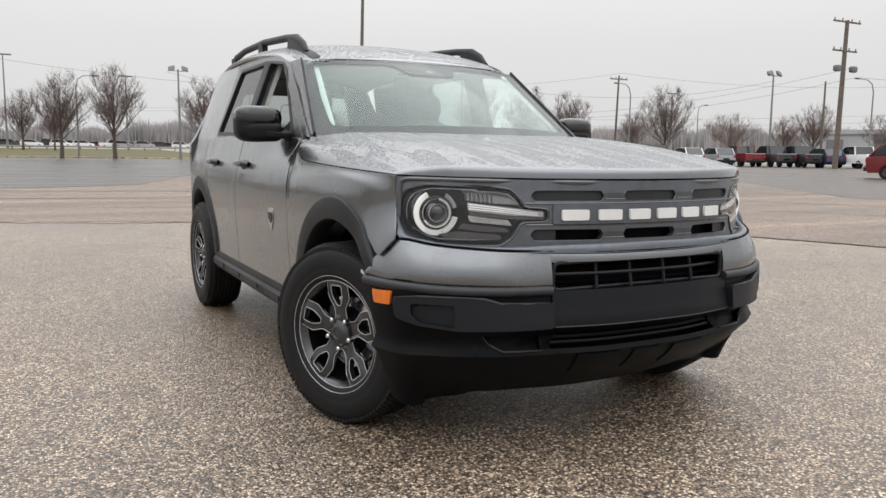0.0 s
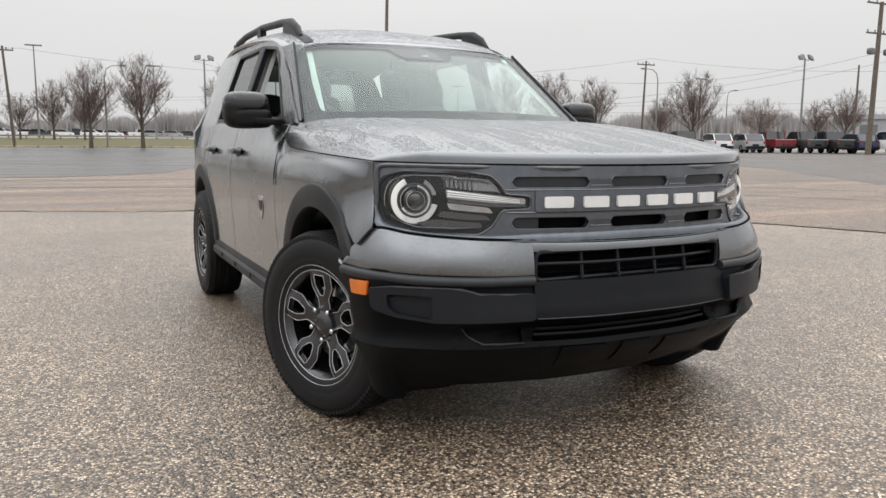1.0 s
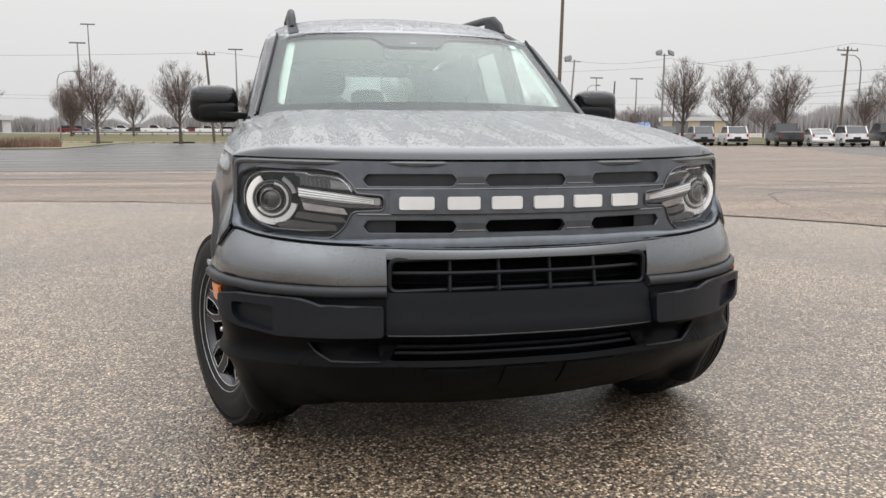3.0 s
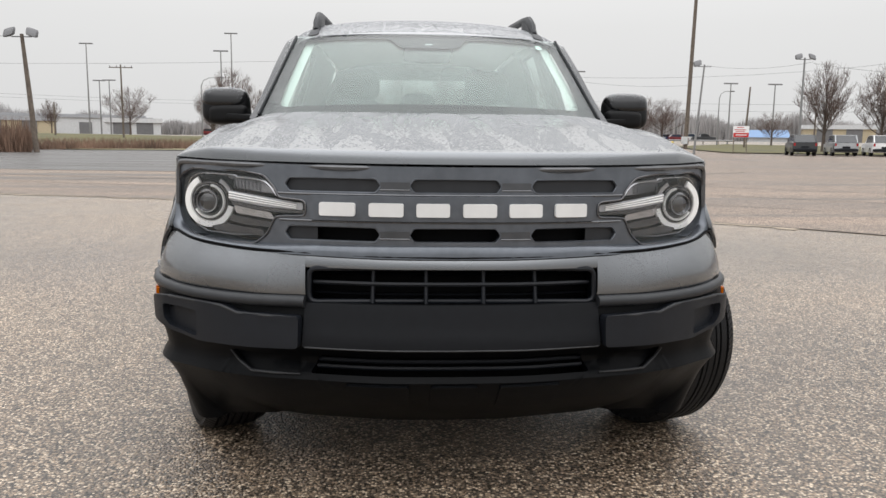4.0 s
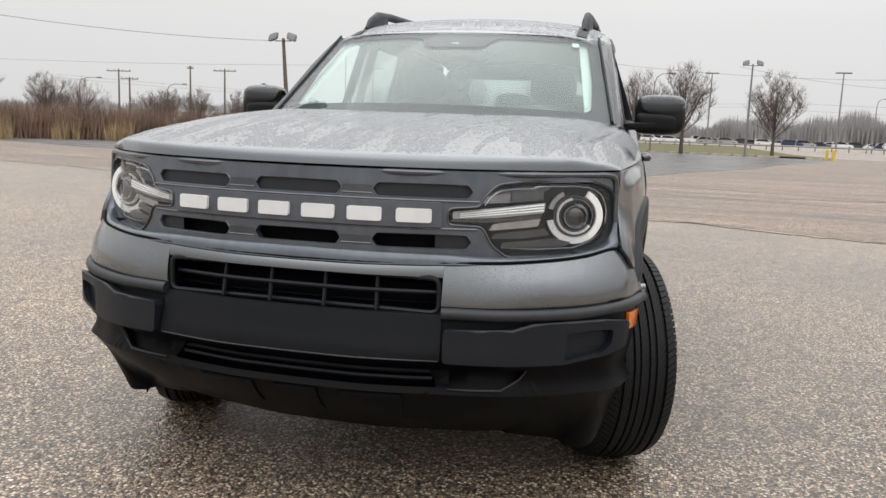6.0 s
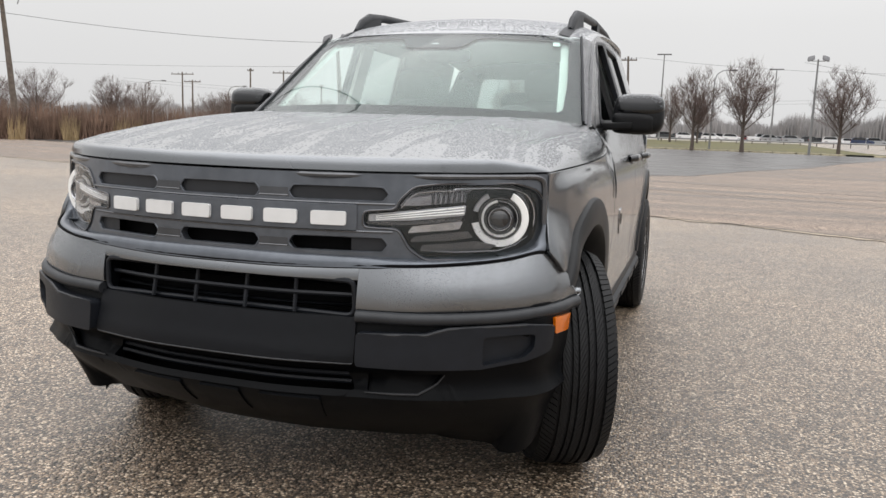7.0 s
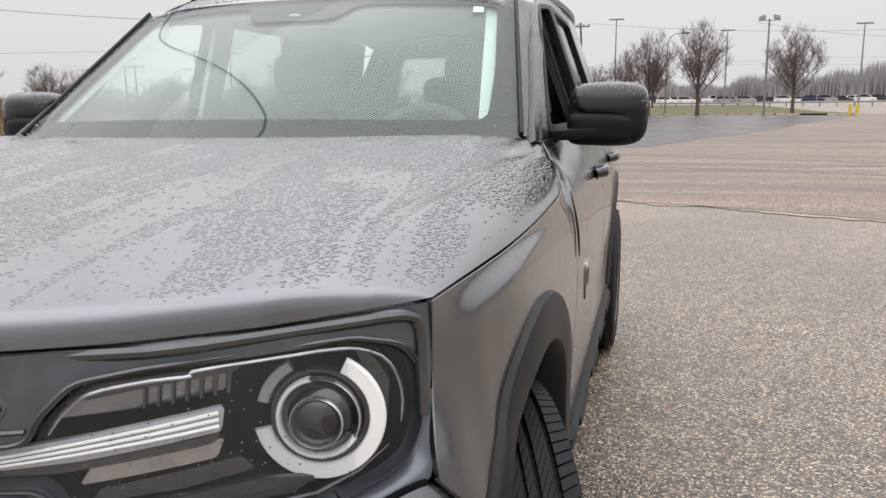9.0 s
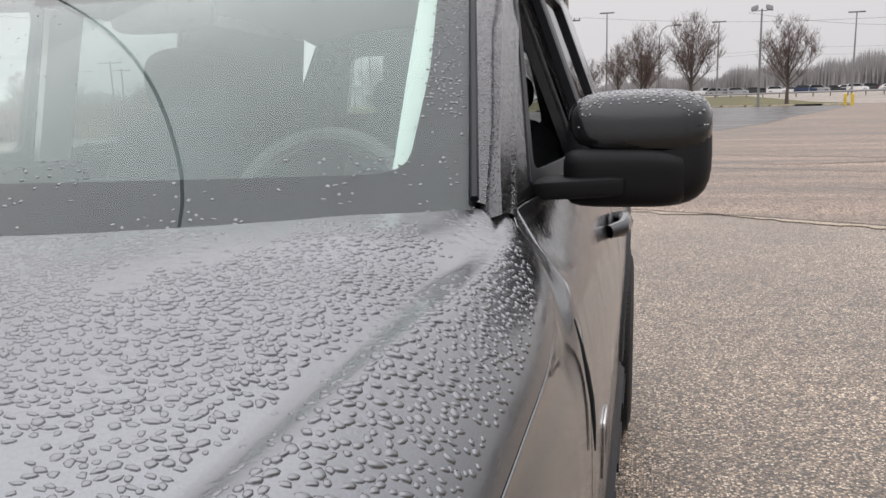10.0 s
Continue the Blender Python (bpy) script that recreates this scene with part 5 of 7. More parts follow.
# ---- wheels ----
EDGE = mat("machined_alloy_edge", (0.52, 0.52, 0.53), 0.36, 0.25)
def wheel(k, y, steer):
    m = Matrix.Translation((k * (0.808 if steer == 0 else 0.800), y, 0.357)) @ Matrix.Rotation(radians(steer), 4, "Z") @ Matrix.Diagonal((k, 1, 1, 1))
    hub = part("wheel", lathe([(-0.09, 0.10), (-0.02, 0.14), (0.02, 0.10), (0.045, 0.07), (0.050, 0.02), (0.051, 0.0005)], 32), VOID, car, "dark five spoke alloy wheel")
    hub.matrix_basis = m
    tyre_p = [(-0.105, 0.216), (-0.113, 0.24), (-0.118, 0.285), (-0.112, 0.325), (-0.100, 0.345), (-0.088, 0.349), (-0.06, 0.3505), (0, 0.351), (0.06, 0.3505), (0.088, 0.349), (0.100, 0.345), (0.107, 0.332), (0.109, 0.330), (0.115, 0.318), (0.118, 0.300), (0.1195, 0.285), (0.1185, 0.270), (0.116, 0.262), (0.1165, 0.258), (0.113, 0.240), (0.106, 0.224), (0.100, 0.216)]
    part("tyre", lathe(tyre_p, 72), RUBBER, hub, "black road tyre")
    # tread blocks between grooves
    bm = bmesh.new()
    n = 104
    for row, (x0, x1, sk) in enumerate(((-0.108, -0.073, 0.9), (-0.063, -0.040, 2.4), (-0.031, -0.018, 1.2), (-0.011, 0.011, -2.2), (0.018, 0.031, -1.2), (0.040, 0.063, -2.4), (0.073, 0.108, -0.9))):
        for i in range(n):
            a0 = 2 * math.pi * (i + 0.04) / n
            a1 = 2 * math.pi * (i + (0.86 if row in (0, 6) else 0.91)) / n
            sh_ = sk * 2 * math.pi / n
            vv = []
            for x, s_ in ((x0, 0), (x1, sh_)):
                edge = abs(x) > 0.1
                r0, r1 = (0.335 if edge else 0.347), (0.3475 if edge else 0.3625 if abs(x) < 0.08 else 0.361)
                for a in (a0 + s_, a1 + s_):
                    for r in (r0, r1):
                        vv.append(bm.verts.new((x, r * math.cos(a), r * math.sin(a))))
            for f in ((0, 1, 3, 2), (4, 6, 7, 5), (0, 4, 5, 1), (2, 3, 7, 6), (1, 5, 7, 3)):
                bm.faces.new([vv[j] for j in f])
    part("tread", bm, RUBBER, hub)
    part("rim", lathe([(0.070, 0.195), (0.085, 0.205), (0.098, 0.216), (0.106, 0.228), (0.110, 0.239), (0.106, 0.243), (0.098, 0.238)], 64), RIM, hub, "dark alloy rim")
    part("rim_edge", lathe([(0.1085, 0.2325), (0.1105, 0.2330), (0.1112, 0.2340), (0.1105, 0.2350), (0.1085, 0.2355)], 64), EDGE, hub, "thin bright rim edge")
    part("rim_edge", lathe([(0.0985, 0.2125), (0.1000, 0.2130), (0.1005, 0.2142), (0.0998, 0.2152), (0.0985, 0.2157)], 64), EDGE, hub)
    part("rim_barrel", lathe([(0.075, 0.203), (0.0, 0.19), (-0.09, 0.20)], 48), VOID, hub)
    part("brake_disc", lathe([(0.012, 0.145), (0.018, 0.145), (0.020, 0.09), (0.03, 0.06)], 40), SILVERREF, hub, "bare brake disc")
    # one split spoke: a wide stem, then a frame round an open window
    out_ = rounded([(-0.034, 0.045), (0.034, 0.045), (0.030, 0.098), (0.060, 0.146), (0.056, 0.213), (-0.056, 0.213), (-0.060, 0.146), (-0.030, 0.098)], 0.008, 3)
    win = rounded([(-0.010, 0.112), (0.010, 0.112), (0.029, 0.150), (0.029, 0.194), (-0.029, 0.194), (-0.029, 0.150)], 0.008, 3)
    sp = fill(out_, [win], lambda a, b: Vector((0.068 + 0.030 * sstep(0.05, 0.2, b) - 3.0 * a * a, a, b)), 0.03, 0.03)
    bmesh.ops.recalc_face_normals(sp, faces=sp.faces)
    sp.normal_update()
    if sum(f.normal.x for f in sp.faces) < 0:
        bmesh.ops.reverse_faces(sp, faces=sp.faces)
    spoke = part("spoke", sp, RIM, hub, "machined dark alloy spoke", solid=0.022, bevel=0.0052, seg=2, fix=False)
    # bright machined edges along the spoke and its window
    eb = bmesh.new()
    for loop in (out_, win):
        pts = [Vector((0.0685 + 0.030 * sstep(0.05, 0.2, b) - 3.0 * a * a, a * 0.985, b)) for a, b in loop]
        tube(pts + pts[:1], 0.0014, eb, sides=6, caps=False)
    edge_ = part("spoke_edge", eb, EDGE, hub, "bright machined spoke edge")
    for piece in (spoke, edge_):
        for i in range(1, 5):
            o = piece.copy()
            scene.collection.objects.link(o)
            o.matrix_basis = Matrix.Rotation(2 * math.pi * i / 5, 4, "X")
    part("hub_cap", lathe([(0.060, 0.055), (0.078, 0.052), (0.084, 0.040), (0.090, 0.030), (0.091, 0.022), (0.088, 0.020), (0.089, 0.0005)], 32), RIM, hub, "round centre cap")
    lug = part("lug_nut", lathe([(0.06, 0.011), (0.088, 0.010), (0.092, 0.006), (0.092, 0.0005)], 8), CHROME, hub, "bright lug nut")
    lug.location = (0, 0.062 * math.sin(radians(36)), 0.062 * math.cos(radians(36)))
    for i in range(1, 5):
        o = lug.copy()
        scene.collection.objects.link(o)
        a = radians(36) + 2 * math.pi * i / 5
        o.location = (0, 0.062 * math.sin(a), 0.062 * math.cos(a))
    return hub


wheel(1, 0.05, 22)
wheel(-1, 0.05, 23)
wheel(1, 2.69, 0)
wheel(-1, 2.69, 0)


# ---- ground ----
JOINT = mat("damp_joint_asphalt", (0.125, 0.100, 0.083), 0.6, grain=0.35, scale=9, grime=0.4, gscale=0.7)


def rise(x, y):
    """The lot is level round the car and climbs slightly far off."""
    r = min(math.hypot(x, y), 150.0)
    return 0.0035 * max(0.0, r - 12.0) + 0.018 * max(0.0, r - 92.0)


def asphalt(name, tones, scale, wet, bump, relief=0.004, spec=0.55, rr=(0.24, 0.46), streak=(1, 1, 1)):
    """Asphalt with visible stones, wet patches and stains."""
    m = bpy.data.materials.new(name)
    m.use_nodes = True
    n, l = m.node_tree.nodes, m.node_tree.links
    p = n["Principled BSDF"]
    tc = n.new("ShaderNodeTexCoord")
    v = n.new("ShaderNodeTexVoronoi")
    v.inputs["Scale"].default_value = scale
    l.new(tc.outputs["Object"], v.inputs["Vector"])
    ramp = n.new("ShaderNodeValToRGB")
    els = ramp.color_ramp.elements
    els[0].position, els[0].color = 0.0, (*tones[0], 1)
    els[1].position, els[1].color = 1.0, (*tones[-1], 1)
    for i, c in enumerate(tones[1:-1]):
        e = els.new((i + 1) / (len(tones) - 1))
        e.color = (*c, 1)
    sepc = n.new("ShaderNodeSeparateColor")
    l.new(v.outputs["Color"], sepc.inputs[0])
    l.new(sepc.outputs[0], ramp.inputs[0])
    big, mid = n.new("ShaderNodeTexNoise"), n.new("ShaderNodeTexNoise")
    big.inputs["Scale"].default_value, big.inputs["Detail"].default_value = 0.35, 6
    mid.inputs["Scale"].default_value, mid.inputs["Detail"].default_value = 6.0, 6
    flow = n.new("ShaderNodeMapping")
    flow.inputs["Scale"].default_value = streak
    l.new(tc.outputs["Object"], flow.inputs[0])
    l.new(flow.outputs[0], big.inputs["Vector"])
    l.new(tc.outputs["Object"], mid.inputs["Vector"])
    gapr = n.new("ShaderNodeMapRange")
    gapr.inputs["From Min"].default_value, gapr.inputs["From Max"].default_value = 0.35, 0.75
    gapr.inputs["To Min"].default_value, gapr.inputs["To Max"].default_value = 1.0, 0.35
    l.new(v.outputs["Distance"], gapr.inputs["Value"])
    mb, mm_ = n.new("ShaderNodeMapRange"), n.new("ShaderNodeMapRange")
    mb.inputs["From Min"].default_value, mb.inputs["From Max"].default_value = 0.3, 0.7
    mb.inputs["To Min"].default_value, mb.inputs["To Max"].default_value = 1.0 - wet, 1.0 + wet * 0.6
    mm_.inputs["From Min"].default_value, mm_.inputs["From Max"].default_value = 0.3, 0.7
    mm_.inputs["To Min"].default_value, mm_.inputs["To Max"].default_value = 0.85, 1.15
    l.new(big.outputs["Fac"], mb.inputs["Value"])
    l.new(mid.outputs["Fac"], mm_.inputs["Value"])
    m1, m2 = n.new("ShaderNodeMath"), n.new("ShaderNodeMath")
    m1.operation = m2.operation = "MULTIPLY"
    l.new(gapr.outputs[0], m1.inputs[0])
    l.new(mb.outputs[0], m1.inputs[1])
    l.new(m1.outputs[0], m2.inputs[0])
    l.new(mm_.outputs[0], m2.inputs[1])
    sc = n.new("ShaderNodeVectorMath")
    sc.operation = "SCALE"
    l.new(ramp.outputs[0], sc.inputs[0])
    l.new(m2.outputs[0], sc.inputs["Scale"])
    l.new(sc.outputs[0], p.inputs["Base Color"])
    rg_ = n.new("ShaderNodeMapRange")
    rg_.inputs["From Min"].default_value, rg_.inputs["From Max"].default_value = 0.35, 0.65
    rg_.inputs["To Min"].default_value, rg_.inputs["To Max"].default_value = rr
    p.inputs["Specular IOR Level"].default_value = spec
    l.new(big.outputs["Fac"], rg_.inputs["Value"])
    l.new(rg_.outputs[0], p.inputs["Roughness"])
    bp = n.new("ShaderNodeBump")
    bp.invert = True
    bp.inputs["Strength"].default_value, bp.inputs["Distance"].default_value = bump, relief
    l.new(v.outputs["Distance"], bp.inputs["Height"])
    l.new(bp.outputs[0], p.inputs["Normal"])
    return m


LOT = asphalt("coarse_wet_asphalt", ((0.018, 0.0135, 0.0095), (0.080, 0.059, 0.042), (0.208, 0.157, 0.113), (0.33, 0.235, 0.155), (0.78, 0.645, 0.49)), 116.0, 0.32, 0.95, spec=0.80, rr=(0.28, 0.48))
LANE = asphalt("worn_brown_asphalt", ((0.098, 0.074, 0.058), (0.235, 0.182, 0.144), (0.49, 0.385, 0.305)), 70.0, 0.60, 0.4, spec=0.3, rr=(0.42, 0.75), streak=(0.22, 3.0, 1))
FARLOT = asphalt("brown_damp_asphalt", ((0.078, 0.066, 0.058), (0.128, 0.108, 0.094), (0.20, 0.168, 0.147)), 110.0, 0.6, 0.3, rr=(0.35, 0.65), spec=0.4, streak=(1.2, 0.35, 1))
DARKLOT = asphalt("dark_damp_asphalt", ((0.056, 0.051, 0.048), (0.088, 0.080, 0.075), (0.138, 0.126, 0.118)), 110.0, 0.9, 0.3, rr=(0.20, 0.62), spec=0.45, streak=(0.22, 3.4, 1))
GRASS = mat("winter_grass", (0.082, 0.074, 0.024), 0.9, grain=0.5, scale=25, bump=0.8, bscale=60, grime=0.35, gscale=0.2)

bm = bmesh.new()
rad = [0.0, 2, 4, 6, 8, 10, 12, 14, 17, 20, 25, 30, 40, 50, 65, 80, 92, 105, 120, 135, 150, 180, 260, 400, 700, 1200, 2500]
na = 96
rows_ = []
for r in rad[1:]:
    rows_.append([bm.verts.new((r * math.cos(2 * math.pi * i / na), r * math.sin(2 * math.pi * i / na), rise(r, 0))) for i in range(na)])
mid_v = bm.verts.new((0, 0, 0))
for i in range(na):
    bm.faces.new((mid_v, rows_[0][i], rows_[0][(i + 1) % na]))
for a, b in zip(rows_, rows_[1:]):
    for i in range(na):
        bm.faces.new((a[i], b[i], b[(i + 1) % na], a[(i + 1) % na]))
tagged(part("ground", bm, LOT), "coarse damp asphalt with exposed brown stones", "ground", kind="structure")


def laid(name, outline_, lift, material, label, category, step=4.0):
    """A flat sheet that follows the ground's rise."""
    bm_ = fill(outline_, [], lambda a, b: Vector((a, b, rise(a, b) + lift)), step, step)
    bm_.normal_update()
    if sum(f.normal.z for f in bm_.faces) < 0:
        bmesh.ops.reverse_faces(bm_, faces=bm_.faces)
    return tagged(part(name, bm_, material, fix=False), label, category, kind="structure")


# the lane's near edge sweeps round the car
SEAM = [(-48, 22), (-30, 17.5), (-15, 13.6), (-8, 11.8), (-2.65, 10.2), (0.0, 9.2), (2.0, 8.42), (3.5, 7.68), (4.6, 6.85), (5.7, 5.75), (6.5, 4.5), (7.2, 2.7), (8.6, -1.5), (11, -9), (14, -20)]
seam_at = spline(range(15), [x for x, _ in SEAM]), spline(range(15), [y for _, y in SEAM])
rnd = random.Random(5)


def seam_line(shift, wob, n=420, t0=0.0, t1=14.0):
    """A ragged line beside the lane's edge, shifted away from the car."""
    out = []
    for t in frange(t0, t1, n):
        x, y = seam_at[0](t), seam_at[1](t)
        d = Vector((seam_at[0](t + 0.02) - seam_at[0](t - 0.02), seam_at[1](t + 0.02) - seam_at[1](t - 0.02))).normalized()
        q = shift + wob * (noise.noise(Vector((x * 1.7, y * 1.7, shift * 3))) + 0.6 * noise.noise(Vector((x * 6.1, y * 6.1, 4.0))))
        out.append((x - d.y * q, y + d.x * q))
    return out


edge_line = seam_line(0.0, 0.07)
far_edge = [(60, -20), (75, 40), (60, 75), (30, 82), (0, 88), (-40, 90), (-60, 60)]
laid("road_lane", edge_line + far_edge, 0.005, LANE, "worn brown asphalt lane with damp streaks", "road", 5.0)
dark_edge = [(x, y + rnd.uniform(-0.5, 0.5)) for x, y in ((-55, 40), (-30, 27), (-12, 21), (-2, 20), (1, 22), (3, 28), (6, 36), (9, 46), (14, 60), (19, 76))]
laid("dark_lot", dark_edge + [(16, 80), (0, 86), (-40, 88)], 0.012, DARKLOT, "dark damp asphalt parking area", "road", 5.0)
laid("far_lot", [(17, 10), (23, 18.5), (29, 31), (37, 46), (45, 58), (70, 66), (70, -10), (26, -6)], 0.010, FARLOT, "damp asphalt in front of the parked row", "road", 5.0)
laid("grass_bank", [(-60, 84), (-20, 82), (4, 80), (18, 74), (19, 78), (16, 130), (-60, 130)], 0.16, GRASS, "mown winter grass strip", "grass", 6.0)
# dry grit heaped along the lane's edge, the dark broken joint behind it, and old joints in the lane
CRACK = mat("crack_dirt", (0.075, 0.062, 0.05), 0.9, grain=0.4, scale=12)
GRIT = mat("pale_dry_grit", (0.30, 0.25, 0.195), 0.95, grain=0.5, scale=30, bump=0.6, bscale=60)
laid("edge_grit", seam_line(-0.12, 0.18, 300, 1.0, 8.3) + seam_line(-0.01, 0.03, 300, 1.0, 8.3)[::-1], 0.008, GRIT, "pale dry grit along the lane edge", "road", 5.0)
laid("lane_edge_crack", seam_line(-0.012, 0.035) + seam_line(0.045, 0.05)[::-1], 0.010, CRACK, "dark cracked seam between two asphalts", "road", 5.0)
for sh_, wd, wob, t0, t1 in ((3.1, 0.05, 0.10, 1.2, 11.5), (5.6, 0.13, 0.16, 2.0, 12.0), (8.6, 0.22, 0.3, 3.0, 12.5)):
    laid("lane_joint", seam_line(sh_, wob, 200, t0, t1) + [(x, y + wd) for x, y in seam_line(sh_, wob, 200, t0, t1)[::-1]], 0.009, JOINT, "dark worn joint along the lane", "road", 5.0)
for x0, y0, n_, ang in ((6.9, 6.6, 9, 1.2), (-9, 15.2, 12, 0.3), (9, 22, 14, 0.1), (-6, 34, 14, -0.05), (14, 14, 12, -0.4), (3, 15, 12, -0.35), (-14, 24, 12, 0.15)):
    pts_ = []
    a_, px, py = ang, x0, y0
    for i in range(n_):
        pts_.append((px, py))
        a_ += rnd.uniform(-0.35, 0.35)
        px, py = px + math.cos(a_) * 0.5, py + math.sin(a_) * 0.5
    wd = 0.02 + 0.0012 * math.hypot(x0, y0)
    laid("asphalt_crack", [(x, y - wd * (1 - abs(2 * i / n_ - 1) * 0.6)) for i, (x, y) in enumerate(pts_)] + [(x, y + wd * (1 - abs(2 * i / n_ - 1) * 0.6)) for i, (x, y) in list(enumerate(pts_))[::-1]], 0.011 if math.hypot(x0, y0) < 20 else 0.018, CRACK, "dark crack in the asphalt", "road", 5.0)

# ---- what stands round the lot ----
BARK = mat("grey_brown_bark", (0.090, 0.070, 0.058), 0.9, grain=0.3, scale=8)
TWIG = mat("bare_twigs", (0.115, 0.080, 0.068), 0.9, grain=0.3, scale=3)
WOODPOLE = mat("weathered_pole_wood", (0.13, 0.105, 0.085), 0.9, grain=0.3, scale=6)
GREYPOLE = mat("galvanised_pole", (0.24, 0.24, 0.24), 0.5, 0.5)
LAMPGREY = mat("lamp_head_grey", (0.16, 0.16, 0.165), 0.5, 0.3)
CABLE = mat("cable_black", (0.05, 0.05, 0.052), 0.7)
YELLOW = mat("yellow_paint", (0.62, 0.44, 0.05), 0.6)
REDSIGN = mat("red_sign_paint", (0.5, 0.03, 0.03), 0.5)
KERB = mat("worn_kerb_concrete", (0.40, 0.35, 0.25), 0.9, grain=0.3, scale=5)
BRUSH = mat("dry_brush", (0.165, 0.105, 0.075), 0.95, grain=0.5, scale=0.8, grime=0.4, gscale=0.15)
STRAW = mat("dry_straw", (0.30, 0.22, 0.12), 0.95, grain=0.4, scale=0.8)
# air haze over the distant woods is put into this pale grey
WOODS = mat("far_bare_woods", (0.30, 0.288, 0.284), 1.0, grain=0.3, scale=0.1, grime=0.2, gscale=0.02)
SIDING = mat("pale_metal_siding", (0.55, 0.56, 0.57), 0.7)
ROOFGREY = mat("grey_roofing", (0.33, 0.34, 0.36), 0.8)
BLUEROOF = mat("blue_roof_sheet", (0.13, 0.22, 0.37), 0.6)
TAN = mat("tan_wall", (0.45, 0.38, 0.26), 0.8)

EYE0 = (-1.915, -2.81)
EYE2 = (-0.99, -2.88)
EYE4 = (-0.05, -2.84)
EYE5 = (0.55, -2.55)
EYE8 = (1.15, -2.05)


def spot(eye, az, d):
    """A place on the ground in a direction (degrees from +y towards +x) and distance."""
    x, y = eye[0] + d * math.sin(radians(az)), eye[1] + d * math.cos(radians(az))
    return Vector((x, y, rise(x, y)))


def tree_meshes(seed, height, spread, limbs):
    """A bare street tree: limbs that sweep out and up into an egg of fine upright twigs."""
    r_ = random.Random(seed)
    trunk, crown = bmesh.new(), bmesh.new()
    low, mid_, rz = 0.20 * height, 0.56 * height, 0.44 * height
    rx = spread * 0.92

    def inside(q):
        z = (q.z - mid_) / rz
        w_ = rx * (1.0 if z < 0 else 1.0 - 0.25 * z)
        return (q.x / w_) ** 2 + (q.y / w_) ** 2 + z * z <= 1.0

    def arc(p, e, rad0, rad1, sides, bm_, n=5, lift=0.3):
        c = Vector((p.x + (e.x - p.x) * 0.58, p.y + (e.y - p.y) * 0.58, p.z + (e.z - p.z) * lift))
        pts = [p * (1 - t) ** 2 + c * 2 * t * (1 - t) + e * t * t + Vector((r_.uniform(-1, 1), r_.uniform(-1, 1), 0)) * 0.012 * height * t * (1 - t) * 4 for t in frange(0, 1, n)]
        tube(pts, [rad0 + (rad1 - rad0) * k / (n - 1) for k in range(n)], bm_, sides=sides, caps=False)
        return pts

    tube([(0, 0, -0.2), (0.03, 0, low * 0.5), (0, 0.02, low), (0.04, 0.0, height * 0.45), (0, 0, height * 0.75)], [0.026 * height, 0.020 * height, 0.018 * height, 0.010 * height, 0.003 * height], trunk, sides=8)
    for i in range(limbs * 2):
        f = (i + 0.5) / (limbs * 2)
        a = 2.399 * i + r_.uniform(-0.3, 0.3)
        el_ = -0.25 + 1.6 * f + r_.uniform(-0.1, 0.1)
        k = r_.uniform(0.78, 0.97)
        k = k if i % 3 else k * 0.72
        e = Vector((math.cos(a) * math.cos(el_) * rx * k, math.sin(a) * math.cos(el_) * rx * k, mid_ + rz * k * math.sin(el_)))
        p = Vector((0, 0, low * 0.9 + height * 0.22 * f))
        main = arc(p, e, 0.0066 * height * (1 - 0.4 * f), 0.0014 * height, 5, trunk, 7, 0.45)
        for _ in range(20):
            t = r_.uniform(0.16, 0.98) * 6
            q = main[int(t)].lerp(main[min(int(t) + 1, 6)], t - int(t))
            ln = height * r_.uniform(0.10, 0.24)
            out_ = Vector((q.x, q.y, 0)).normalized() if q.xy.length > 0.05 else Vector((1, 0, 0))
            d = Vector((r_.uniform(-1, 1), r_.uniform(-1, 1), r_.uniform(0.35, 1.5))) + out_ * 0.35
            g = q + d.normalized() * ln
            while not inside(g) and ln > 0.03 * height:
                ln *= 0.8
                g = q + d.normalized() * ln
            sub = arc(q, g, 0.0020 * height, 0.0008 * height, 3, crown, 4, 0.35)
            for _k in range(9):
                b = sub[r_.randrange(1, 4)]
                h_ = b + Vector((r_.uniform(-0.6, 0.6), r_.uniform(-0.6, 0.6), r_.uniform(0.3, 1.0))).normalized() * height * r_.uniform(0.04, 0.10)
                tube([b, h_], [0.0011 * height, 0.0006 * height], crown, sides=3, caps=False)
    return trunk, crown


def tree(seed, height, spread, limbs, label):
    t = thing("bare_tree", label, "tree", "bare trees round the lot")
    a, b = tree_meshes(seed, height, spread, limbs)
    part("trunk", a, BARK, t, fix=False)
    part("crown", b, TWIG, t, "bare branching twigs", fix=False)
    return t


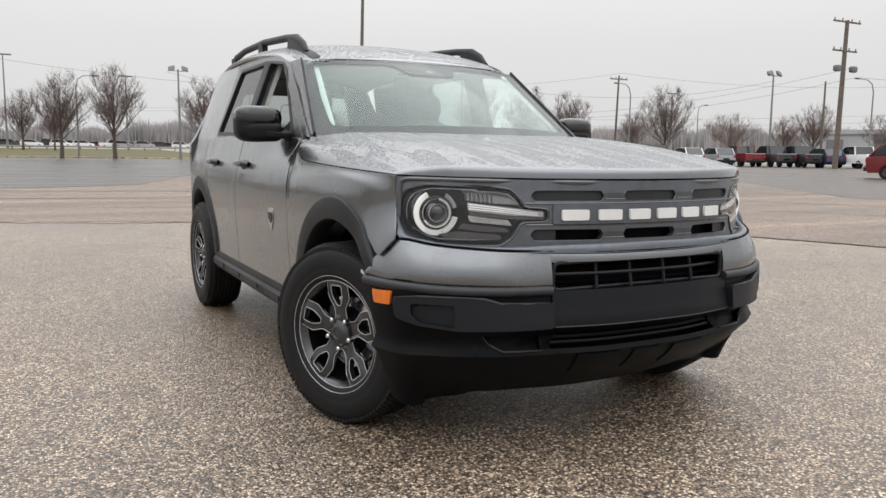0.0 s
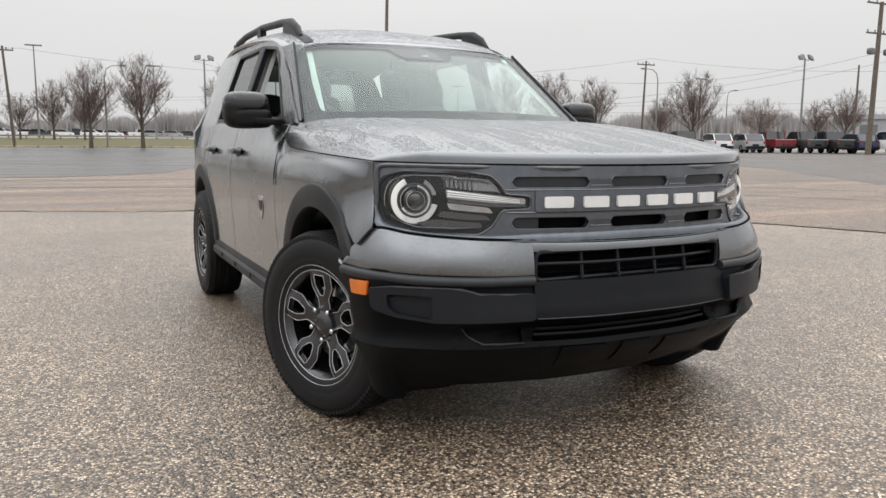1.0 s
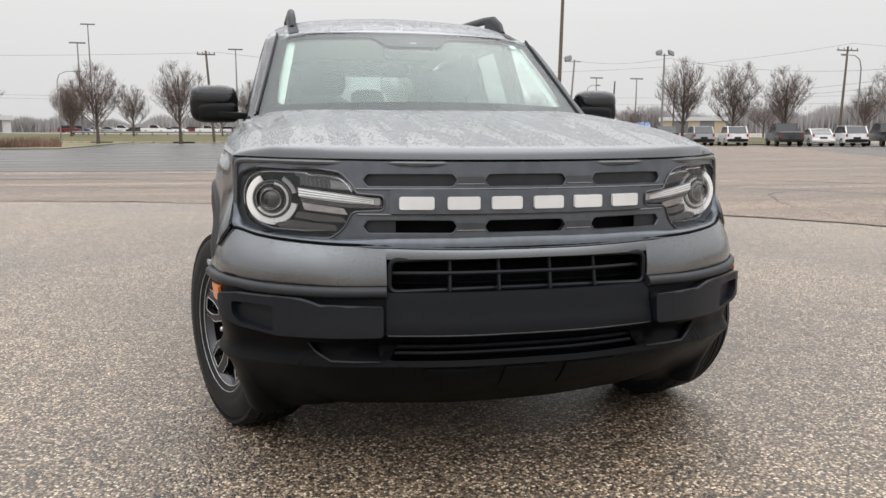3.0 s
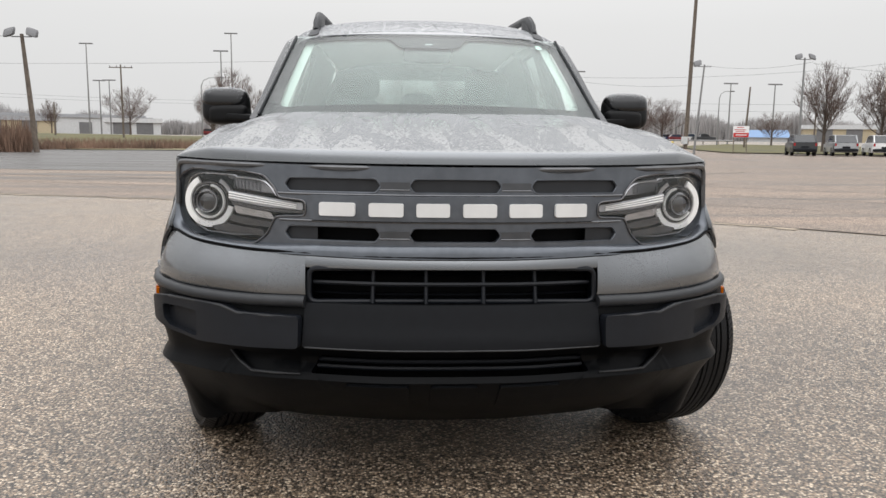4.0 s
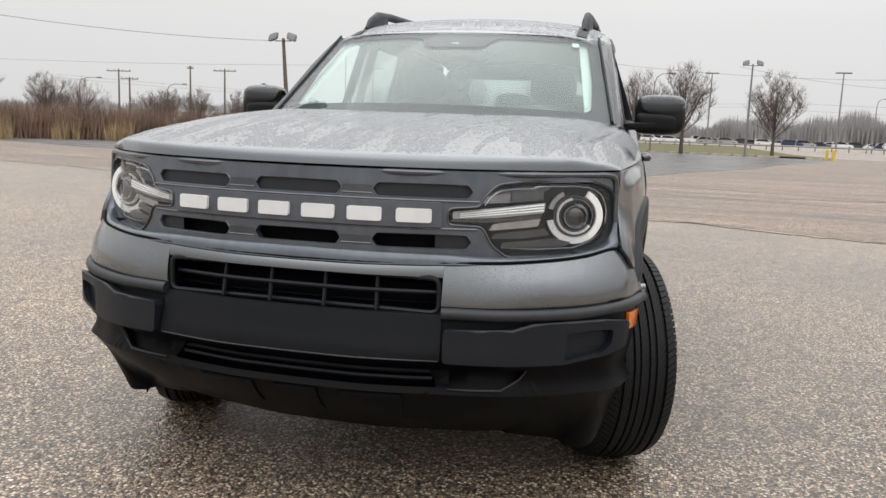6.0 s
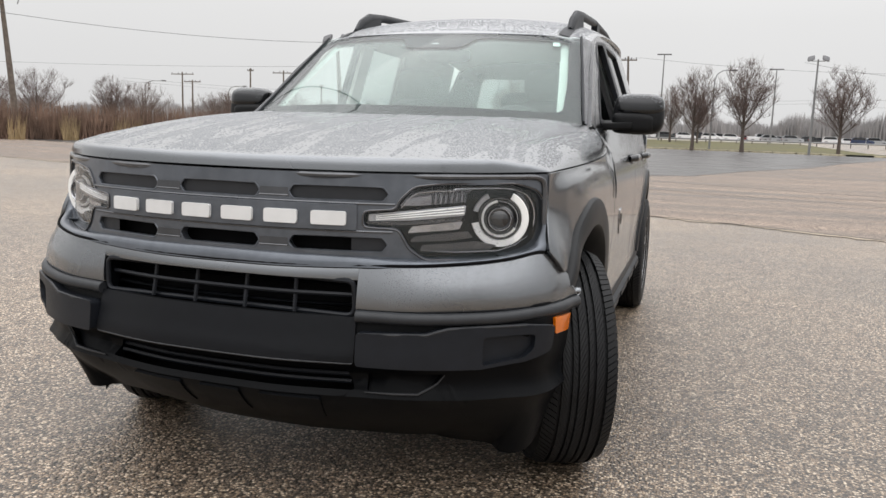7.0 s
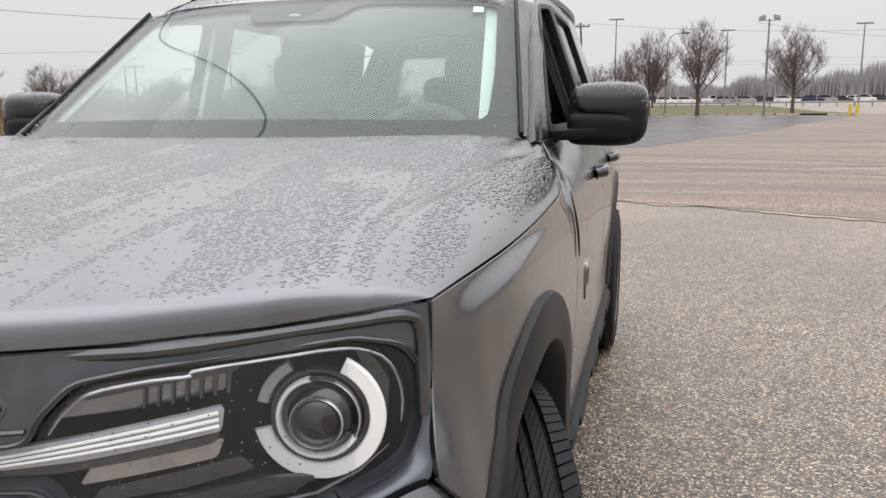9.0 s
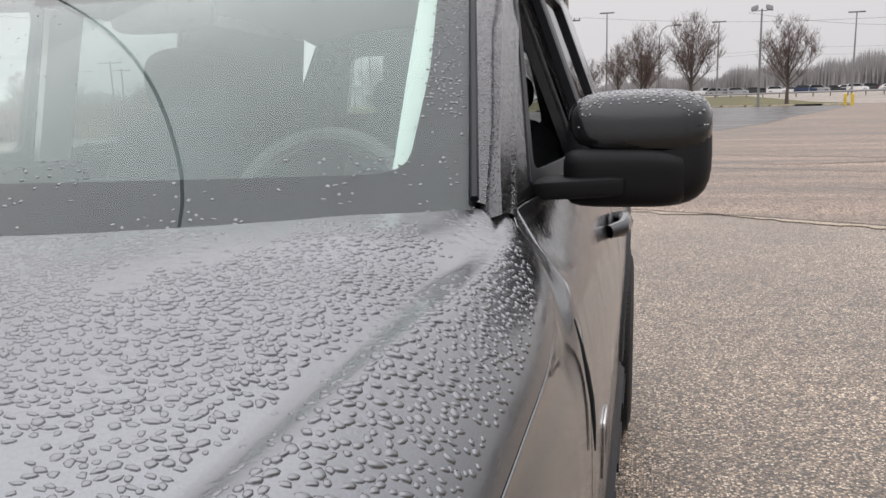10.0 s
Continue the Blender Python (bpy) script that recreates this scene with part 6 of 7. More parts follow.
kinds = [tree(11, 9.0, 3.6, 8, "leafless rounded street tree on the grass strip"), tree(23, 9.0, 3.4, 8, "leafless upright street tree on the grass strip"), tree(37, 9.0, 4.1, 9, "leafless broad street tree near parked cars"), tree(41, 7.0, 5.4, 8, "leafless wide low tree far off")]
TREES = [(EYE8, -0.45, 80, 4.75, 0), (EYE8, 2.85, 80, 5.45, 1), (EYE8, 8.86, 80, 4.75, 0), (EYE8, -2.0, 118, 3.6, 1), (EYE2, -10.95, 80, 4.5, 2), (EYE2, -5.65, 80, 4.62, 0), (EYE2, -8.74, 118, 3.2, 1), (EYE2, -12.6, 118, 3.4, 1), (EYE2, -2.9, 120, 2.7, 0), (EYE2, 0.9, 118, 3.0, 1),
         (EYE2, 30.05, 92, 4.95, 1), (EYE2, 33.35, 92, 4.65, 1), (EYE2, 36.65, 95, 4.2, 0), (EYE2, 35.3, 120, 2.3, 3), (EYE2, 43.4, 92, 4.65, 2), (EYE2, 41.3, 125, 2.9, 0), (EYE0, 48.2, 110, 2.8, 3), (EYE0, 53.4, 100, 3.3, 2), (EYE0, 51.6, 110, 2.6, 0), (EYE0, 57.5, 120, 2.6, 3),
         (EYE4, 17.9, 135, 2.95, 3), (EYE4, 19.2, 135, 2.9, 3), (EYE4, -18.4, 150, 3.15, 3), (EYE4, -12.9, 125, 3.0, 0), (EYE4, 26.4, 120, 2.0, 3), (EYE4, -23.2, 150, 2.2, 1), (EYE8, -46.0, 75, 3.1, 3), (EYE8, -41.5, 70, 2.9, 2), (EYE8, -39.5, 85, 2.6, 3), (EYE8, -48.5, 80, 2.5, 2), (EYE5, -33.3, 90, 2.3, 1), (EYE5, -28.6, 90, 2.4, 1), (EYE4, -30.8, 75, 2.4, 2), (EYE4, -33.5, 75, 2.2, 3)]
first = set()
for i, (eye, az, d, top, kind_) in enumerate(TREES):
    p = spot(eye, az, d)
    if 74 < d < 90 and abs(p.x) < 20:
        p.z += 0.15
    h = d * math.tan(radians(top)) + 1.07 - p.z
    src = kinds[kind_]
    k = h / max(v.co.z for v in src.children[1].data.vertices)
    m = Matrix.Translation(p) @ Matrix.Rotation(i * 1.7, 4, "Z") @ Matrix.Scale(k, 4)
    if kind_ in first:
        o = copy_thing(src, Matrix.Translation(p) @ Matrix.Rotation(i * 1.7, 4, "Z"))
    else:
        o = src
        first.add(kind_)
    o.matrix_basis = m


# poles
def flood_pole(p, h, lean=(0, 0), heads=2, material=GREYPOLE, rad_=0.12, turn=0.0, label="tall grey pole with twin floodlights", name="floodlight_pole"):
    t = thing(name, label, "light pole", "light poles", at=p)
    top = Vector((lean[0], lean[1], h))
    part("pole", tube([(0, 0, -0.3), top * 0.5, top], [rad_, rad_ * 0.85, rad_ * 0.6], sides=10), material, t)
    part("crossarm", tube([top + Vector((-0.55, 0, -0.15)), top + Vector((0.55, 0, -0.15))], 0.035, sides=6), LAMPGREY, t)
    for sx in (-1, 1)[:heads]:
        bm_ = pillow(top.x + sx * 0.62, top.y - 0.1, top.z + 0.08, 0.30, 0.16, 0.24, 5, 6, bend=lambda q: Vector((q.x, q.y + 0.4 * q.z, q.z - 0.3 * sx * q.x)))
        part("lamp_head", bm_, LAMPGREY, t, "boxy floodlight")
    return t


def cobra_pole(p, h, arm, label="grey street lamp with a curved arm"):
    t = thing("street_lamp", label, "street lamp", "street lamps", at=p)
    pts = [(0, 0, -0.2), (0, 0, h * 0.55), (0, 0, h * 0.86), (arm * 0.12, 0, h * 0.95), (arm * 0.45, 0, h * 0.995), (arm, 0, h)]
    part("pole", tube(pts, [0.10, 0.08, 0.06, 0.05, 0.045, 0.04], sides=8), GREYPOLE, t)
    part("lamp_head", pillow(arm * 1.12, 0, h, 0.38, 0.14, 0.09, 3, 6), LAMPGREY, t, "flat lamp head")
    return t


def wire_pole(p, h, arms, lean=0.0, rad_=0.15, label="weathered wooden utility pole with a crossarm"):
    t = thing("utility_pole", label, "utility pole", "utility poles", at=p)
    top = Vector((lean, 0, h))
    part("pole", tube([(0, 0, -0.3), top * 0.5, top], [rad_, rad_ * 0.85, rad_ * 0.65], sides=10), WOODPOLE, t)
    for z, w_ in arms:
        c = top * (z / h)
        part("crossarm", block(c.x - w_, -0.06, z - 0.06, c.x + w_, 0.06, z + 0.06), WOODPOLE, t)
        for s in (-0.92, -0.35, 0.35, 0.92):
            part("insulator", tube([(c.x + s * w_, 0, z + 0.05), (c.x + s * w_, 0, z + 0.26)], 0.05, sides=6), LAMPGREY, t)
    return t


def mast(p, h, label="tall thin mast light"):
    t = thing("mast_light", label, "light pole", "mast lights", at=p)
    part("pole", tube([(0, 0, -0.2), (0, 0, h)], [0.16, 0.08], sides=8), GREYPOLE, t)
    part("lamp_ring", tube([(-1.1, 0, h), (1.1, 0, h)], 0.12, sides=6), LAMPGREY, t)
    return t


def up(d, el, p):
    return d * math.tan(radians(el)) + 1.07 - p.z


for eye, az, d, el in ((EYE8, 7.1, 79, 5.65), (EYE2, 28.65, 78, 5.65), (EYE0, 50.72, 82, 5.55)):
    p = spot(eye, az, d)
    flood_pole(p, up(d, el, p))
p = spot(EYE4, -24.2, 50)
flood_pole(p, up(50, 6.4, p), lean=(-0.45, 0), material=WOODPOLE, rad_=0.16, label="leaning wooden pole with twin floodlights")
p = spot(EYE8, -47.3, 46)
flood_pole(p, 7.2, lean=(-0.5, -0.2), material=WOODPOLE, rad_=0.17, label="leaning wooden pole with twin floodlights")
p = spot(EYE0, 54.8, 72)
big = wire_pole(p, up(72, 8.8, p), ((up(72, 8.7, p), 1.7), (up(72, 6.9, p), 1.5)), lean=0.25, rad_=0.24, label="tall wooden utility pole with two crossarms and floodlights")
for sx in (-1, 1):
    part("lamp_head", pillow(sx * 1.0, -0.3, up(72, 5.75, p), 0.36, 0.2, 0.26, 5, 6), LAMPGREY, big, "boxy floodlight")
p = spot(EYE0, 53.9, 85)
wire_pole(p, up(85, 5.0, p), (), rad_=0.13, label="plain weathered wooden pole")
p = spot(EYE4, 20.8, 100)
tp = wire_pole(p, 24.0, ((23.0, 1.6),), lean=0.5, rad_=0.27, label="tall leaning wooden utility pole with a meter box")
part("meter_box", block(-0.6, -0.45, 0.6, 0.1, -0.2, 1.5), SIDING, tp, "pale meter box")
p = spot(EYE4, 21.35, 66)
flood_pole(p, up(66, 5.4, p), lean=(0.5, 0), heads=1, rad_=0.10, label="slim leaning grey lamp pole")
for eye, az, d, el, w_, ln in ((EYE2, -3.4, 84, 5.8, 0.9, -0.5), (EYE2, 39.9, 95, 5.7, 1.3, 0.35), (EYE4, -18.85, 118, 4.8, 1.6, 0.0), (EYE5, -29.6, 118, 4.05, 1.8, 0.0), (EYE5, -36.5, 125, 3.6, 2.0, 0.0), (EYE4, 24.67, 108, 3.86, 0.0, 0.35), (EYE5, -31.9, 118, 4.1, 0.5, 0.0), (EYE4, 29.0, 125, 2.4, 0, 0), (EYE8, -36.2, 120, 3.1, 1.4, 0), (EYE4, -26.6, 120, 3.2, 0.4, 0), (EYE4, -23.0, 130, 2.2, 0, 0)):
    p = spot(eye, az, d)
    h = up(d, el, p)
    wire_pole(p, h, ((h * 0.96, w_),) if w_ else (), lean=ln)
for eye, az, d, el, arm in ((EYE0, 2.75, 86, 4.9, 1.6), (EYE2, 40.9, 92, 5.1, -1.9), (EYE4, -13.7, 112, 4.15, 2.4), (EYE0, 56.7, 90, 5.0, -2.4), (EYE5, -38.9, 110, 2.9, 2.6), (EYE5, -33.4, 118, 2.8, 2.4), (EYE4, 22.9, 118, 3.6, 1.6), (EYE4, 15.3, 125, 3.4, 1.2), (EYE0, 46.0, 118, 3.6, 1.4)):
    p = spot(eye, az, d)
    cobra_pole(p, up(d, el, p), arm)
for eye, az, d, el in ((EYE2, -1.8, 128, 5.95), (EYE4, -20.9, 145, 6.05), (EYE4, -11.6, 140, 7.2), (EYE2, -11.9, 125, 6.0), (EYE8, 4.6, 140, 5.0), (EYE4, -20.2, 150, 3.7), (EYE4, -19.6, 150, 3.75), (EYE2, 43.9, 130, 4.4), (EYE4, 26.4, 130, 4.0), (EYE4, 23.6, 130, 4.1), (EYE0, 14.0, 130, 5.0)):
    p = spot(eye, az, d)
    mast(p, up(d, el, p))


# wires strung far off
def wire(a, b, sag, r_=0.011):
    pts = [Vector(a).lerp(Vector(b), t) - Vector((0, 0, sag * 4 * t * (1 - t))) for t in frange(0, 1, 14)]
    tagged(part("power_line", tube(pts, r_, sides=4, caps=False), CABLE), "thin black overhead power line", "cable", "power lines")


def sky_at(eye, az, d, el):
    p = spot(eye, az, d)
    p.z = 1.07 + d * math.tan(radians(el))
    return p


for (a0, d0, e0), (a1, d1, e1), sag in (((-60, 120, 3.4), (-3.4, 84, 5.7), 1.5), ((-3.4, 84, 5.7), (39.9, 95, 5.9), 2.5), ((39.9, 95, 5.9), (66, 95, 5.0), 1.5), ((-40, 130, 3.0), (10, 130, 3.05), 1.6), ((-40, 130, 2.8), (10, 130, 2.85), 1.6), ((10, 130, 3.05), (62, 120, 2.9), 1.4), ((10, 130, 2.6), (62, 120, 2.5), 1.4), ((7.1, 79, 5.4), (20.8, 100, 4.0), 0.8), ((20.8, 100, 5.6), (28.6, 78, 5.4), 0.7), ((28.6, 78, 5.3), (50, 82, 5.2), 1.6), ((30, 95, 3.0), (54.8, 72, 6.0), 1.4), ((30, 95, 2.8), (54.8, 72, 5.3), 1.4), ((54.8, 72, 5.3), (80, 60, 5.2), 1.0), ((-24.6, 50, 6.2), (-60, 45, 8.0), 0.8)):
    wire(sky_at(EYE4, a0, d0, e0), sky_at(EYE4, a1, d1, e1), sag)


# parked cars
def paint(name, c, metal=0.2):
    return mat(name, c, 0.35, metal, 0.6, grain=0.04)


P_WHITE, P_DARK, P_SILVER, P_RED, P_BLUE, P_GREY = paint("white_car_paint", (0.72, 0.72, 0.72), 0), paint("black_car_paint", (0.018, 0.019, 0.021)), paint("silver_car_paint", (0.35, 0.36, 0.37), 0.5), paint("red_car_paint", (0.16, 0.012, 0.016)), paint("blue_car_paint", (0.02, 0.035, 0.09)), paint("grey_car_paint", (0.045, 0.05, 0.052), 0.4)
DARKGLASS = mat("dark_car_glass", (0.015, 0.017, 0.02), 0.1, coat=0.5)


def profile_body(prof, half, inset=0.0):
    """A car body from its side outline (y, z), lofted across with rounded shoulders."""
    bm_ = bmesh.new()
    xs = [-half, -half * 0.94, -half * 0.7, 0, half * 0.7, half * 0.94, half]
    cols = []
    cy, cz = sum(a for a, _ in prof) / len(prof), sum(b for _, b in prof) / len(prof)
    for x in xs:
        k = 0.93 if abs(x) == half else (0.985 if abs(x) > half * 0.9 else 1.0)
        cols.append([bm_.verts.new((x, cy + (a - cy) * k, cz + (b - cz) * (k if b > cz else 1))) for a, b in prof])
    for p_, q_ in zip(cols, cols[1:]):
        for j in range(len(prof)):
            bm_.faces.new((p_[j], p_[(j + 1) % len(prof)], q_[(j + 1) % len(prof)], q_[j]))
    bm_.faces.new(cols[0][::-1])
    bm_.faces.new(cols[-1])
    return bm_


BODY = {
    "suv": ([(-2.3, 0.35), (-2.33, 0.75), (-2.1, 0.98), (-1.1, 1.08), (1.9, 1.1), (2.28, 1.05), (2.33, 0.45), (2.2, 0.3)], [(-1.25, 1.05), (-0.45, 1.62), (0.3, 1.68), (1.7, 1.64), (2.2, 1.08)], 4.6),
    "sedan": ([(-2.35, 0.32), (-2.38, 0.62), (-2.2, 0.78), (-1.0, 0.92), (1.5, 0.98), (2.3, 0.95), (2.38, 0.45), (2.25, 0.28)], [(-1.05, 0.9), (-0.25, 1.38), (0.4, 1.45), (1.0, 1.40), (1.85, 0.97)], 4.7),
    "truck": ([(-2.8, 0.45), (-2.83, 0.95), (-2.65, 1.12), (-1.3, 1.2), (2.75, 1.22), (2.83, 1.15), (2.83, 0.6), (2.7, 0.45)], [(-1.4, 1.18), (-0.75, 1.82), (-0.2, 1.9), (0.75, 1.88), (0.95, 1.2)], 5.6),
}


def parked(kind_, paint_, label):
    t = thing("parked_" + {"suv": "suv", "sedan": "sedan", "truck": "pickup_truck"}[kind_], label, {"suv": "car", "sedan": "car", "truck": "pickup truck"}[kind_], "parked vehicles")
    low, cab, ln = BODY[kind_]
    hw = 0.92 if kind_ != "truck" else 0.98
    part("body", profile_body(low, hw), paint_, t)
    c = profile_body([(a, b) for a, b in cab], hw * 0.88)
    part("cabin_glass", c, DARKGLASS, t, "dark windows")
    roof_p = [(a, b) for a, b in cab[1:-1]]
    top = [(a, b + 0.02) for a, b in roof_p] + [(a, b - 0.06) for a, b in roof_p[::-1]]
    part("roof", profile_body(top, hw * 0.86), paint_, t)
    for sx in (-1, 1):
        for a, b in ((cab[0], cab[1]), (cab[-1], cab[-2])):
            part("pillar", tube([(sx * hw * 0.86, a[0], a[1]), (sx * hw * 0.82, b[0], b[1])], 0.05, sides=6), paint_, t)
        part("tail_lamp", block(sx * hw * 0.84 - 0.07, ln / 2 - 0.06, 0.8, sx * hw * 0.84 + 0.07, ln / 2 + 0.02, 1.02), REDLENS, t, "red tail lamp")
        part("head_lamp", block(sx * hw * 0.8 - 0.14, -ln / 2 - 0.035, 0.68, sx * hw * 0.8 + 0.14, -ln / 2 + 0.05, 0.82), SILVERREF, t)
        for wy in (-ln * 0.31, ln * 0.30):
            bm_ = lathe([(-0.11, 0.22), (-0.12, 0.33), (0, 0.36), (0.12, 0.33), (0.115, 0.24)], 20)
            bmesh.ops.transform(bm_, matrix=Matrix.Translation((sx * (hw - 0.1), wy, 0.36)), verts=bm_.verts)
            w_ = part("wheel", bm_, RUBBER, t)
            bm_ = lathe([(0.10, 0.24), (0.10, 0.20), (0.07, 0.05), (0.075, 0.001)], 16)
            bmesh.ops.transform(bm_, matrix=Matrix.Translation((sx * (hw - 0.1), wy, 0.36)) @ Matrix.Diagonal((sx, 1, 1, 1)), verts=bm_.verts)
            part("hub", bm_, RIM, w_)
    part("plate_recess", block(-0.28, ln / 2 - 0.02, 0.62, 0.28, ln / 2 + 0.03, 0.78), BLACK, t)
    part("rear_bumper", pillow(0, ln / 2 + 0.0, 0.5, hw * 0.95, 0.1, 0.13, 5, 6), BLACK if kind_ != "sedan" else paint_, t)
    return t


protos = {}


def park(kind_, pm, p, yaw, label):
    key = (kind_, pm.name)
    m = Matrix.Translation(p) @ Matrix.Rotation(radians(yaw), 4, "Z")
    if key in protos:
        o = copy_thing(protos[key], m)
    else:
        o = protos[key] = parked(kind_, pm, label)
        o.matrix_basis = m
    o["label"] = label
    return o


for az, d, kind_, pm, label, yw in ((28.85, 70, "suv", P_DARK, "black SUV parked at the grass", 160), (31.2, 72, "suv", P_SILVER, "silver SUV parked at the grass", 160), (33.4, 73, "suv", P_WHITE, "white SUV parked in the row", 158), (36.65, 72, "truck", P_GREY, "dark grey pickup parked in the row", 156), (38.6, 73, "sedan", P_WHITE, "white sedan parked in the row", 156), (40.5, 73, "suv", P_WHITE, "white SUV parked in the row", 156), (42.7, 74, "truck", P_DARK, "black pickup truck parked in the row", 156),
                                   (44.8, 75, "suv", P_WHITE, "white SUV parked in the row", 156), (46.8, 75, "suv", P_SILVER, "silver SUV parked in the row", 156), (49.0, 77, "truck", P_RED, "dark red pickup truck parked in the row", 156), (50.9, 77, "truck", P_GREY, "grey pickup truck parked in the row", 156), (52.6, 77, "truck", P_DARK, "black pickup truck parked in the row", 156), (54.0, 77, "suv", P_BLUE, "blue SUV parked behind the pole", 156), (56.1, 76, "truck", P_WHITE, "white pickup truck parked in the row", 156), (58.4, 78, "truck", P_SILVER, "silver pickup parked in the row", 156), (60.4, 78, "suv", P_WHITE, "white SUV parked in the row", 156)):
    e = EYE2 if az < 48 else EYE0
    park(kind_, pm, spot(e, az, d), yw, label)
park("suv", P_RED, spot(EYE0, 59.7, 43), 30, "dark red SUV standing alone on the lot")
rc = random.Random(9)
cols = [P_WHITE, P_WHITE, P_SILVER, P_DARK, P_GREY, P_RED, P_WHITE, P_BLUE]
for i in range(46):
    az = -13 + i * 0.78 + rc.uniform(-0.25, 0.25)
    pm = cols[rc.randrange(len(cols))]
    kd = ("suv", "sedan", "suv", "truck")[rc.randrange(4)]
    park(kd, pm, spot(EYE4, az, 196 + rc.uniform(-4, 5)), 90 + rc.uniform(-8, 8), pm.name.split("_")[0] + " " + {"suv": "SUV", "sedan": "sedan", "truck": "pickup"}[kd] + " parked in the far lot")

# guard rail behind the grass
gr = thing("guard_rail", "grey steel guard rail on short posts", "guard rail")
ra = [spot(EYE4, a, 124) for a in frange(-13, 24, 38)]
part("rail", tube([p + Vector((0, 0, 0.62)) for p in ra], 0.14, sides=6, flat=1.0), GREYPOLE, gr)
for p in ra:
    part("post", tube([p - Vector((0, 0, 0.2)), p + Vector((0, 0, 0.75))], 0.07, sides=6), WOODPOLE, gr)

# kerb stones in front of the grass
kb = [Vector((x, y, 0)) for x, y in ((-60, 84), (-20, 82), (4, 80), (18, 74))]
rk = random.Random(3)
for a, b in zip(kb, kb[1:]):
    n = max(2, int((b - a).length / 2.0))
    for i in range(n):
        if rk.random() < 0.12:
            continue
        p, q = a.lerp(b, (i + 0.03) / n), a.lerp(b, (i + 0.97) / n)
        d = (q - p).normalized()
        z = rise(p.x, p.y)
        bm_ = block(0, -0.16, -0.05, (q - p).length, 0.10, 0.17)
        o = part("kerb", bm_, KERB, None, bevel=0.03)
        o.matrix_basis = Matrix.Translation((p.x, p.y, z)) @ Matrix.Rotation(math.atan2(d.y, d.x), 4, "Z")
        tagged(o, "worn beige concrete kerb stone", "kerb", kind="structure")
laid("grass_verge", [(30, 66), (42, 60), (52, 56), (75, 85), (50, 112), (38, 100)], 0.10, GRASS, "mown winter grass beside the lot", "grass", 6.0)
laid("far_verge", [(-20, 50), (-14, 52), (-15, 110), (-75, 110), (-75, 60)], 0.06, mat("rough_winter_grass", (0.17, 0.15, 0.08), 0.95, grain=0.5, scale=3, grime=0.4, gscale=0.1), "rough brown grass beyond the lot", "grass", 6.0)

# signs
s = spot(EYE4, 24.4, 74)
sg_ = thing("notice_board", "white and red notice board on two posts", "sign", at=s)
part("board", block(-0.72, -0.04, 1.45, 0.72, 0.04, 2.45), WHITE, sg_)
part("red_field", block(-0.70, -0.05, 1.47, 0.70, -0.041, 1.85), REDSIGN, sg_)
for z, w_ in ((2.32, 0.30), (2.12, 0.52), (1.98, 0.42)):
    part("writing_bar", block(-w_ - 0.1, -0.05, z - 0.03, w_ - 0.1, -0.041, z + 0.03), REDSIGN, sg_)
part("writing_bar", block(-0.5, -0.06, 1.62, 0.5, -0.051, 1.70), WHITE, sg_)
for x in (-0.6, 0.6):
    part("post", tube([(x, 0.06, -0.3), (x, 0.06, 2.4)], 0.04, sides=6), WOODPOLE, sg_)
s = spot(EYE4, 16.65, 92)
sg_ = thing("road_sign", "red and white road sign on a thin post", "sign", at=s)
part("board", block(-0.42, -0.03, 1.35, 0.42, 0.0, 2.2), REDSIGN, sg_)
part("white_bar", block(-0.26, -0.04, 1.72, 0.26, -0.031, 1.84), WHITE, sg_)
part("lower_board", block(-0.42, -0.03, 0.75, 0.42, 0.0, 1.3), REDSIGN, sg_)
part("post", tube([(0, 0.04, -0.3), (0, 0.04, 2.2)], 0.04, sides=6), GREYPOLE, sg_)
for eye, az, d in ((EYE5, 12.6, 77), (EYE5, 13.0, 76), (EYE4, 19.55, 80), (EYE4, 19.9, 78)):
    o = tagged(part("bollard", tube([(0, 0, -0.1), (0, 0, 0.95), (0, 0, 1.02)], [0.13, 0.13, 0.06], sides=10), YELLOW), "yellow painted steel bollard", "bollard", "yellow bollards")
    o.location = spot(eye, az, d)

# brush, straw and far woods
rb = random.Random(21)


def blades(name, spots, hmin, hmax, material, label, spread_=0.5, width=0.03):
    bm_ = bmesh.new()
    for x, y in spots:
        z = rise(x, y)
        h = rb.uniform(hmin, hmax)
        a, b = rb.uniform(0, 6.28), rb.uniform(0, 6.28)
        dx, dy = math.cos(a) * width, math.sin(a) * width
        lx, ly = math.cos(b) * spread_ * h * rb.random(), math.sin(b) * spread_ * h * rb.random()
        v0, v1, v2 = bm_.verts.new((x - dx, y - dy, z)), bm_.verts.new((x + dx, y + dy, z)), bm_.verts.new((x + dy, y - dx, z))
        v3 = bm_.verts.new((x + lx, y + ly, z + h))
        bm_.faces.new((v0, v1, v3))
        bm_.faces.new((v1, v2, v3))
        bm_.faces.new((v2, v0, v3))
    return tagged(part(name, bm_, material, fix=False), label, "brush", kind="stuff")


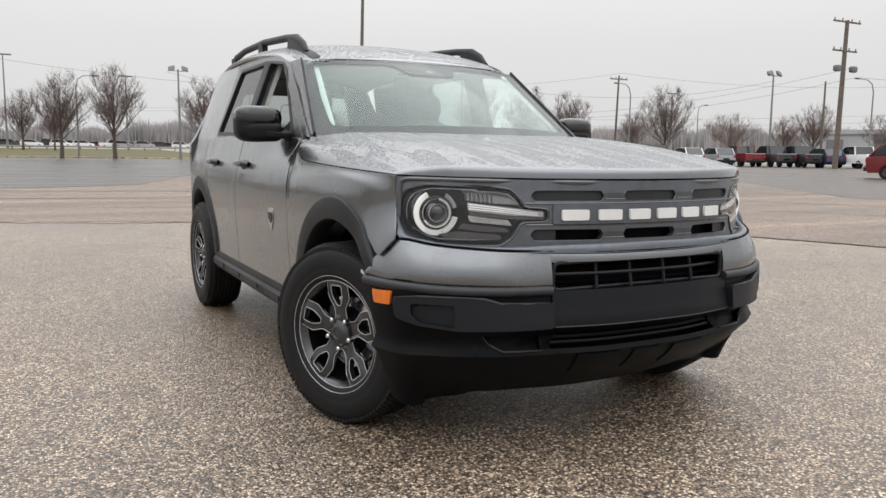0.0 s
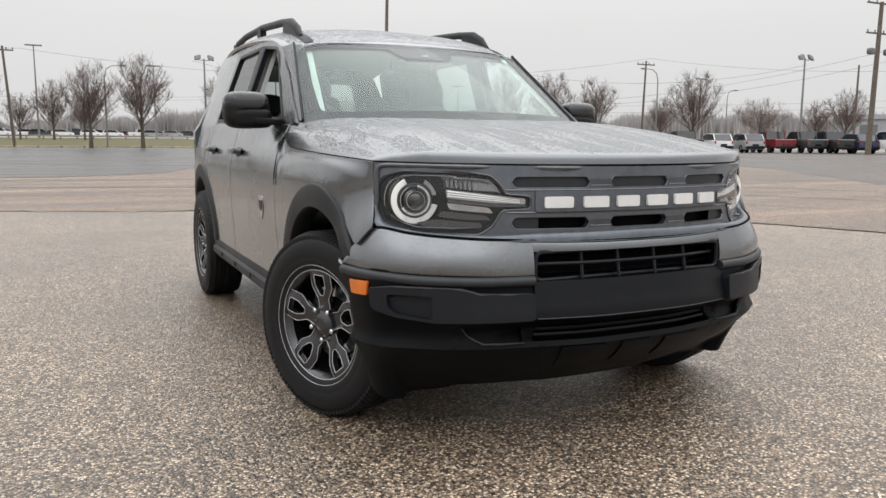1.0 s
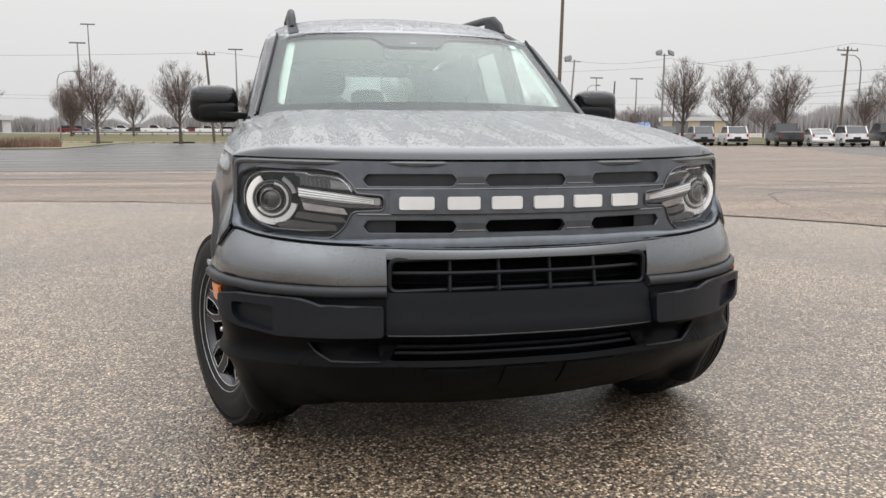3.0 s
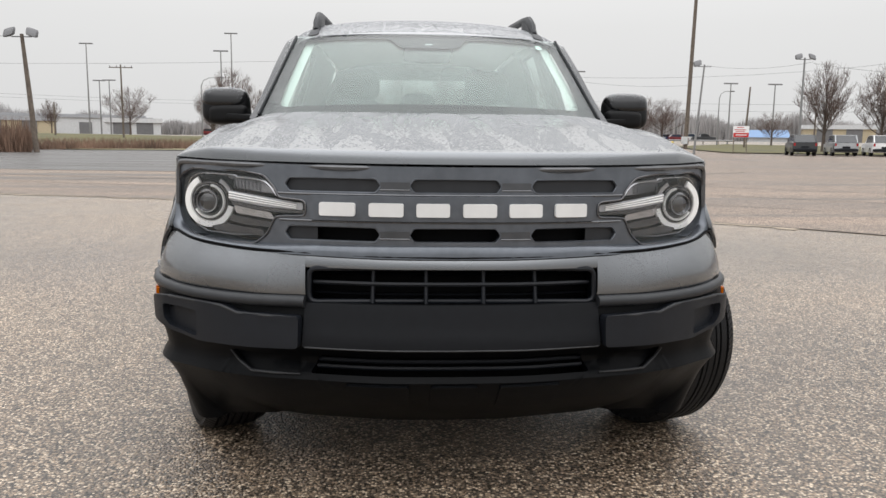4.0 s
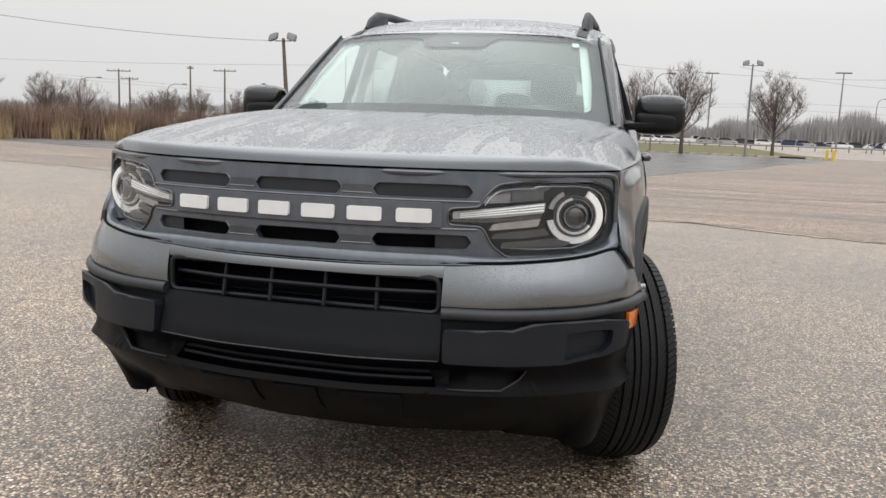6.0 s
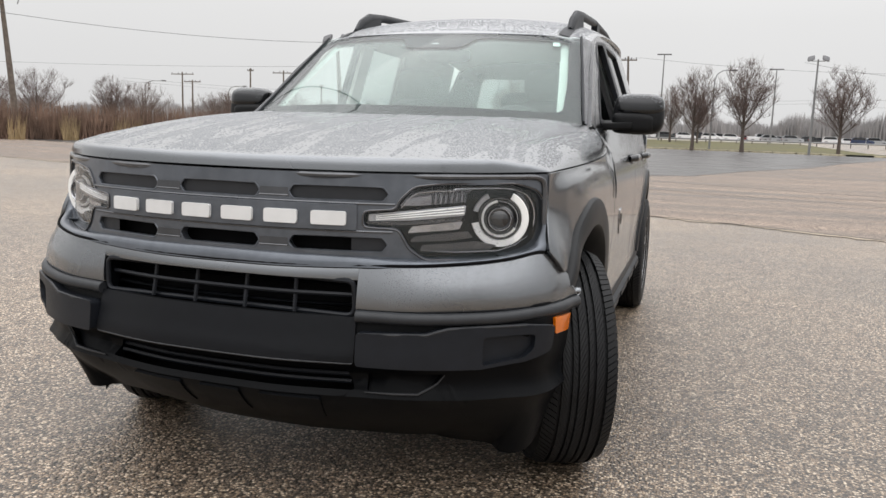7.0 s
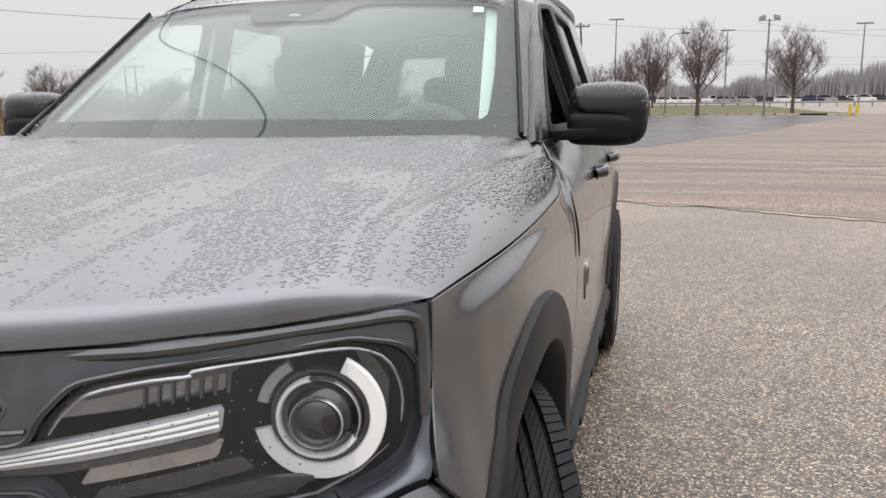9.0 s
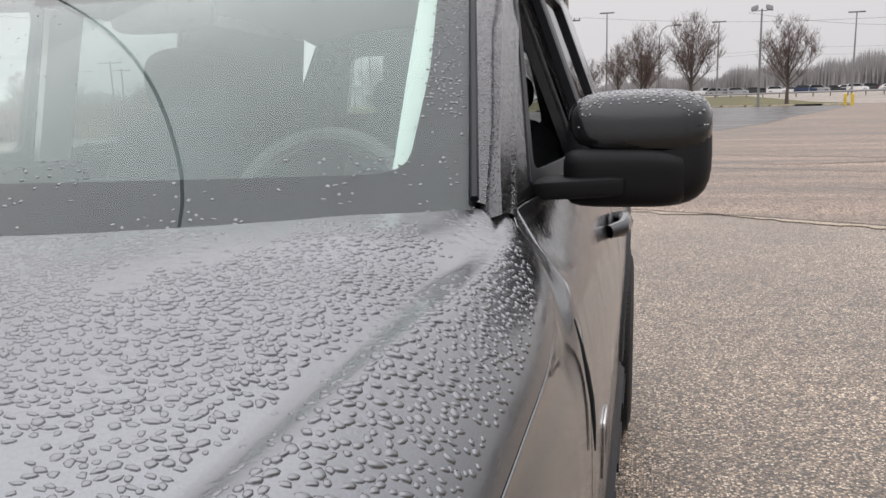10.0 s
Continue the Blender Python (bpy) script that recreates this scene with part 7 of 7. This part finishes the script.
line = []
for i in range(15000):
    t = rb.random()
    az = -62 + 37.5 * t
    d = (37 + 13 * t) + rb.expovariate(1 / 5.0)
    p = spot(EYE4, az, d)
    line.append((p.x, p.y))
blades("brush_thicket", line, 0.7, 2.2, BRUSH, "tangled reddish brown dry brush", 0.35, 0.035)
line = []
for i in range(2600):
    az = -56 + 24 * (rb.random() ** 1.0)
    d = 36.5 + 13 * (az + 62) / 37.5 + rb.uniform(-0.6, 1.4)
    if math.sin(az * 1.9) + 0.5 * math.sin(az * 4.1) < 0.45:
        continue
    p = spot(EYE4, az, d)
    line.append((p.x, p.y))
blades("dry_grass_tufts", line, 0.5, 1.5, STRAW, "pale dry grass tufts at the lot edge", 0.3, 0.03)
line = []
for i in range(5000):
    az = -30 + 16 * rb.random()
    p = spot(EYE4, az, 54 + 8 * rb.random() + (az + 30) * 0.5)
    line.append((p.x, p.y))
blades("low_brush", line, 0.25, 0.95, BRUSH, "low dry brush along the verge", 0.5, 0.03)
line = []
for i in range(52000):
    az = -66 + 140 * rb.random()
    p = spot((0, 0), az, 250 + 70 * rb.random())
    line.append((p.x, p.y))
woods = blades("far_woods", line, 4.2, 5.6, WOODS, "leafless woods on the horizon, haze in their pale grey", 0.30, 0.34)
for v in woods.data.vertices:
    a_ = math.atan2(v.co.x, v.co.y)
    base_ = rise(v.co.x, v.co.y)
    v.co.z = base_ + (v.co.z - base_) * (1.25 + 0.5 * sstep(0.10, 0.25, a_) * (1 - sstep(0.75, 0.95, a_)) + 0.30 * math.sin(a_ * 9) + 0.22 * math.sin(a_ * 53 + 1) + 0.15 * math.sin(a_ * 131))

# far buildings
def shed(p, w_, dep, h, wall, roof_, label, yaw=0.0, doors=0, pitch=0.0):
    t = thing("warehouse", label, "building", at=p)
    t.rotation_euler = (0, 0, radians(yaw))
    part("wall", block(-w_ / 2, 0, -1, w_ / 2, dep, h), wall, t)
    if pitch:
        bm_ = bmesh.new()
        v = [bm_.verts.new(c) for c in ((-w_ / 2 - 0.5, -0.5, h), (w_ / 2 + 0.5, -0.5, h), (w_ / 2 + 0.5, dep + 0.5, h), (-w_ / 2 - 0.5, dep + 0.5, h), (-w_ / 2 - 0.5, dep / 2, h + pitch), (w_ / 2 + 0.5, dep / 2, h + pitch))]
        for f in ((0, 1, 5, 4), (2, 3, 4, 5), (0, 4, 3), (1, 2, 5), (0, 3, 2, 1)):
            bm_.faces.new([v[i] for i in f])
        part("roof", bm_, roof_, t)
    else:
        part("roof", block(-w_ / 2 - 0.4, -0.4, h, w_ / 2 + 0.4, dep, h + 0.9), roof_, t)
    for i in range(doors):
        x = -w_ / 2 + (i + 0.7) * w_ / (doors + 0.4)
        part("door", block(x - 1.6, -0.12, -0.5, x + 1.6, -0.02, 3.4), LAMPGREY, t)
    return t


shed(spot(EYE4, -25.5, 235), 66, 30, 4.6, SIDING, ROOFGREY, "long low pale warehouse with a grey roof", 24, 7)
shed(spot(EYE4, -26.5, 215), 26, 12, 3.2, TAN, ROOFGREY, "low tan shed beside the warehouse", 24, 3)
shed(spot(EYE4, -18.2, 170), 10.5, 6, 2.4, SIDING, SIDING, "small white site building", 18, 2)
shed(spot(EYE4, 26.2, 165), 7, 8, 0.9, SIDING, BLUEROOF, "small building with a blue roof", -20, 0, 1.5)
shed(spot(EYE4, 30.5, 190), 14, 10, 3.0, TAN, SIDING, "far tan and white building", -25, 2)
shed(spot(EYE0, 57.5, 180), 30, 14, 4.5, ROOFGREY, ROOFGREY, "far grey industrial building", -55, 3)

# cable that crosses high over the lot beside the car
wire_pole(Vector((12, -9.86, 0)), 7.6, ((7.2, 1.0),), label="wooden utility pole beside the lot")
wire((12, -9.86, 7.3), (-33, 29.8, 7.0), 0.25, 0.020)
